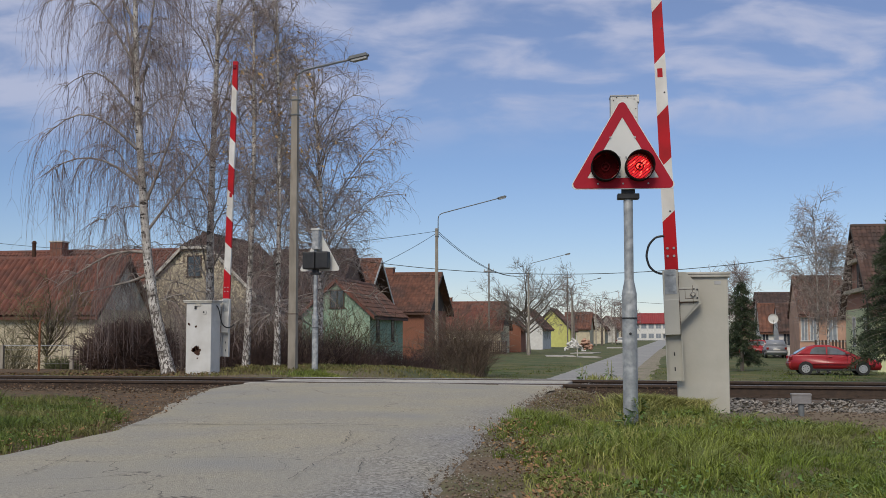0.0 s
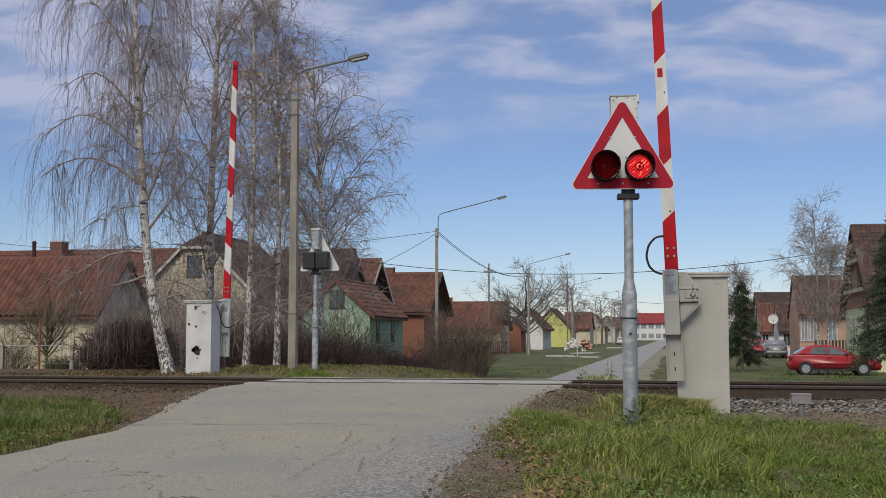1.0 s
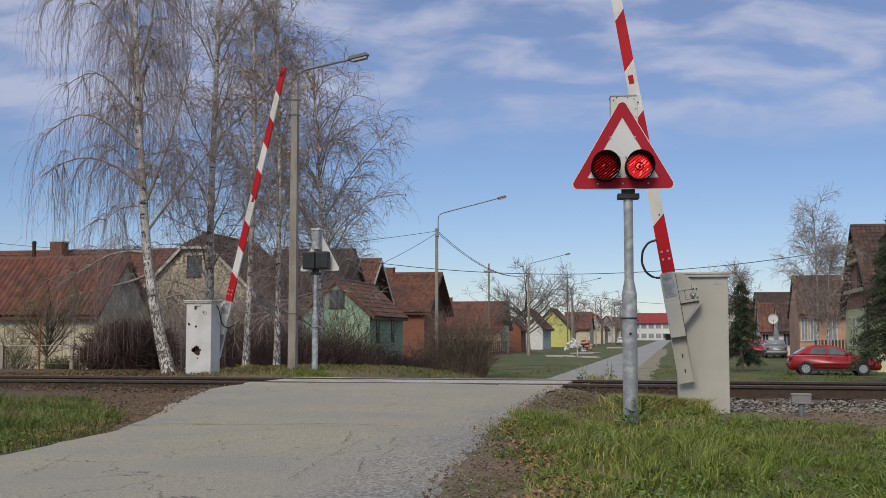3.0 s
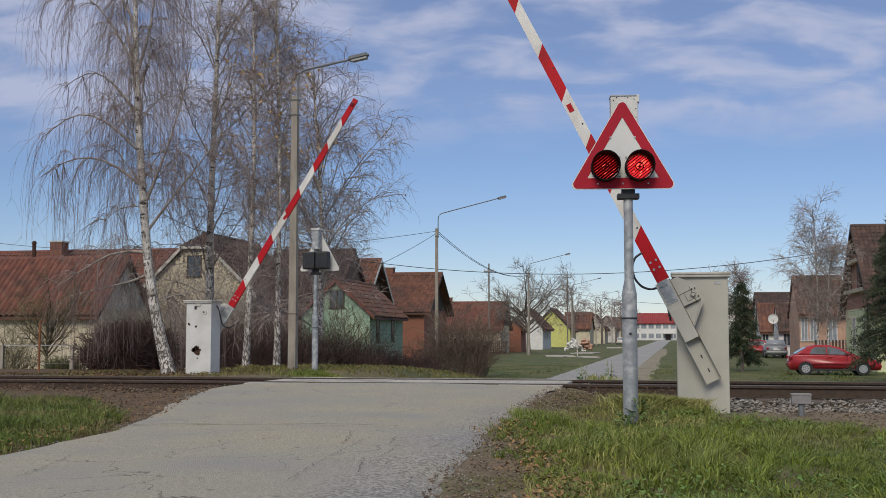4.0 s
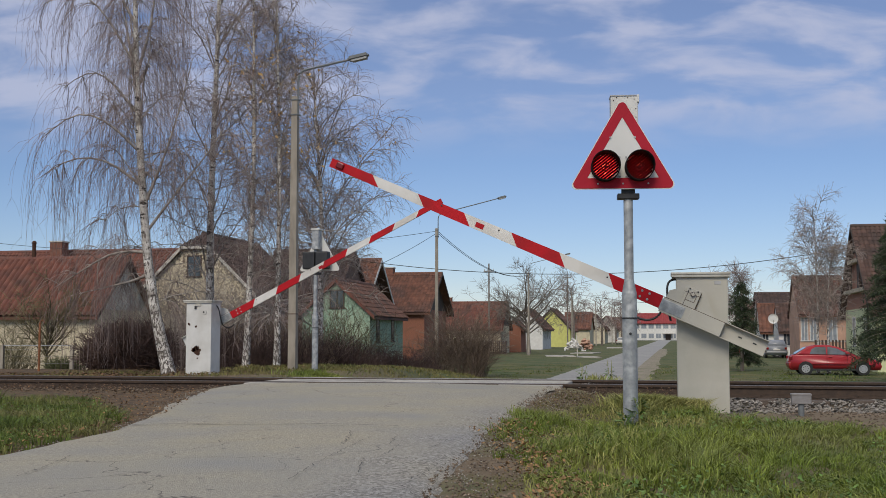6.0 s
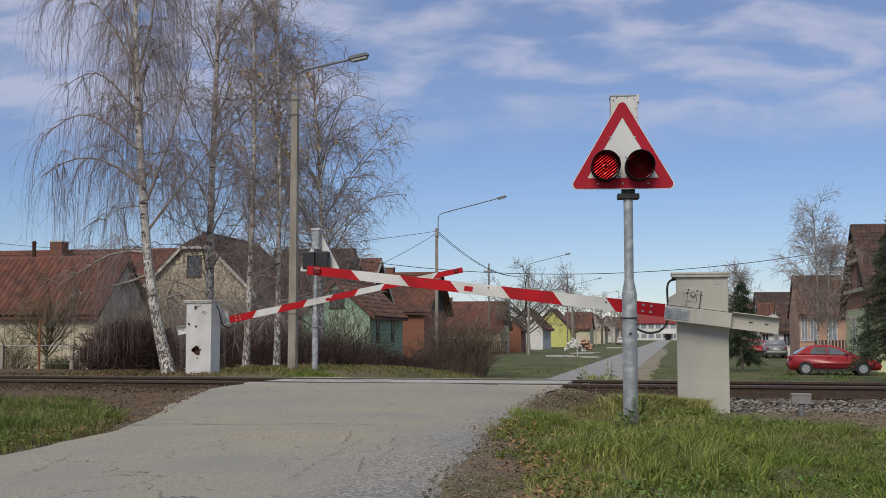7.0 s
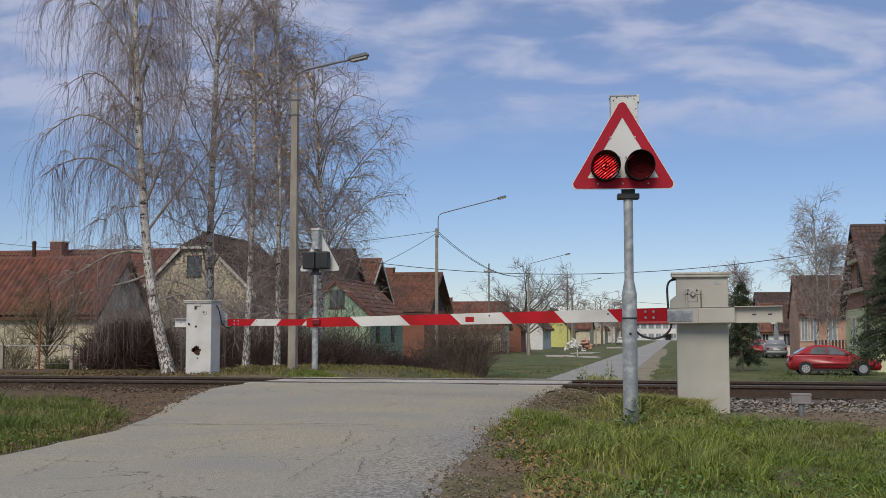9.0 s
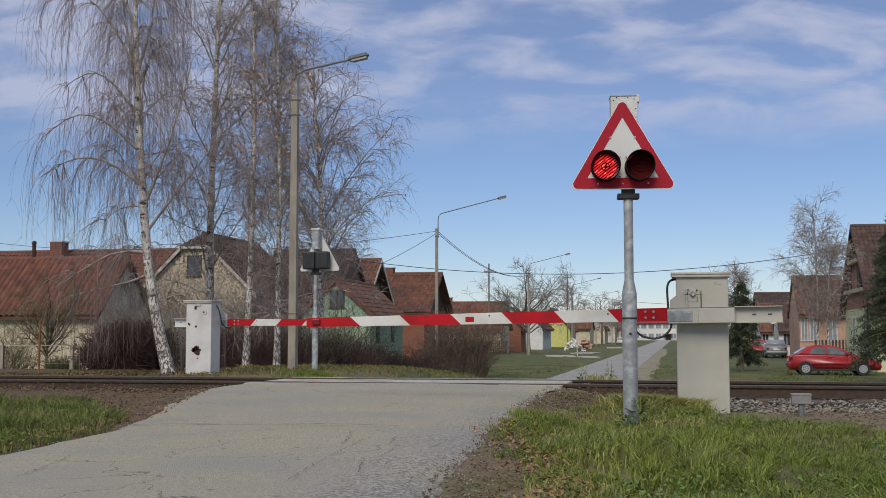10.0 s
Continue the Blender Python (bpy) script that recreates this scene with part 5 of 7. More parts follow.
M_YLEAF = mat("yellow_leaves", (0.55, 0.36, 0.12), (0.42, 0.25, 0.08), 5, 0.7, island=0.4)
BIRCH_FORKS = [
    [(-13.82, 28, 4.2), (-13.3, 28, 5.4), (-12.88, 28.1, 6.87), (-12.6, 28.2, 8.2)],
    [(-13.8, 28, 3.4), (-13.0, 28.3, 4.6), (-12.0, 28.5, 5.9), (-11.6, 28.5, 6.6)],
    [(-14.0, 28, 5.6), (-14.9, 27.8, 6.5), (-15.7, 27.7, 6.8), (-16.7, 27.6, 6.0)],
    [(-13.95, 28, 4.7), (-15.04, 28.1, 5.5), (-16.2, 28.2, 5.6), (-17.2, 28.3, 5.0)],
    [(-13.75, 28, 2.9), (-14.64, 27.8, 2.95), (-15.1, 27.7, 2.6), (-16.2, 27.6, 1.95)],
    [(-13.7, 28, 2.3), (-14.2, 28.2, 2.12), (-15.0, 28.3, 2.0), (-16.2, 28.4, 1.75)],
    [(-14.1, 28, 6.8), (-14.44, 28.2, 8.5), (-14.76, 28.3, 9.85), (-15.0, 28.4, 11.2)],
    [(-14.15, 28, 7.7), (-13.83, 28.1, 8.85), (-13.7, 28.2, 10.4), (-13.5, 28.3, 11.6)],
    [(-14.2, 28, 8.0), (-15.1, 27.8, 9.6), (-15.8, 27.7, 10.2), (-16.8, 27.6, 9.7)],
    [(-14.05, 28, 6.6), (-15.3, 28.5, 7.9), (-16.0, 28.8, 8.2), (-16.9, 29.0, 7.7)],
    [(-14.25, 28, 9.2), (-15.2, 28.2, 10.8), (-16.0, 28.3, 11.4), (-16.9, 28.4, 10.9)],
]
tree("birch_tree", "tall white birch with long hanging bare twigs", [(-13.03, 28, -0.4), (-13.64, 28, 1.8), (-13.78, 28, 3.2), (-14.02, 28, 5.9), (-14.19, 28, 8.4), (-14.4, 28.1, 14.0)], 0.15, M_BIRCH, M_TWIG, 24, 2.5, 420, 0.75, 2400, 2.4, 2.6, 14, up1=0.85, out1=0.60, group="birches", t_lo=0.30, droop1=0.26, lfall=0.25, low=5, forks=BIRCH_FORKS, catkins=2500, rl=0.16, thin=0.0048)
tree("birch_tree", "slender birch with bare crown", [(-11.68, 30, -0.3), (-11.56, 30, 3.3), (-11.5, 30, 5.4), (-11.7, 30.2, 12.5)], 0.092, M_BIRCH, M_TWIG, 34, 2.4, 360, 0.9, 1600, 0.95, 0.9, 21, up1=0.75, out1=0.6, group="birches", t_lo=0.15, low=8, catkins=1200, thin=0.0048)
tree("birch_tree", "tall birch with dark grey trunk and bare crown", [(-14.02, 33, -0.5), (-14.09, 33, 4.4), (-13.93, 33, 9.5), (-13.8, 33, 16.5)], 0.14, M_BIRCH, M_TWIG, 48, 3.7, 420, 1.2, 2000, 1.3, 0.95, 31, up1=0.8, out1=0.6, group="birches", t_lo=0.15, low=9, catkins=2000, droop1=0.20, thin=0.005)
tree("birch_tree", "slender birch with patchy white bark", [(-10.77, 30, -0.3), (-10.74, 30, 4.85), (-10.9, 30, 11.0)], 0.088, M_BIRCH, M_TWIG, 40, 3.0, 500, 0.9, 2700, 0.7, 0.75, 41, up1=1.1, out1=0.62, group="birches", leaves=1500, t_lo=0.15, low=9, catkins=1500, thin=0.0046)
tree("birch_tree", "spreading birch with arching bare limbs", [(-12.09, 38, -0.7), (-12.02, 38, 4.9), (-12.4, 38, 10.0)], 0.13, M_BIRCH, M_TWIG, 46, 6.5, 640, 1.4, 3600, 0.9, 0.5, 51, up1=0.55, group="birches", leaves=1300, droop1=0.20, t_lo=0.20, lfall=0.80, low=6, catkins=1500, thin=0.0055)
tree("apple_tree", "bare fruit tree with a rounded open crown", [(-13.46, 108, -1.3), (-13.5, 108, 0.8), (-13.9, 108, 3.2)], 0.24, M_BARK, M_BARK, 26, 5.8, 300, 1.9, 1700, 0.95, -0.12, 61, t_lo=0.40, thin=0.014, up1=0.34, out1=0.85, droop1=-0.07, droop2=-0.15, lfall=0.1, rl=0.30)


def shrub(label, x, y, z, w, h, n, twig, seed, thin=0.006, depth=None, spread=0.5, name="shrub", dens=4):
    r = np.random.default_rng(seed)
    depth = depth or w * 0.6
    S = np.stack([r.uniform(-w / 2, w / 2, n), r.uniform(-depth / 2, depth / 2, n), np.zeros(n)], 1)
    edge = 1 - 0.45 * (np.abs(S[:, 0]) / (w / 2)) ** 2
    D_ = np.stack([r.normal(0, spread, n) + S[:, 0] / w * spread, r.normal(0, spread, n), np.ones(n)], 1)
    D_ /= np.linalg.norm(D_, axis=1, keepdims=True)
    Ln = h * r.uniform(0.55, 1.15, n) * edge
    pts = [S]
    for q in range(6):
        pts.append(pts[-1] + D_ * (Ln / 6)[:, None])
        D_ = D_ + r.normal(0, 0.14, (n, 3)) + np.array([0, 0, -0.03])
        D_ /= np.linalg.norm(D_, axis=1, keepdims=True)
    P = np.stack(pts, 1)
    C, _ = grow(P, int(n * dens), 0.15, 1.0, h * 0.36, 4, 0.15, 0.6, 0.05, 0.15, 0.3, seed + 1)
    ob = thing(name, pose(x, y, z), label, "shrub", "shrubs")
    v, f = tubes(P, taper(n, 7, thin * 1.6, thin * 0.7), 3)
    tagged(raw("stemwork", v.tolist(), f.tolist(), twig, ob), kind="stuff")
    v, f = tubes(C, taper(len(C), 4, thin, thin * 0.5), 3)
    tagged(raw("twigwork", v.tolist(), f.tolist(), twig, ob), kind="stuff")
    return ob


shrub("dense dark brown bare hedge bush", -16.72, 33, -0.55, 1.95, 1.62, 2000, M_SHRUB, 71, thin=0.011, dens=4, spread=0.42)
tree("bare_tree", "bare forked shrub fanning out before the cream wall", [(-22.55, 38, -0.8), (-22.52, 38, -0.3), (-22.56, 38, 0.35), (-22.5, 38, 0.9)], 0.075, M_SHRUBG, M_SHRUBG, 20, 2.5, 150, 0.9, 700, 0.55, -0.05, 72, up1=0.75, out1=0.75, t_lo=0.35, droop1=-0.05, droop2=-0.05, lfall=0.1, rl=0.45, thin=0.007)
shrub("hazy bare shrub beside the wire fence", -24.7, 38.5, -0.75, 2.2, 3.1, 46, M_SHRUBG, 86, spread=0.42, thin=0.007, dens=9)
shrub("low brown shrub beside the wire fence", -24.2, 38.2, -0.75, 1.6, 1.3, 110, M_SHRUBG, 77)
shrub("small low green bush beside the wire fence", -21.6, 37.6, -0.75, 1.1, 0.7, 420, M_SHRUBO, 80)
shrub("low dark bramble bush", -10.7, 42, -1.0, 3.6, 1.25, 900, M_SHRUB, 73)
shrub("low olive green bush", -12.6, 41.5, -0.95, 2.0, 1.4, 700, M_SHRUBO, 76)
shrub("bare shrub with upright stems", -12.9, 43, -1.05, 1.5, 3.3, 190, M_SHRUBG, 74, spread=0.55, thin=0.009)
shrub("brown bare bush beside the concrete pole", -9.0, 48, -1.1, 2.2, 2.9, 300, M_SHRUBR, 75, spread=0.28, thin=0.008, dens=7)
shrub("dark undergrowth below the birches", -12.6, 33, -0.5, 4.2, 1.5, 800, M_SHRUB, 78)
shrub("reddish brown dead brush below the birches", -12.3, 34.2, -0.5, 4.6, 1.9, 420, M_SHRUBR, 87, spread=0.4, dens=5)
shrub("tall thin bare saplings before the beige house", -15.54, 38, -0.75, 3.0, 3.6, 130, M_LIMB, 84, spread=0.35, thin=0.006, dens=15)
shrub("tangled bare saplings before the beige house", -18.62, 40, -0.9, 3.0, 3.9, 150, M_BARK, 85, spread=0.4, thin=0.006, dens=15)
shrub("low bare undergrowth beside the concrete lamp", -10.2, 34, -0.5, 2.4, 1.1, 350, M_SHRUB, 79)


# ---- clouds ----
def clouds():
    m = bpy.data.materials.new("thin_cloud")
    m.use_nodes = True
    t = m.node_tree
    N, Lk = t.nodes.new, t.links.new
    t.nodes.remove(t.nodes["Principled BSDF"])
    tc = N("ShaderNodeTexCoord")
    mp = N("ShaderNodeMapping")
    mp.inputs["Scale"].default_value = (0.0021, 1, 0.0072)
    mp.inputs["Rotation"].default_value = (0, radians(7), 0)
    mp.inputs["Location"].default_value = (3.7, 0, 1.3)
    Lk(tc.outputs["Object"], mp.inputs[0])
    nz = N("ShaderNodeTexNoise")
    nz.inputs["Scale"].default_value, nz.inputs["Detail"].default_value, nz.inputs["Roughness"].default_value = 1.9, 6, 0.50
    nz.inputs["Distortion"].default_value = 0.35
    Lk(mp.outputs[0], nz.inputs["Vector"])
    sx = N("ShaderNodeSeparateXYZ")
    Lk(tc.outputs["Object"], sx.inputs[0])
    # thicker cover towards one side
    lf = N("ShaderNodeMapRange")
    lf.inputs[1].default_value, lf.inputs[2].default_value, lf.inputs[3].default_value, lf.inputs[4].default_value = -150, -620, 0.0, 0.11
    Lk(sx.outputs["X"], lf.inputs[0])
    ad = N("ShaderNodeMath")
    Lk(nz.outputs[0], ad.inputs[0])
    Lk(lf.outputs[0], ad.inputs[1])
    rg = N("ShaderNodeMapRange")
    rg.interpolation_type = "SMOOTHSTEP"
    rg.inputs[1].default_value, rg.inputs[2].default_value, rg.inputs[4].default_value = 0.41, 0.65, 0.72
    rg.inputs[3].default_value = 0.13
    Lk(ad.outputs[0], rg.inputs[0])
    # fade towards the horizon
    hg = N("ShaderNodeMapRange")
    hg.interpolation_type = "SMOOTHSTEP"
    hg.inputs[1].default_value, hg.inputs[2].default_value = 300, 440
    Lk(sx.outputs["Z"], hg.inputs[0])
    mu = N("ShaderNodeMath")
    mu.operation = "MULTIPLY"
    Lk(rg.outputs[0], mu.inputs[0])
    Lk(hg.outputs[0], mu.inputs[1])
    tr, em, mx = N("ShaderNodeBsdfTransparent"), N("ShaderNodeEmission"), N("ShaderNodeMixShader")
    em.inputs[0].default_value = (0.56, 0.585, 0.735, 1)
    em.inputs[1].default_value = 1.0
    Lk(mu.outputs[0], mx.inputs[0])
    Lk(tr.outputs[0], mx.inputs[1])
    Lk(em.outputs[0], mx.inputs[2])
    Lk(mx.outputs[0], t.nodes["Material Output"].inputs[0])
    V = [(-1500, 0, -20), (1500, 0, -20), (1500, 0, 900), (-1500, 0, 900)]
    ob = raw("backdrop", V, [(0, 1, 2, 3)], m)
    return tagged(ob, "thin pale streaky clouds drifting far off", "sky", "", "structure")


CLOUD_AT = Matrix.Rotation(radians(11.42), 4, "Z") @ Matrix.Translation((0, 2000, 0))
cloud = clouds()
cloud.matrix_basis = CLOUD_AT


# ---- grass and litter ----
def blades(name, n, xf, yf, h, wd, lean, seed, material, label, keep=None, clump=1.0, hf=None):
    r = np.random.default_rng(seed)
    X, Y = xf(r, n), yf(r, n)
    xl, xr = road_edges(Y)
    edge = np.maximum(xl - X, X - xr)
    dens = 0.5 + 0.5 * np.sin(X * 2.3 * clump + 1.1 * np.sin(Y * 1.9 * clump)) * np.sin(Y * 2.1 * clump + 1.3 * np.sin(X * 1.6 * clump))
    ok = (edge > 0.03 + 0.22 * r.uniform(0, 1, n)) & (r.uniform(0, 1, n) < 0.45 + 0.65 * dens)
    if keep is not None:
        ok &= keep(X, Y, r)
    X, Y, edge, dens = X[ok], Y[ok], edge[ok], dens[ok]
    n = len(X)
    Z = land_z(X, Y) - 0.01
    H = h * r.uniform(0.45, 1.25, n) * (0.6 + 0.7 * dens) * np.clip(0.35 + edge * 0.8, 0.35, 1)
    if hf is not None:
        H = H * hf(X, Y)
    W = wd * r.uniform(0.7, 1.4, n)
    a = r.uniform(0, 6.283, n)
    b = r.uniform(0, 6.283, n)
    S = np.stack([np.cos(a), np.sin(a), 0 * a], 1) * W[:, None]
    Ld = np.stack([np.cos(b), np.sin(b), 0 * b], 1) * (H * lean * r.uniform(0.2, 1.5, n))[:, None]
    P = np.stack([X, Y, Z], 1)
    up = np.array([0, 0, 1.0])
    m = P + up * (H * 0.6)[:, None] + Ld * 0.35
    t = P + up * (H * (1 - 0.22 * lean))[:, None] + Ld
    V = np.stack([P - S, P + S, m + S * 0.8, m - S * 0.8, t], 1).reshape(-1, 3)
    k = np.arange(n)[:, None] * 5
    F4 = (k + np.array([0, 1, 2, 3])).tolist()
    F3 = (k + np.array([3, 2, 4])).tolist()
    return tagged(raw(name, V.tolist(), F4 + F3, material), label, "grass", "", "stuff")


# broad-leaved weeds among the blades
def broadleaf(name, n, xf, yf, seed, label, size, material, lift, keep=None, along=None):
    r = np.random.default_rng(seed)
    X, Y = xf(r, n), yf(r, n)
    if along is not None:
        X = X + along(Y)
    xl, xr = road_edges(Y)
    ok = np.maximum(xl - X, X - xr) > (0.3 if lift > 0 else -0.25)
    if keep is not None:
        ok &= keep(X, Y, r)
    X, Y = X[ok], Y[ok]
    n = len(X)
    Z = np.maximum(land_z(X, Y), road_z(Y) + 0.01 if lift <= 0 else -9) + np.abs(lift) * r.uniform(0.2, 1.0, n) + 0.012
    a = r.uniform(0, 6.283, n)
    s = size * r.uniform(0.5, 1.3, n)
    d = np.stack([np.cos(a), np.sin(a), r.uniform(-0.7, 0.8, n)], 1) * s[:, None]
    e = np.stack([-np.sin(a), np.cos(a), r.uniform(-0.9, 0.9, n)], 1) * (s * 0.55)[:, None]
    P = np.stack([X, Y, Z], 1)
    V = np.stack([P - d, P - d * 0.2 + e, P + d * 0.45 + e * 0.8, P + d, P + d * 0.45 - e * 0.8, P - d * 0.2 - e], 1).reshape(-1, 3)
    F = (np.arange(n)[:, None] * 6 + np.arange(6)).tolist()
    return tagged(raw(name, V.tolist(), F, material), label, "plants", "", "stuff")


def U(a, b):
    return lambda r, n: r.uniform(a, b, n)


def near_bias(a, b):
    return lambda r, n: a + (b - a) * r.uniform(0, 1, n) ** 1.5


def tussocks(name, n, per, xf, yf, h, wd, seed, material, label, keep):
    """Tufts of arching blades that lean out from their middles."""
    r = np.random.default_rng(seed)
    X, Y = xf(r, n), yf(r, n)
    ok = keep(X, Y, r)
    X, Y = X[ok], Y[ok]
    n = len(X)
    size = r.uniform(0.4, 1.0, n) ** 1.3 * 1.45 * (0.85 + 0.3 * np.sin(X * 2.1 + 1.2 * np.sin(Y * 1.7)))
    ti = np.repeat(np.arange(n), per)
    k = len(ti)
    a = r.uniform(0, 6.283, k)
    rad = 0.085 * np.sqrt(r.uniform(0, 1, k)) * size[ti]
    lean = rad / 0.085 * 0.85 + r.normal(0, 0.4, k)
    drift = r.normal(0, 0.75, (n, 2))[ti]
    out = np.stack([np.cos(a) + drift[:, 0], np.sin(a) + drift[:, 1], 0 * a], 1)
    P = np.stack([X[ti] + rad * np.cos(a), Y[ti] + rad * np.sin(a), 0 * a], 1)
    P[:, 2] = land_z(P[:, 0], P[:, 1]) - 0.012
    H = h * size[ti] * r.uniform(0.55, 1.2, k) * (1 - 0.35 * smooth(0.1, 0.9, P[:, 0]))
    W = wd * r.uniform(0.7, 1.35, k)
    th = a + r.normal(1.57, 0.6, k)
    S = np.stack([np.cos(th), np.sin(th), 0 * a], 1) * W[:, None]
    up = np.array([0, 0, 1.0])
    m1 = P + up * (H * 0.52)[:, None] + out * (H * lean * 0.22)[:, None]
    m2 = P + up * (H * (0.86 - 0.10 * np.abs(lean)))[:, None] + out * (H * lean * 0.58)[:, None]
    t = P + up * (H * (1.0 - 0.38 * np.abs(lean)))[:, None] + out * (H * lean * 1.0)[:, None]
    V = np.stack([P - S, P + S, m1 + S, m1 - S, m2 + S * 0.7, m2 - S * 0.7, t], 1).reshape(-1, 3)
    q = np.arange(k)[:, None] * 7
    F = (q + np.array([0, 1, 2, 3])).tolist() + (q + np.array([3, 2, 4, 5])).tolist() + (q + np.array([5, 4, 6])).tolist()
    return tagged(raw(name, V.tolist(), F, material), label, "grass", "", "stuff")


def verge_line(Y):
    """The ragged border of the grass towards the road."""
    return np.interp(Y, [5, 6.3, 7.0, 9.1, 10.4, 11.8, 12.6, 13.3], [-0.48, -0.66, -0.86, -1.32, -1.5, -1.55, -1.35, -1.0]) + 0.09 * np.sin(Y * 5.3)


def on_mound(X, Y, r):
    back = np.interp(X, [-1.6, -0.6, 0.0, 0.6, 1.0, 1.5, 2.1, 4], [11.5, 12.0, 12.0, 11.2, 10.8, 10.3, 9.9, 9.7]) + 0.12 * np.sin(X * 6)
    return (X > verge_line(Y) + 0.08 * r.normal(0, 1, len(X))) & (X < 0.66 * Y - 1.2) & (Y < back) & ~((X > -0.02) & (X < 0.66) & (Y > 12.28) & (Y < 12.82))


tussocks("grass", 4200, 50, U(-1.7, 5.6), near_bias(4.8, 12.4), 0.125, 0.0027, 5, M_GRASS, "dense green tufted grass", on_mound)
blades("grass", 40000, U(-1.6, 5.6), near_bias(4.8, 13.2), 0.085, 0.0036, 1.1, 55, M_GRASSD, "short dark green grass between the tufts", keep=on_mound)
def left_verge(X, Y, r):
    return (Y < 13.2 + 0.4 * np.sin(X)) & (X < np.interp(Y, [7, 8.5, 9.5, 10.6, 11.6, 13.5, 15], [-4.72, -4.78, -5.0, -5.5, -6.15, -7.6, -8.3]) + 0.10 * r.normal(0, 1, len(X)))


tussocks("grass", 1900, 30, U(-10, -4.6), U(7.2, 13.6), 0.105, 0.0030, 61, M_GRASSD, "green tufted grass on the verge", left_verge)
blades("grass", 45000, U(-11, -4.4), near_bias(7.0, 14.6), 0.105, 0.0032, 1.1, 6, M_GRASSD, "short green grass beside the road", keep=lambda X, Y, r: (Y < 13.4 + 0.4 * np.sin(X)) & (X < np.interp(Y, [7, 8.5, 9.5, 10.6, 11.6, 13.5, 15], [-4.9, -5.0, -5.2, -5.55, -6.1, -7.5, -8.2]) + 0.15 * np.sin(Y * 5) + 0.10 * r.normal(0, 1, len(X))))
blades("grass", 7000, U(-1.2, 0.3), U(5.6, 11.5), 0.13, 0.0030, 0.9, 27, M_GRASSY, "yellowing grass along the verge", keep=lambda X, Y, r: (X > -0.75 - 0.13 * (Y - 5.6)) & (X < 0.35 * Y - 2.6 + r.normal(0, 0.3, len(X))))
blades("grass", 16000, lambda r, n: r.normal(-0.10, 0.20, n), lambda r, n: r.normal(12.0, 0.2, n), 0.20, 0.005, 0.75, 7, M_GRASSY, "long yellowing grass at the foot of the machine", keep=lambda X, Y, r: (X < 0.33) & (Y < 12.33) & (X > -1.0))
blades("grass", 50000, U(-20, 11), U(19.6, 27), 0.075, 0.006, 0.9, 8, M_ROUGH, "rough grass along the far side of the track", keep=lambda X, Y, r: ((X > -6) | (r.uniform(0, 1, len(X)) < np.where(X < -9.3, 0.12, 0.3) + 0.6 * np.exp(-((X + 7.3) / 1.2) ** 2))) & ~((X < -8.9) & (X > -9.5) & (Y > 21) & (Y < 21.55)))
blades("grass", 6000, lambda r, n: r.normal(-6.5, 0.33, n), lambda r, n: r.normal(21.3, 0.35, n), 0.15, 0.006, 0.8, 28, M_GRASS, "lush grass tuft beside the far signal")
OFF = lambda X, Y, r: (X < road_edges(Y)[1]) | (X > road_edges(Y)[1] + 0.8 + 0.25 * r.normal(0, 1, len(X)))
blades("grass", 60000, U(-10, 14), U(24, 70), 0.042, 0.009, 0.9, 9, M_LAWN, "mown village lawn", keep=OFF)
broadleaf("fallen_leaves", 9000, U(-17, -8.6), U(19.3, 34), 39, "brown leaf litter under the birches", 0.026, M_DRYLEAF, -0.03)
blades("grass", 26000, U(-10, 13), U(23, 60), 0.11, 0.012, 0.9, 61, M_GRASSD, "uneven darker tufts in the village lawn", keep=lambda X, Y, r: OFF(X, Y, r) & (np.sin(X * 1.7 + 0.9 * Y) * np.sin(Y * 1.1 - 0.6 * X) + 0.5 * np.sin(3.1 * X - 0.4 * Y) > 0.25))
blades("grass", 12000, U(-17, -8.2), U(19.6, 30), 0.11, 0.006, 0.9, 40, M_ROUGH, "thin yellowing grass under the birches", clump=0.6)
blades("grass", 24000, U(-11, -4.9), U(23.5, 44), 0.10, 0.009, 0.9, 41, M_ROUGH, "rough olive grass on the bank beside the village road")
blades("grass", 12000, U(0.6, 10), U(19.1, 24), 0.13, 0.006, 0.9, 42, M_GRASS, "taller grass along the far rail")
blades("weeds", 1200, U(-1.5, 0.3), U(19.0, 20.4), 0.30, 0.008, 0.5, 12, M_GRASSY, "tall dry weeds beside the far rail")
broadleaf("weeds", 14000, U(-0.6, 5.4), near_bias(4.8, 11.6), 35, "clover and small broad-leaved weeds in the grass", 0.014, M_WEED, 0.09, keep=lambda X, Y, r: on_mound(X, Y, r) & (np.sin(X * 1.9 + 0.7) * np.sin(Y * 1.3) > 0.15))
broadleaf("weeds", 2600, U(-11, -5), near_bias(7.0, 13), 16, "low green broad-leaved weeds in the grass", 0.014, M_WEED, 0.06, keep=lambda X, Y, r: X < np.interp(Y, [7, 9.5, 10.6, 11.6, 13.5, 15], [-4.6, -4.85, -5.1, -6.0, -7.5, -8.2]))
broadleaf("fallen_leaves", 60, lambda r, n: road_edges(9.5)[0] - np.abs(r.normal(0.1, 0.35, n)), U(7.6, 11.0), 37, "tan fallen leaves along the road edge", 0.013, M_LEAFT, -0.03)
blades("grass", 24000, U(-2.2, 0.4), U(11.6, 15.3), 0.10, 0.0042, 1.2, 62, M_ROUGH, "thin olive grass on the bare earth before the rail", keep=lambda X, Y, r: np.sin(X * 4 + Y * 1.9) * np.sin(Y * 2.7 - X * 1.3) > -0.25)
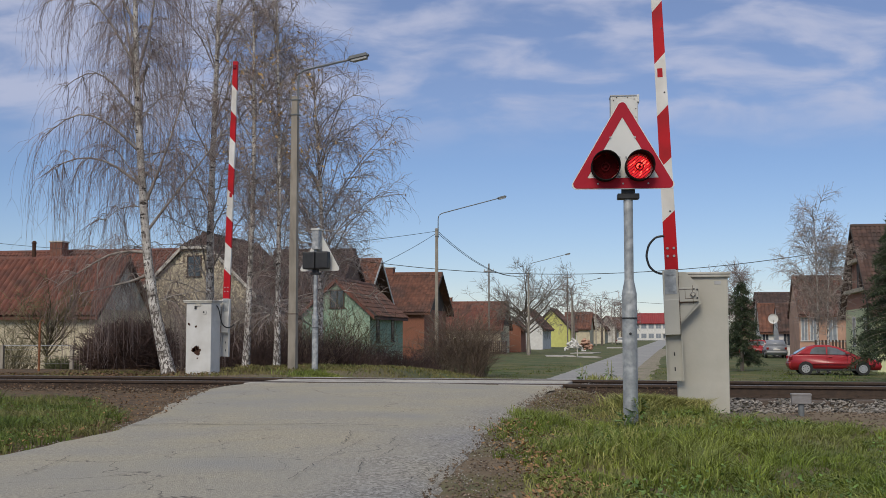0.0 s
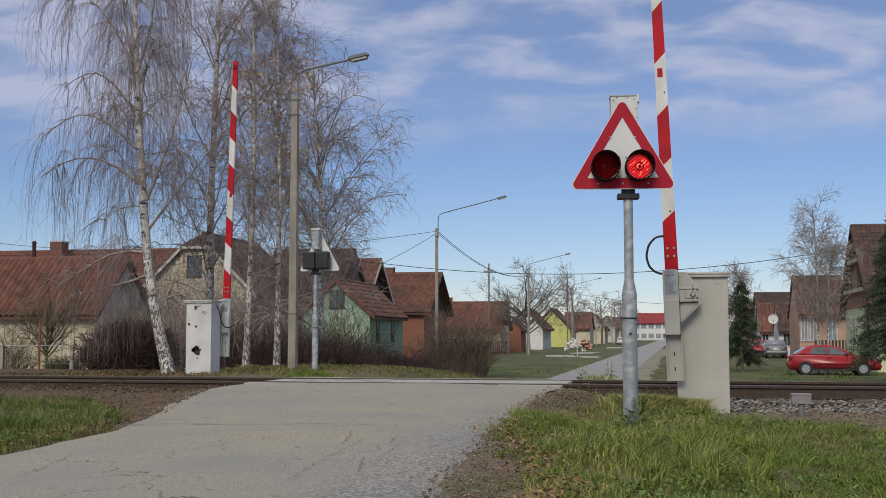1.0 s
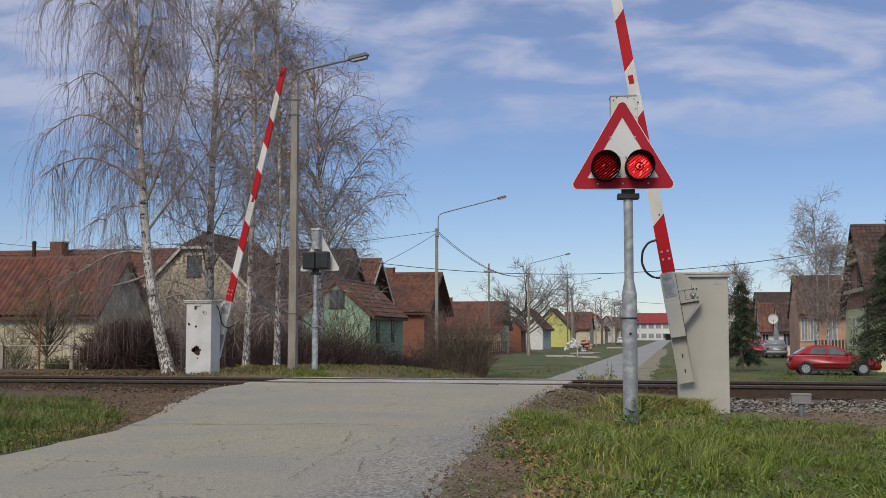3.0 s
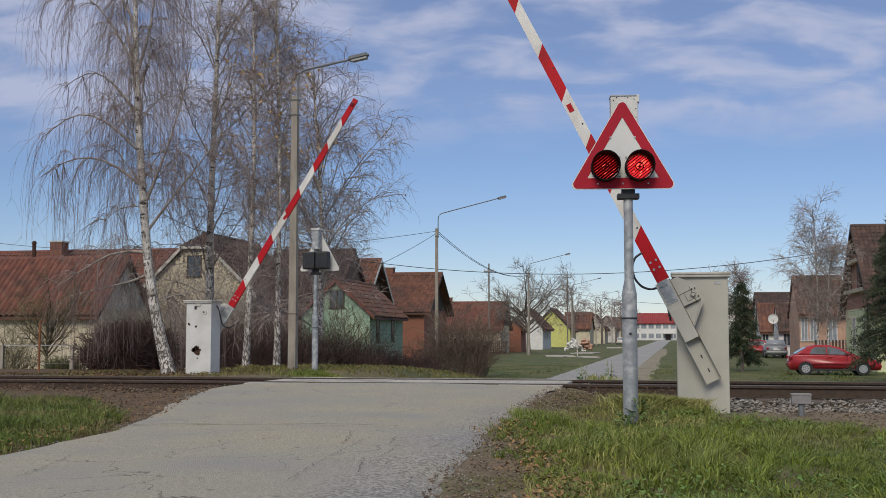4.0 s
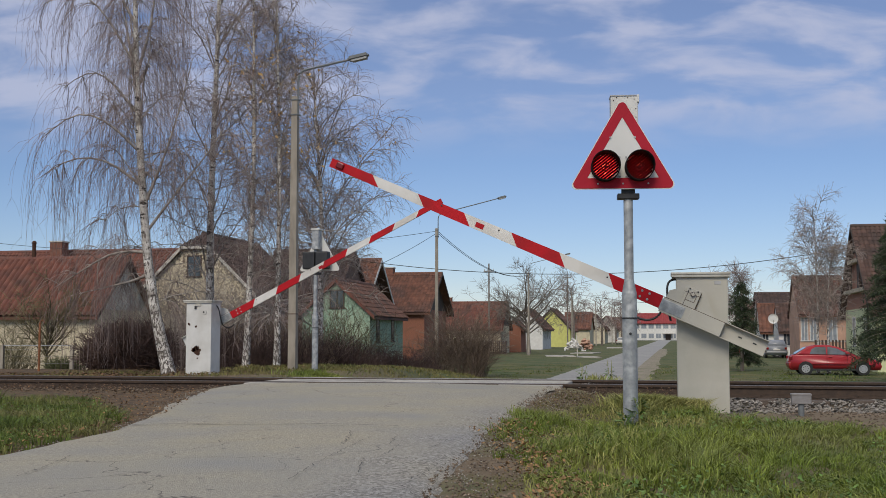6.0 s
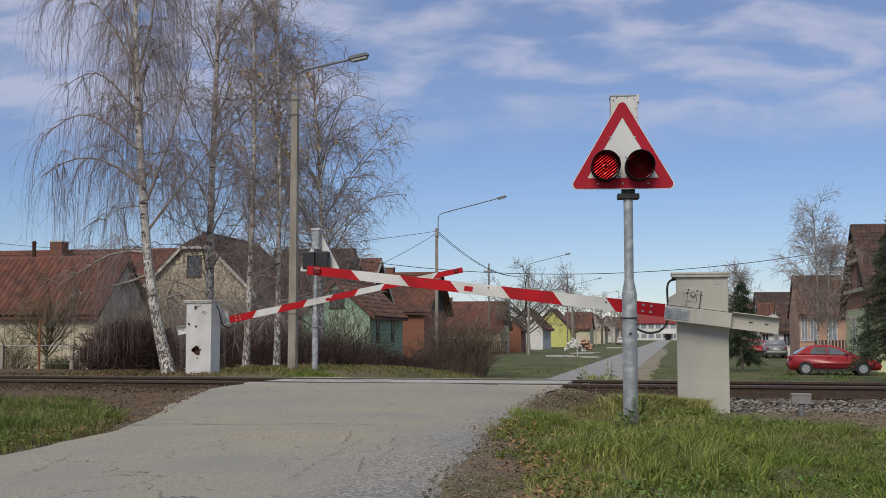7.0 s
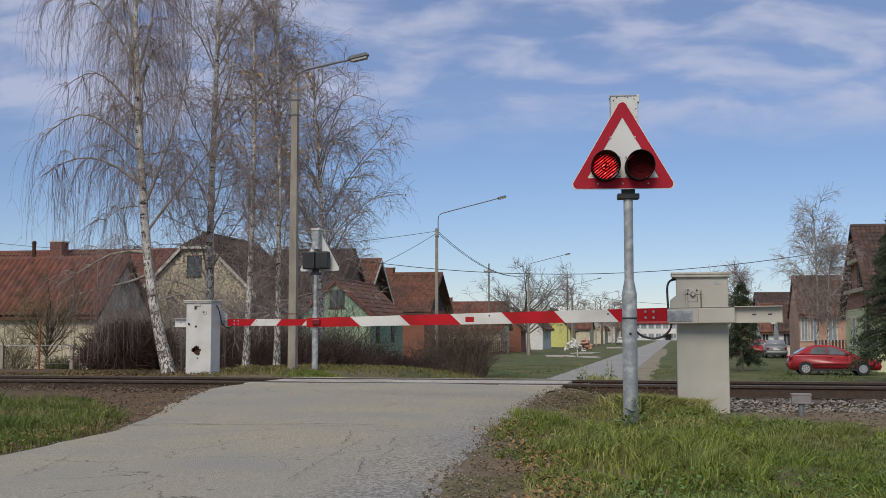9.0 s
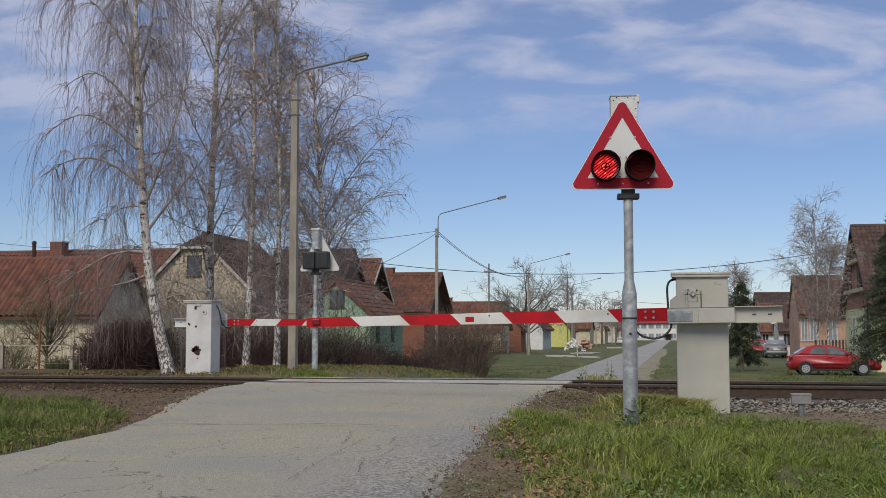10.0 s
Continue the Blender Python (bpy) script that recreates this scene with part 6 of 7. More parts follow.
blades("grass", 20000, U(-1.8, -0.5), near_bias(5.0, 14.5), 0.07, 0.003, 1.3, 38, M_ROUGH, "thin short grass on the bare verge", keep=lambda X, Y, r: (np.sin(X * 5 + Y * 2.3) * np.sin(Y * 3.1 - X * 2) > -0.1) & (X < verge_line(Y) + 0.2))
stones("verge_crumbs", 3600, lambda n: -1.15 + rng.normal(0, 0.28, n), lambda n: rng.uniform(5.2, 14.6, n), lambda x, y: np.maximum(land_z(x, y), road_z(y) - 0.03) + 0.006, (0.004, 0.014), M_BALLASTB, "brown earth crumbs and grit on the verge", keep=lambda x, y: x > road_edges(y)[1] - 0.1)
broadleaf("fallen_leaves", 900, lambda r, n: r.normal(0.03, 0.12, n), lambda r, n: 5.3 + 4.8 * r.uniform(0, 1, n) ** 1.5, 17, "tan and orange fallen leaves on the verge", 0.0125, M_LEAFT, -0.03, along=verge_line)
broadleaf("fallen_leaves", 5200, lambda r, n: r.uniform(-9.5, -4.6, n), U(8.0, 14.5), 18, "brown fallen leaves beside the road", 0.012, M_DRYLEAF, -0.03, keep=lambda X, Y, r: ((X > np.interp(Y, [7, 9.5, 10.6, 11.6, 13.5, 15], [-4.75, -5.0, -5.3, -6.4, -7.9, -9.0])) & (r.uniform(0, 1, len(X)) < np.clip((Y - 7.5) / 3, 0.15, 1))) | (Y > 13.0))
broadleaf("fallen_leaves", 1300, U(-1.6, 0.1), U(11.6, 14.8), 44, "brown leaf litter between the grass and the rail", 0.010, M_DRYLEAF, -0.02)
broadleaf("fallen_leaves", 450, U(-7.2, -5.2), U(10.2, 13.8), 45, "orange brown leaves beside the road", 0.012, M_LEAFT, -0.02, keep=lambda X, Y, r: X > np.interp(Y, [9.5, 10.6, 11.6, 13.5], [-5.1, -5.8, -6.6, -8.0]))
broadleaf("fallen_leaves", 130, lambda r, n: road_edges(8.6)[0] - np.abs(r.normal(0.02, 0.16, n)), U(7.2, 10.6), 46, "orange leaves caught along the road edge", 0.013, M_LEAFT, -0.02)
stones("verge_crumbs", 2600, lambda n: rng.uniform(1.2, 4.6, n), lambda n: rng.uniform(10.0, 14.2, n), lambda x, y: land_z(x, y) + 0.004, (0.005, 0.020), M_BALLASTB, "brown earth crumbs below the ballast")
stones("verge_gravel", 350, lambda n: rng.uniform(0, 1, n), lambda n: rng.uniform(6.5, 15.3, n), lambda x, y: x, (0.004, 0.012), M_GRIT, "loose grit and crumbs along the road edge", spread=True)
stones("verge_gravel", 2400, lambda n: -1.42 + rng.normal(0, 0.24, n), lambda n: rng.uniform(5.2, 14.8, n), lambda x, y: np.maximum(land_z(x, y), road_z(y) - 0.03) + 0.012, (0.003, 0.009), M_GRIT, "loose grit along the road edge")


# leafy weed at the foot of the signal post
def leafy_weed(x, y, h, n, seed, label):
    r = np.random.default_rng(seed)
    o = thing("weed", pose(x, y, float(land_z(x, y))), label, "plant", "leafy weeds")
    for q in range(3):
        a = r.uniform(0, 6.28)
        stem = [(0.02 * q, 0, -0.02), (0.02 * q + 0.02 * math.cos(a), 0.02 * math.sin(a), h * 0.5), (0.02 * q + 0.06 * math.cos(a), 0.06 * math.sin(a), h * r.uniform(0.8, 1.1))]
        part("stem", tube(B(), stem, 0.004, 5), M_GRASSY, o)
    zz = r.uniform(0.02, h, n)
    a = r.uniform(0, 6.283, n)
    s = 0.055 * (1.15 - zz / h * 0.7) * r.uniform(0.7, 1.3, n)
    d = np.stack([np.cos(a), np.sin(a), r.uniform(-0.5, 0.5, n)], 1) * s[:, None]
    e = np.stack([-np.sin(a), np.cos(a), r.uniform(-0.3, 0.3, n)], 1) * (s * 0.3)[:, None]
    P = np.stack([0.03 * np.cos(a), 0.03 * np.sin(a), zz], 1) + d
    V = np.stack([P - d, P - d * 0.2 + e, P + d * 0.45 + e * 0.8, P + d, P + d * 0.45 - e * 0.8, P - d * 0.2 - e], 1).reshape(-1, 3)
    raw("foliage", V.tolist(), (np.arange(n)[:, None] * 6 + np.arange(6)).tolist(), M_WEED, o)
    return o


leafy_weed(-0.30, 10.42, 0.30, 70, 5, "leafy green weed at the foot of the signal post")
leafy_weed(-0.42, 10.36, 0.16, 50, 6, "small leafy weed at the foot of the signal post")
leafy_weed(-1.05, 19.6, 0.45, 60, 7, "tall ragged weed beside the far rail")
leafy_weed(-1.5, 19.3, 0.3, 50, 8, "ragged weed beside the far rail")
# straight seam across the carriageway
seam_pts = [(-4.75 + 0.1 * i, 9.12 + 0.055 * i * 0.1 + 0.01 * noise.noise(Vector((i * 0.4, 1, 5))), 0) for i in range(26)]
V, F = [], []
for i, (x, y, z) in enumerate(seam_pts):
    a_, b_ = road_edges(y)
    f_ = (x - a_) / (b_ - a_)
    zz_ = float(road_z(y)) + 0.035 * (1 - (2 * f_ - 1) ** 2) + 0.012
    w_ = 0.013 * (0.5 + abs(noise.noise(Vector((i * 0.7, 3, 8)))) * 1.6)
    V += [(x, y - w_, zz_), (x, y + w_, zz_)]
    if i:
        F.append((2 * i - 2, 2 * i, 2 * i + 1, 2 * i - 1))
tagged(raw("road_seam", V, F, M_TAR), "dark tarred seam across the road", "seam", "", "structure")


CRACKS = [
    [(-2.11, 6.12), (-2.18, 6.71), (-2.22, 7.47), (-2.26, 8.3), (-2.22, 8.43)],
    [(-1.91, 6.9), (-1.89, 7.16), (-1.9, 7.56), (-1.93, 7.94)],
    [(-1.82, 6.5), (-1.94, 7.0), (-1.97, 7.17)],
    [(-1.53, 6.22), (-1.48, 6.37), (-1.46, 6.63), (-1.46, 7.09)],
    [(-1.46, 6.11), (-1.34, 5.88), (-1.24, 5.67)],
    [(-3.68, 5.93), (-3.74, 6.23), (-3.82, 6.62), (-3.91, 6.89)],
    [(-1.79, 5.61), (-1.74, 5.85), (-1.61, 5.91), (-1.56, 6.04)],
    [(-2.32, 7.83), (-2.42, 8.39), (-2.53, 8.8)],
    [(-2.0, 7.96), (-2.08, 8.45), (-2.07, 8.66)],
    [(-1.68, 7.94), (-1.67, 8.4), (-1.63, 8.74)],
]
V, F = [], []
for ci, line in enumerate(CRACKS):
    P = path_pts([(x, y, 0) for x, y in line], 10 * len(line), 1)
    for i, (x, y, z) in enumerate(P):
        x += 0.03 * noise.noise(Vector((i * 0.45, ci, 1)))
        y += 0.07 * noise.noise(Vector((i * 0.45, ci, 9)))
        a_, b_ = road_edges(y)
        f_ = min(max((x - a_) / (b_ - a_), 0), 1)
        zz_ = float(road_z(y)) + 0.035 * (1 - (2 * f_ - 1) ** 2) + 0.010
        w_ = 0.007 * (0.35 + abs(noise.noise(Vector((i * 0.6, ci, 4)))) * 1.6)
        V += [(x - w_ * 0.3, y - w_, zz_), (x + w_ * 0.3, y + w_, zz_)]
        if i:
            k_ = len(V)
            F.append((k_ - 4, k_ - 2, k_ - 1, k_ - 3))
tagged(raw("road_crack", V, F, M_TAR), "thin dark cracks in the worn asphalt", "crack", "", "structure")


# ---- street lamps and cables ----
def street_lamp(m, concrete, label, ph, rise, reach, climb):
    """A concrete pole of height ph; a steel arm that stands rise above it, then reaches out and climbs."""
    o = thing("street_lamp", m, label, "street lamp", "street lamps")
    bm = B()
    prism(bm, [(-0.094, -0.09), (0.094, -0.09), (0.094, 0.09), (-0.094, 0.09)], "z", -0.5, ph)
    for v in bm.verts:
        k = 1 - 0.25 * max(v.co.z, 0) / 6.1
        v.co.x *= k
        v.co.y *= k
    part("pole", bm, concrete, o)
    for z in (1.30,):
        part("pole_band", box(B(), -0.092, 0.092, -0.088, 0.088, z, z + 0.018, 0.003), M_RUST, o)
    zt = ph + rise
    ap = [tuple(p) for p in path_pts([(0.085, -0.04, ph - 0.5), (0.085, -0.04, zt - 0.12), (0.12, -0.03, zt - 0.02), (0.22, -0.02, zt + 0.03), (reach, 0.05, zt + climb)], 40, 2)]
    part("bracket_arm", tube(B(), ap, 0.026), M_LAMPHEAD, o)
    for z in (ph - 0.45, ph - 0.1):
        part("clamp", box(B(), -0.085, 0.115, -0.09, 0.09, z, z + 0.03, 0.004), M_LAMPHEAD, o)
    tilt = Matrix.Translation((reach + 0.2, 0.055, zt + climb + 0.05)) @ Matrix.Rotation(-math.atan2(climb, reach), 4, "Y")
    bm = B()
    bmesh.ops.create_cube(bm, size=1.0, matrix=tilt @ Matrix.Diagonal((0.50, 0.20, 0.12, 1)))
    bmesh.ops.bevel(bm, geom=bm.edges[:], offset=0.04, segments=3, affect="EDGES")
    lh = part("lamp_head", bm, M_LAMPHEAD, o)
    bm = B()
    bmesh.ops.create_cube(bm, size=1.0, matrix=tilt @ Matrix.Translation((0.02, 0, -0.055)) @ Matrix.Diagonal((0.36, 0.15, 0.05, 1)))
    part("lamp_glass", bm, M_LAMPGLASS, lh)
    return o


lamp_near = street_lamp(pose(-8.52, 24.8, -0.14), M_CONC, "weathered concrete street lamp with a bent steel arm", 6.37, 0.58, 1.30, 0.24)
lamp_far = street_lamp(pose(-12.2, 58.7, -1.05), M_CONC, "concrete street lamp with a long steel arm", 7.4, 0.75, 3.3, 0.78)
for (x, y, z) in ((-12.45, 100, -1.15), (-12.4, 144, -1.15), (-12.2, 187, -1.15), (-11.9, 232, -1.15)):
    copy_thing(lamp_far, pose(x, y, z))


def cable(p0, p1, sag, r=0.012, name="overhead_cable"):
    p0, p1 = Vector(p0), Vector(p1)
    pts = []
    for i in range(25):
        f = i / 24
        p = p0.lerp(p1, f)
        p.z -= sag * 4 * f * (1 - f)
        pts.append(p)
    P = np.array([tuple(p) for p in pts])[None]
    v, f = tubes(P, np.full((1, 25), r), 4)
    ob = raw(name, v.tolist(), f.tolist(), M_WIRE)
    return tagged(ob, "dark overhead cable between the poles", "cable", "overhead cables")


cable((-22.1, 62.3, 5.75), (9.75, 62.3, 5.35), 1.52, 0.018)
cable((-12.2, 58.7, 6.2), (-40, 58.7, 6.2), 0.9)
cable((-12.2, 58.7, 6.1), (-18.5, 57.0, 3.2), 0.35)
for dx in (-0.06, 0.06):
    cable((-12.2 + dx, 58.7, 6.2), (-12.45 + dx, 100, 6.0), 0.9, 0.018)
    cable((-12.45 + dx, 100, 6.0), (-12.4 + dx, 144, 6.0), 0.9, 0.018)
cable((-12.4, 144, 6.0), (12, 128, 4.4), 0.9, 0.02)

def utility_pole(x, y, z, h, arms, label):
    o = thing("utility_pole", pose(x, y, z), label, "pole", "utility poles")
    part("shaft", cyl(B(), (0, 0, -0.4), (0, 0, h), 0.085, 0.06, 10), M_BARK, o)
    for za in arms:
        part("crossarm", box(B(), -0.45, 0.45, -0.05, 0.05, za, za + 0.09), M_BARK, o)
        for xa in (-0.38, -0.15, 0.15, 0.38):
            part("insulator", cyl(B(), (xa, 0, za + 0.09), (xa, 0, za + 0.24), 0.035, n=8), M_FRAME, o)
    return o


utility_pole(-15.2, 95, -1.15, 7.9, (7.2,), "dark wooden utility pole with a crossarm")
utility_pole(-12.15, 135, -1.15, 9.4, (8.6,), "dark wooden utility pole beyond the fruit tree")

vp = thing("marker_post", pose(-8.07, 99, -1.15, 0, -2, 0), "thin pale grey post on the verge of the village road", "post")
part("shaft", cyl(B(), (0, 0, -0.2), (0, 0, 1.75), 0.05, n=10), M_GREYR, vp)
part("cap", cyl(B(), (0, 0, 1.75), (0, 0, 1.79), 0.06, 0.03, n=10), M_GREYR, vp)

# small grey cable marker at the ballast edge
mk = thing("cable_marker", pose(1.27, 12.0, -0.205), "small grey enamelled marker box on a short post", "marker")
part("post", cyl(B(), (0, 0, -0.15), (0, 0, 0.22), 0.030, n=10), M_LAMPHEAD, mk)
part("box", box(B(), -0.096, 0.096, -0.05, 0.05, 0.20, 0.295, 0.006), M_MARKER, mk)
part("lid", box(B(), -0.100, 0.100, -0.056, 0.056, 0.282, 0.305, 0.006), M_MARKER, mk)
rp = thing("rusty_post", pose(-18.03, 30, -0.45), "rusty orange steel post beside the track", "post")
part("shaft", cyl(B(), (0, 0, -0.1), (0, 0, 1.5), 0.035, n=10), M_RUSTPOST, rp)
part("hook", tube(B(), [(0, 0, 1.48), (0.04, 0, 1.56), (0.11, 0, 1.56), (0.14, 0, 1.48)], 0.025), M_RUSTPOST, rp)


# ---- garden fences ----
def fence(m, length, h, step, material, label, wires=False):
    o = thing("garden_fence", m, label, "fence", "garden fences")
    k = int(length / step)
    p = part("post", box(B(), -0.06, 0.06, -0.06, 0.06, -0.3, h), material, o)
    for i in range(1, k + 1):
        c = p.copy()
        scene.collection.objects.link(c)
        c.location = (i * step, 0, 0)
    if wires:
        part("rail", cyl(B(), (0, 0, h - 0.03), (k * step, 0, h - 0.03), 0.018, n=8), M_GALV, o)
        for zw in (0.15, 0.4, 0.65, 0.88):
            part("wire", cyl(B(), (0, 0, zw), (k * step, 0, zw), 0.004, n=5), M_GALV, o)
        return o
    part("rail", box(B(), 0, k * step, -0.02, 0.02, h - 0.12, h - 0.06), M_GALV, o)
    part("mesh_panel", box(B(), 0, k * step, -0.004, 0.004, 0.0, 0.25), material, o)
    return o


fence(pose(-31.95, 37, -0.72), 11, 1.06, 2.75, M_CONC, "wire fence on grey concrete posts", True)
fence(pose(-19.5, 107, -1.15), 4.0, 1.3, 0.2, M_WOODSHADE, "dark wooden picket fence")
fence(pose(9.5, 80, -1.15), 2.2, 1.5, 0.22, M_WOODSHADE, "dark wooden picket fence by the lawn")


# ---- conifers and bare trees by the houses ----
def conifer(label, x, y, z, h, w, seed, n=130, cone=1.0):
    r = np.random.default_rng(seed)
    o = thing("conifer", pose(x, y, z), label, "tree", "conifers")
    part("trunk", cyl(B(), (0, 0, -0.2), (0, 0, h * 0.97), 0.10, 0.012, 8), M_BARK, o)
    zz = h * (0.10 + 0.88 * r.uniform(0, 1, n) ** 0.85)
    a = r.uniform(0, 6.283, n)
    L = w * 0.5 * (1 - zz / h) ** cone * r.uniform(0.75, 1.15, n) + 0.12
    t = np.linspace(0, 1, 6)
    P = np.stack([np.cos(a)[:, None] * L[:, None] * t, np.sin(a)[:, None] * L[:, None] * t, zz[:, None] + L[:, None] * (0.12 * t - 0.38 * t * t)], -1)
    v, f = tubes(P, taper(n, 6, 0.018, 0.004), 4)
    raw("branchwork", v.tolist(), f.tolist(), M_BARK, o)
    # sprays of needles along the branches
    k = n * 100
    C, _ = grow(P, k, 0.12, 1.0, 0.20, 3, -0.05, 0.7, 0.25, 0.12, 0.2, seed)
    d = C[:, 2] - C[:, 0]
    sd_ = np.cross(d, r.normal(0, 1, (k, 3)))
    sd_ /= np.linalg.norm(sd_, axis=1, keepdims=True) + 1e-9
    sd_ *= 0.011
    V = np.stack([C[:, 0] - sd_ * 0.6, C[:, 0] + sd_ * 0.6, C[:, 1] + sd_, C[:, 2], C[:, 1] - sd_], 1).reshape(-1, 3)
    F = (np.arange(k)[:, None] * 5 + np.arange(5)).tolist()
    raw("needle_cover", V.tolist(), F, M_NEEDLE, o, "dense dark needles")
    return o


conifer("narrow dark green conifer on the lawn", 3.5, 60, -1.15, 4.6, 2.3, 81, 170, 0.6)
conifer("dark green spruce near the track", 8.2, 44, -1.0, 6.8, 4.4, 82, 340)
tree("birch_tree", "slim birch with pale trunk by the houses", [(6.86, 57, -1.2), (6.91, 57, 3.0), (6.83, 57, 6.43)], 0.07, M_BIRCH, M_TWIGPALE, 36, 2.7, 360, 0.9, 1700, 0.55, 0.35, 91, group="birches", thin=0.0065, up1=0.75, droop1=0.06, droop2=0.2, t_lo=0.22, catkins=900)
tree("birch_tree", "second slim birch with pale trunk by the houses", [(7.33, 57, -1.2), (7.38, 57, 3.0), (7.74, 57, 5.09)], 0.07, M_BIRCH, M_TWIGPALE, 32, 2.2, 260, 0.9, 1300, 0.55, 0.35, 94, group="birches", thin=0.0065, up1=0.75, droop1=0.06, droop2=0.2, t_lo=0.22, catkins=700)
tree("bare_tree", "bare grey tree behind the houses", [(5.85, 100, -1.2), (5.85, 100, 2.0), (5.92, 100, 5.95)], 0.12, M_BARK, M_TWIG, 30, 2.4, 130, 1.3, 900, 0.8, 0.0, 92, thin=0.011, up1=0.8, group="bare trees", droop1=0.0, droop2=0.1, t_lo=0.3)
tree("bare_tree", "bare grey tree far along the street", [(4.6, 120, -1.2), (4.6, 120, 2.0), (4.5, 120, 6.0)], 0.15, M_BARK, M_TWIG, 24, 3.0, 130, 1.6, 900, 1.1, 0.05, 93, thin=0.02, group="bare trees")
for i, (x, y, h) in enumerate(((-13.5, 160, 7.5), (-12.0, 200, 7), (-11.5, 240, 8), (-12.5, 290, 8.5), (-10, 330, 8), (-14, 350, 9))):
    tree("bare_tree", "bare street tree in the distance", [(x, y, -1.3), (x, y, 2.0), (x - 0.3, y, h)], 0.2, M_BARK, M_TWIG, 20, 3.4, 90, 1.9, 320, 1.4, 0.05, 100 + i, thin=0.03, group="bare trees")


# ---- cars ----
def car(m, paint, label, L=4.05, W=1.70, hatch=True):
    o = thing("car", m, label, "car", "parked cars")
    if hatch:
        low = [(0.10, 0.22), (0.0, 0.40), (0.01, 0.58), (0.07, 0.80), (0.20, 0.90), (0.8, 0.92), (2.85, 0.88), (3.35, 0.80), (3.80, 0.68), (3.98, 0.56), (4.05, 0.40), (3.98, 0.22)]
        top = [(0.22, 0.88), (0.55, 1.10), (0.86, 1.28), (1.20, 1.36), (1.75, 1.37), (2.15, 1.28), (2.98, 0.88)]
        wins = [[(0.90, 0.95), (1.0, 1.18), (1.16, 1.27), (1.62, 1.28), (1.62, 0.94)], [(1.69, 0.94), (1.69, 1.28), (1.85, 1.27), (2.12, 1.20), (2.66, 0.93)]]
        scr = [((0.30, 0.96), (0.78, 1.25)), ((2.24, 1.25), (2.86, 0.94))]
    else:
        low = [(0.10, 0.24), (0.0, 0.45), (0.03, 0.75), (0.10, 0.95), (0.75, 0.98), (1.2, 0.95), (3.0, 0.92), (3.6, 0.84), (4.05, 0.70), (4.2, 0.55), (4.2, 0.3), (4.1, 0.22)]
        top = [(0.60, 0.96), (1.05, 1.32), (1.35, 1.42), (2.1, 1.43), (2.45, 1.36), (3.1, 0.92)]
        wins = [[(0.95, 1.0), (1.18, 1.28), (1.55, 1.33), (1.75, 1.33), (1.75, 0.98)], [(1.82, 0.98), (1.82, 1.33), (2.3, 1.30), (2.85, 0.97)]]
        scr = [((0.66, 1.0), (1.06, 1.30)), ((2.5, 1.32), (3.0, 0.97))]
    bm = B()
    prism(bm, low, "y", -W / 2, W / 2)
    for v in bm.verts:
        # sides tuck in at the sill and towards the nose and tail
        k = 1 - 0.10 * max(0, (0.5 - v.co.z)) - 0.10 * max(0, abs(v.co.x - L / 2) / (L / 2) - 0.6) / 0.4
        v.co.y *= k
    bmesh.ops.bevel(bm, geom=[e for e in bm.edges if abs(e.verts[0].co.y - e.verts[1].co.y) < 0.2], offset=0.05, segments=3, affect="EDGES")
    part("body", bm, paint, o, smooth=True)
    bm = B()
    prism(bm, top, "y", -W / 2 + 0.06, W / 2 - 0.06)
    for v in bm.verts:
        v.co.y *= 1 - 0.28 * max(0, v.co.z - 0.94)
    bmesh.ops.bevel(bm, geom=[e for e in bm.edges if abs(e.verts[0].co.y - e.verts[1].co.y) < 0.2], offset=0.05, segments=3, affect="EDGES")
    part("cabin", bm, paint, o, smooth=True)

    def yy(z, k):
        return (W / 2 - 0.06) * (1 - 0.28 * max(0, z - 0.94)) * 1.0 + k
    for sg in (-1, 1):
        for wpts in wins:
            bm = B()
            vs = [bm.verts.new((x, sg * yy(z, 0.004), z)) for x, z in wpts]
            vs2 = [bm.verts.new((x, sg * yy(z, -0.02), z)) for x, z in wpts]
            bm.faces.new(vs)
            for i in range(len(vs)):
                bm.faces.new((vs[i], vs[(i + 1) % len(vs)], vs2[(i + 1) % len(vs)], vs2[i]))
            part("side_window", bm, M_CARGLASS, o)
        part("side_trim", box(B(), 0.95, 3.05, sg * W / 2 - 0.012, sg * W / 2 + 0.012, 0.50, 0.56, 0.004), paint, o)
        part("sill", box(B(), 0.95, 3.0, sg * (W / 2 - 0.05) - 0.03, sg * (W / 2 - 0.05) + 0.03, 0.2, 0.28, 0.01), M_BLACK, o)
        part("door_gap", box(B(), 1.65, 1.662, sg * (W / 2) - 0.004, sg * W / 2 + 0.003, 0.35, 0.93), M_BLACK, o)
        part("door_gap", box(B(), 2.55, 2.562, sg * (W / 2) - 0.004, sg * W / 2 + 0.003, 0.35, 0.91), M_BLACK, o)
        part("door_handle", box(B(), 1.72, 1.88, sg * W / 2 - 0.01, sg * W / 2 + 0.02, 0.80, 0.84, 0.006), paint, o)
        part("mirror", box(B(), 2.45, 2.6, sg * (W / 2 + 0.07) - 0.06, sg * (W / 2 + 0.07) + 0.06, 0.95, 1.07, 0.025), paint, o)
        part("tail_light", box(B(), 0.0, 0.16, sg * (W / 2 - 0.16) - 0.09, sg * (W / 2 - 0.16) + 0.09, 0.68, 0.86, 0.02), M_TIPLAMP, o)
        part("headlight", box(B(), 3.70, 3.97, sg * (W / 2 - 0.25) - 0.13, sg * (W / 2 - 0.25) + 0.13, 0.58, 0.70, 0.03), M_CARGLASS, o)
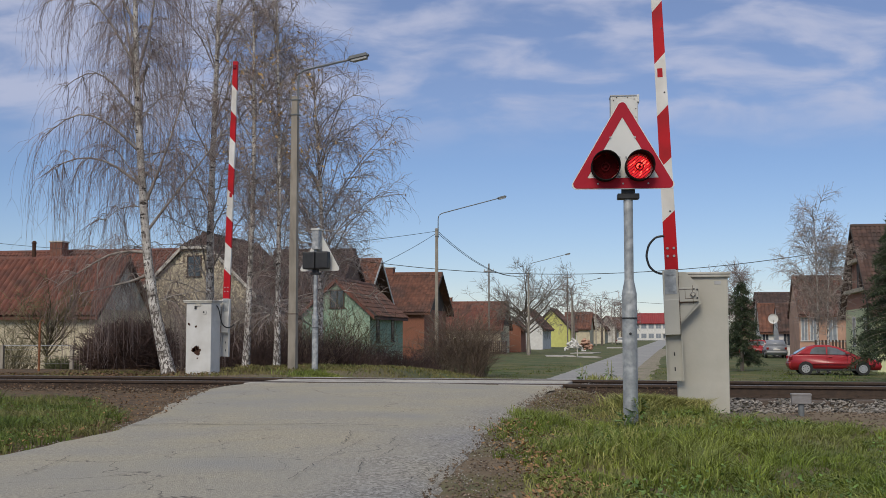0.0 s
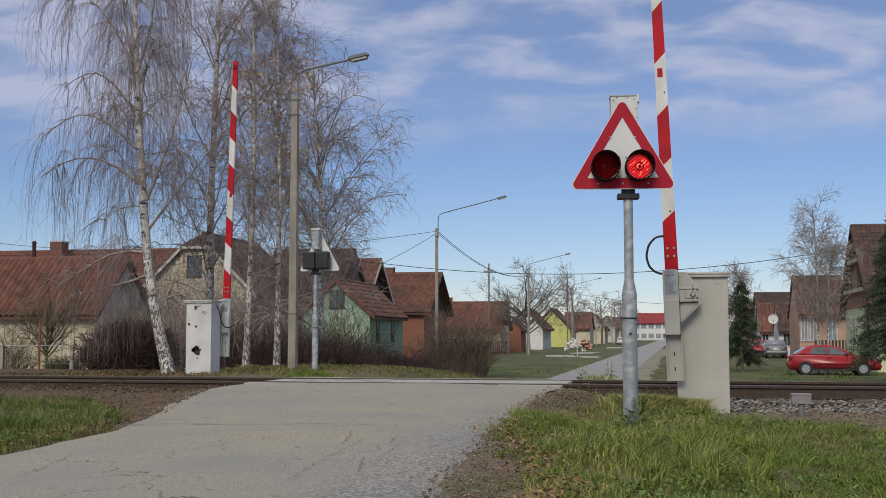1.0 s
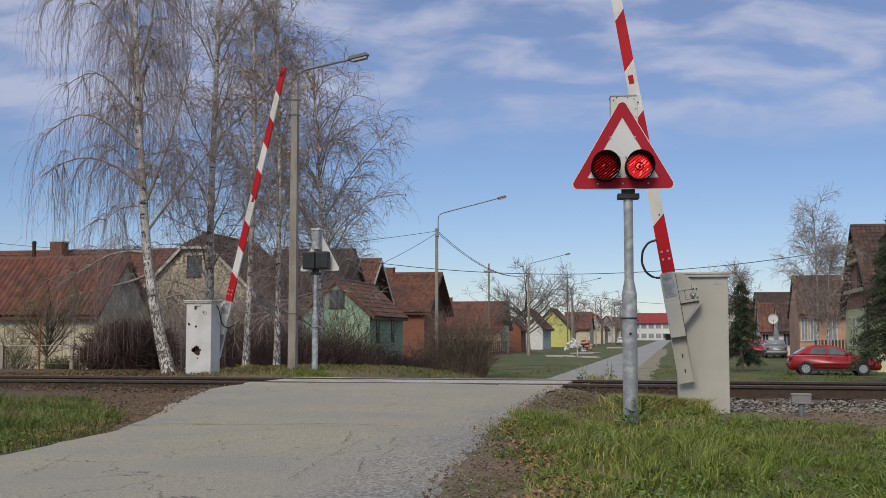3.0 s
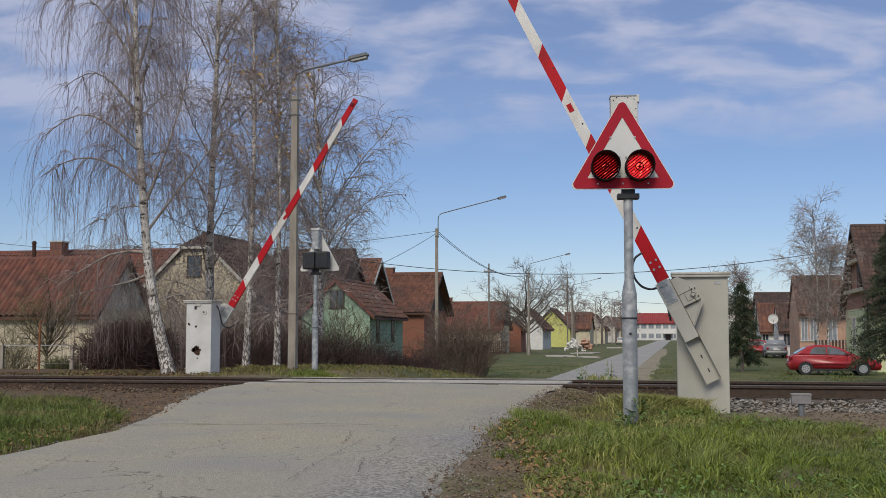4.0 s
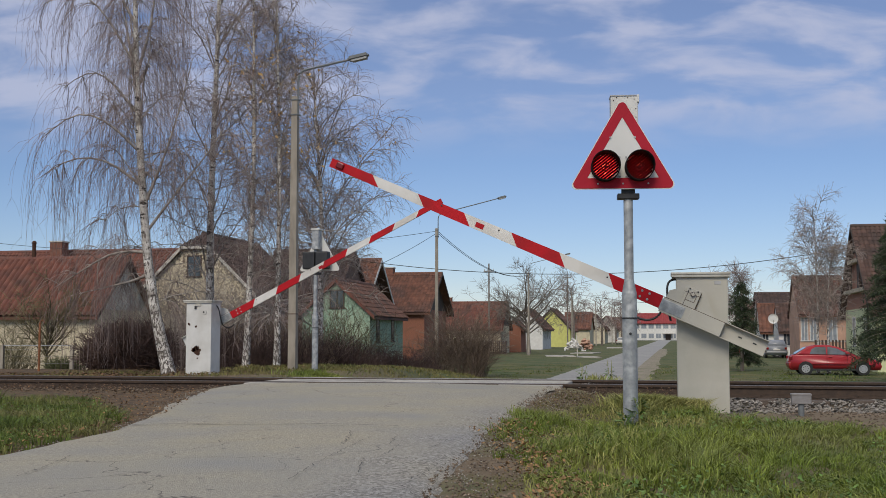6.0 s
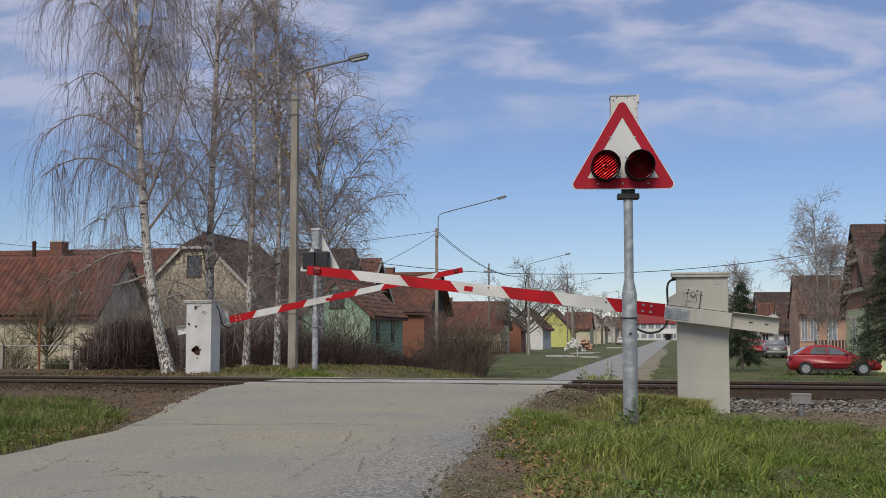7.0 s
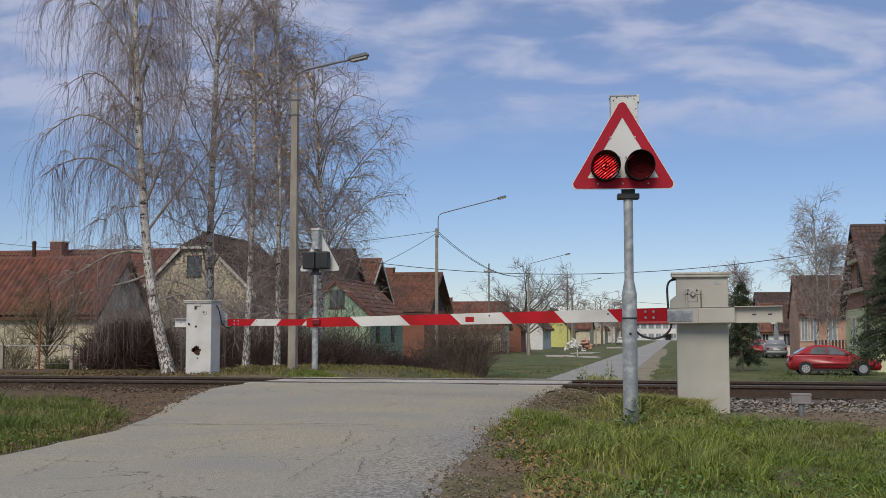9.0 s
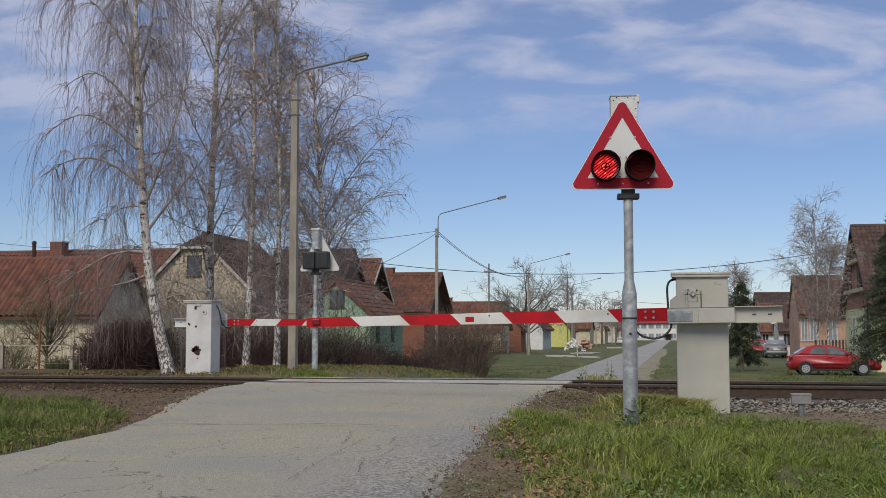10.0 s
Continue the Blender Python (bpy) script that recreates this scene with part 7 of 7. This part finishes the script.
        for wx in (0.72, 3.22) if hatch else (0.78, 3.35):
            part("wheel_arch", cyl(B(), (wx, sg * (W / 2 - 0.16), 0.31), (wx, sg * (W / 2 + 0.003), 0.30), 0.32, n=24), M_BLACK, o)
            wh = part("tyre", cyl(B(), (wx, sg * (W / 2 - 0.18), 0.285), (wx, sg * (W / 2 + 0.008), 0.285), 0.285, n=28), M_RUBBER, o)
            rim = part("rim", cyl(B(), (wx, sg * (W / 2), 0.285), (wx, sg * (W / 2 + 0.016), 0.285), 0.195, 0.185, n=24), M_RIM, wh)
            for q in range(7 if hatch else 0):
                a = q * 2 * math.pi / 7
                part("rim_slot", cyl(B(), (wx + 0.115 * math.cos(a), sg * (W / 2 + 0.01), 0.285 + 0.115 * math.sin(a)), (wx + 0.115 * math.cos(a), sg * (W / 2 + 0.0185), 0.285 + 0.115 * math.sin(a)), 0.018, n=8), M_BLACK, wh)
    for (pa, pb), nm in zip(scr, ("rear_window", "windscreen")):
        bm = B()
        ym = 0.60
        off = -0.012 if nm == "rear_window" else 0.012
        f = [bm.verts.new((pa[0] + off, -ym, pa[1] + 0.006)), bm.verts.new((pa[0] + off, ym, pa[1] + 0.006)), bm.verts.new((pb[0] + off, ym * 0.9, pb[1] + 0.006)), bm.verts.new((pb[0] + off, -ym * 0.9, pb[1] + 0.006))]
        bm.faces.new(f)
        g2 = bmesh.ops.extrude_face_region(bm, geom=bm.faces[:])
        for v in g2["geom"]:
            if isinstance(v, bmesh.types.BMVert):
                v.co.z -= 0.03
        part(nm, bm, M_CARGLASS, o)
    part("number_plate", box(B(), -0.012, 0.01, -0.26, 0.26, 0.62, 0.73), M_WHITER, o)
    part("rear_bumper", box(B(), -0.02, 0.12, -W / 2 + 0.1, W / 2 - 0.1, 0.40, 0.56, 0.03), paint, o)
    return o


car(pose(5.28, 55.2, -1.14), M_CARRED, "red hatchback parked on the lawn")
car(pose(8.05, 92.5, -1.14, 0, 0, 90), M_CARSIL, "silver saloon car parked beside the houses", hatch=False)
car(pose(5.2, 99, -1.14), M_CARRED, "red car parked behind the conifer", hatch=False)
car(pose(-9.5, 215, -1.14, 0, 0, 80), M_WHITER, "white car parked along the street")

# ---- lorry crossing the street end ----
def lorry(m):
    """Nose towards +x at x = 0."""
    o = thing("lorry", m, "white lorry with a long cream cargo body crossing the street", "lorry")
    part("chassis", box(B(), -9.9, -0.5, -0.45, 0.45, 0.55, 0.80, 0.03), M_BLACK, o)
    cab = part("cab", prism(B(), [(-2.2, 0.6), (0.0, 0.6), (0.02, 1.35), (-0.30, 2.45), (-2.2, 2.5)], "y", -1.2, 1.2), M_CABW, o, "white driver's cab")
    part("windscreen", prism(B(), [(0.03, 1.42), (-0.24, 2.28), (-0.22, 2.30), (0.06, 1.42)], "y", -1.05, 1.05), M_CARGLASS, cab)
    for sg in (-1, 1):
        part("side_window", box(B(), -1.3, -0.4, min(sg * 1.19, sg * 1.215), max(sg * 1.19, sg * 1.215), 1.45, 2.15), M_CARGLASS, cab)
    part("bumper", box(B(), -0.2, 0.08, -1.2, 1.2, 0.38, 0.68, 0.03), M_GREYBOX, cab)
    part("cargo_body", box(B(), -10.2, -2.4, -1.25, 1.25, 0.95, 2.2, 0.04), M_CREAM, o, "cream cargo body")
    part("body_rail", box(B(), -10.22, -2.38, -1.27, 1.27, 2.12, 2.24, 0.02), M_FRAME, o)
    part("side_band", box(B(), -8.9, -5.2, -1.262, -1.24, 1.55, 1.85), M_GREYBOX, o)
    part("side_guard", box(B(), -7.0, -3.4, -1.2, -1.14, 0.55, 0.85, 0.01), M_GREYBOX, o)
    for wx in (-1.1, -8.0, -9.2):
        for sg in (-1, 1):
            w = part("tyre", cyl(B(), (wx, sg * 0.85, 0.5), (wx, sg * 1.15, 0.5), 0.5, n=20), M_RUBBER, o)
            part("rim", cyl(B(), (wx, sg * 1.15, 0.5), (wx, sg * 1.165, 0.5), 0.27, n=16), M_RIM, w)
    return o


LORRY_X, LORRY_V = -30.9, 13.95
LORRY_AT = (380, -1.03)
tagged(part("road", box(B(), -90, 130, 376.5, 383.5, -1.25, -1.03, 0.02), M_ROADV), "grey asphalt cross street before the long white building", "road", "", "structure")
truck = lorry(pose(LORRY_X, LORRY_AT[0], LORRY_AT[1]))

# satellite dish on the white house
sdish = thing("satellite_dish", pose(8.42, 99.55, 2.05), "pale grey satellite dish on a wall bracket", "satellite dish")
part("dish", cyl(cyl(B(), (0, -0.10, 0), (0, -0.03, 0), 0.42, 0.30, 28, False), (0, -0.03, 0), (0, 0.0, 0), 0.30, 0.08, 28), M_SIGNW, sdish)
part("bracket", tube(B(), [(0, 0, 0), (0.05, 0.35, -0.3), (0.5, 0.6, -1.0)], 0.03), M_GALV, sdish)
part("feed_arm", tube(B(), [(0, 0, -0.4), (0, -0.55, -0.1)], 0.02), M_GALV, sdish)

# aerial above the brick house
ae = thing("roof_aerial", pose(12.0, 64, 6.5), "thin metal television aerial on the roof ridge", "aerial")
part("mast", cyl(B(), (0, 0, -0.1), (0, 0, 1.0), 0.02, n=6), M_WIRE, ae)
part("boom", cyl(B(), (-0.45, 0, 0.85), (0.35, 0, 0.85), 0.015, n=6), M_WIRE, ae)
for q in range(6):
    part("element", cyl(B(), (-0.42 + 0.14 * q, -0.2, 0.85), (-0.42 + 0.14 * q, 0.2, 0.85), 0.012, n=5), M_WIRE, ae)
# stove pipe of the long low house
fp = thing("flue_pipe", pose(-28.95, 47.5, 3.7), "dark metal flue pipe on the roof", "flue pipe")
part("pipe", cyl(B(), (0, 0, 0), (0, 0, 1.25), 0.09, n=12), M_RUST, fp)
part("cowl", cyl(B(), (0, 0, 1.22), (0, 0, 1.34), 0.13, 0.06, 12), M_RUST, fp)
# heap of covered building sand by the street
for (x, y, sz, mt, lb) in ((-10.9, 128, 0.9, M_WHITER, "heap of pale building rubble on the verge"), (-9.6, 129, 0.75, M_PINK, "heap of pinkish sand on the verge")):
    stones("rubble_heap", 90, lambda n: x + rng.normal(0, sz * 0.5, n), lambda n: y + rng.normal(0, sz * 0.4, n), lambda a, b: -1.15 + np.clip(1.55 - 1.2 * np.hypot(a - x, b - y), 0, 2) * rng.uniform(0.3, 1, len(a)), (0.14, 0.32), mt, lb)


# pale concrete slabs over the roadside ditch
for (x, y, w, d, r) in ((-9.3, 96, 2.4, 5.0, 8), (-8.3, 112, 2.2, 5.5, -5), (-7.6, 158, 2.5, 7, 3), (-6.6, 92, 1.6, 3.5, 12)):
    sb = part("ditch_slab", box(B(), -w / 2, w / 2, -d / 2, d / 2, -0.12, 0.05, 0.02), M_PANEL)
    sb.matrix_basis = pose(x, y, float(land_z(x, y)) + 0.03, 0, 0, r)
    tagged(sb, "pale concrete slab laid over the roadside ditch", "slab", "ditch slabs")


# ---- what moves ----
NEAR_ARM = [(0, 88.2), (1.9, 88.2), (2.1, 88.0), (2.4, 86.3), (2.7, 83.9), (3.8, 67.9), (4.0, 63.6), (4.2, 58.8), (4.5, 50.9), (4.8, 44.85), (5.0, 42.4), (5.2, 39.85), (5.5, 34.3), (5.7, 30.0), (6.8, 10.9), (7.0, 7.4), (7.2, 3.8), (7.4, -0.3), (7.5, -0.9), (7.6, 0.1), (7.7, -0.7), (7.8, -0.6), (10, -0.6)]
FAR_ARM = [(0, 88.8), (1.8, 88.8), (2.1, 88.1), (2.4, 86.0), (2.7, 82.0), (3.8, 61.9), (4.0, 58.2), (4.2, 55.0), (4.5, 50.6), (4.8, 45.8), (5.2, 39.6), (5.5, 34.8), (5.7, 31.9), (6.8, 14.8), (7.0, 11.6), (7.2, 8.5), (7.4, 5.4), (7.5, 3.8), (7.65, 1.0), (7.8, 0.3), (10, 0.3)]


def blink(first, lit):
    """Turns of the added vanes that stand in for a lamp's fading: 0 degrees shut, 86 open. Open from first for lit
    seconds, in each period.
    """
    period = 1.0256
    rows = []
    for k in range(-1, 11):
        t0 = first + k * period
        rows += [(t0 - 0.09, 0), (t0, 64), (t0 + 0.08, 86), (t0 + lit - 0.16, 86), (t0 + lit - 0.08, 70), (t0 + lit, 56), (t0 + lit + 0.10, 38), (t0 + lit + 0.19, 0)]
    def at(tt):
        for (ta, va), (tb, vb) in zip(rows, rows[1:]):
            if ta <= tt <= tb:
                return va + (vb - va) * (tt - ta) / max(tb - ta, 1e-6)
    return [(0.0, at(0.0))] + [(t, v) for t, v in rows if 0.03 < t < 9.97] + [(10.0, at(10.0))]


def motions():
    walk(near_arm, [(t, pose(*NPL, 0, a, 0)) for t, a in NEAR_ARM])
    walk(far_arm, [(t, pose(*FPL, 0, -a, 0)) for t, a in FAR_ARM])
    for nm, first, lit in (("right", -0.1356, 0.53), ("left", 0.35, 0.54)):
        for fade_vane, base in FADE_VANES[nm]:
            walk(fade_vane, [(t, base @ pose(0, 0, 0, a)) for t, a in blink(first, lit)])
    walk(truck, [(t, pose(LORRY_X + LORRY_V * t, LORRY_AT[0], LORRY_AT[1])) for t in (0.0, 5.0, 10.0)])
    walk(cloud, [(0, CLOUD_AT @ Matrix.Translation((-6, 0, 0))), (10, CLOUD_AT @ Matrix.Translation((8, 0, 0)))])


motions()
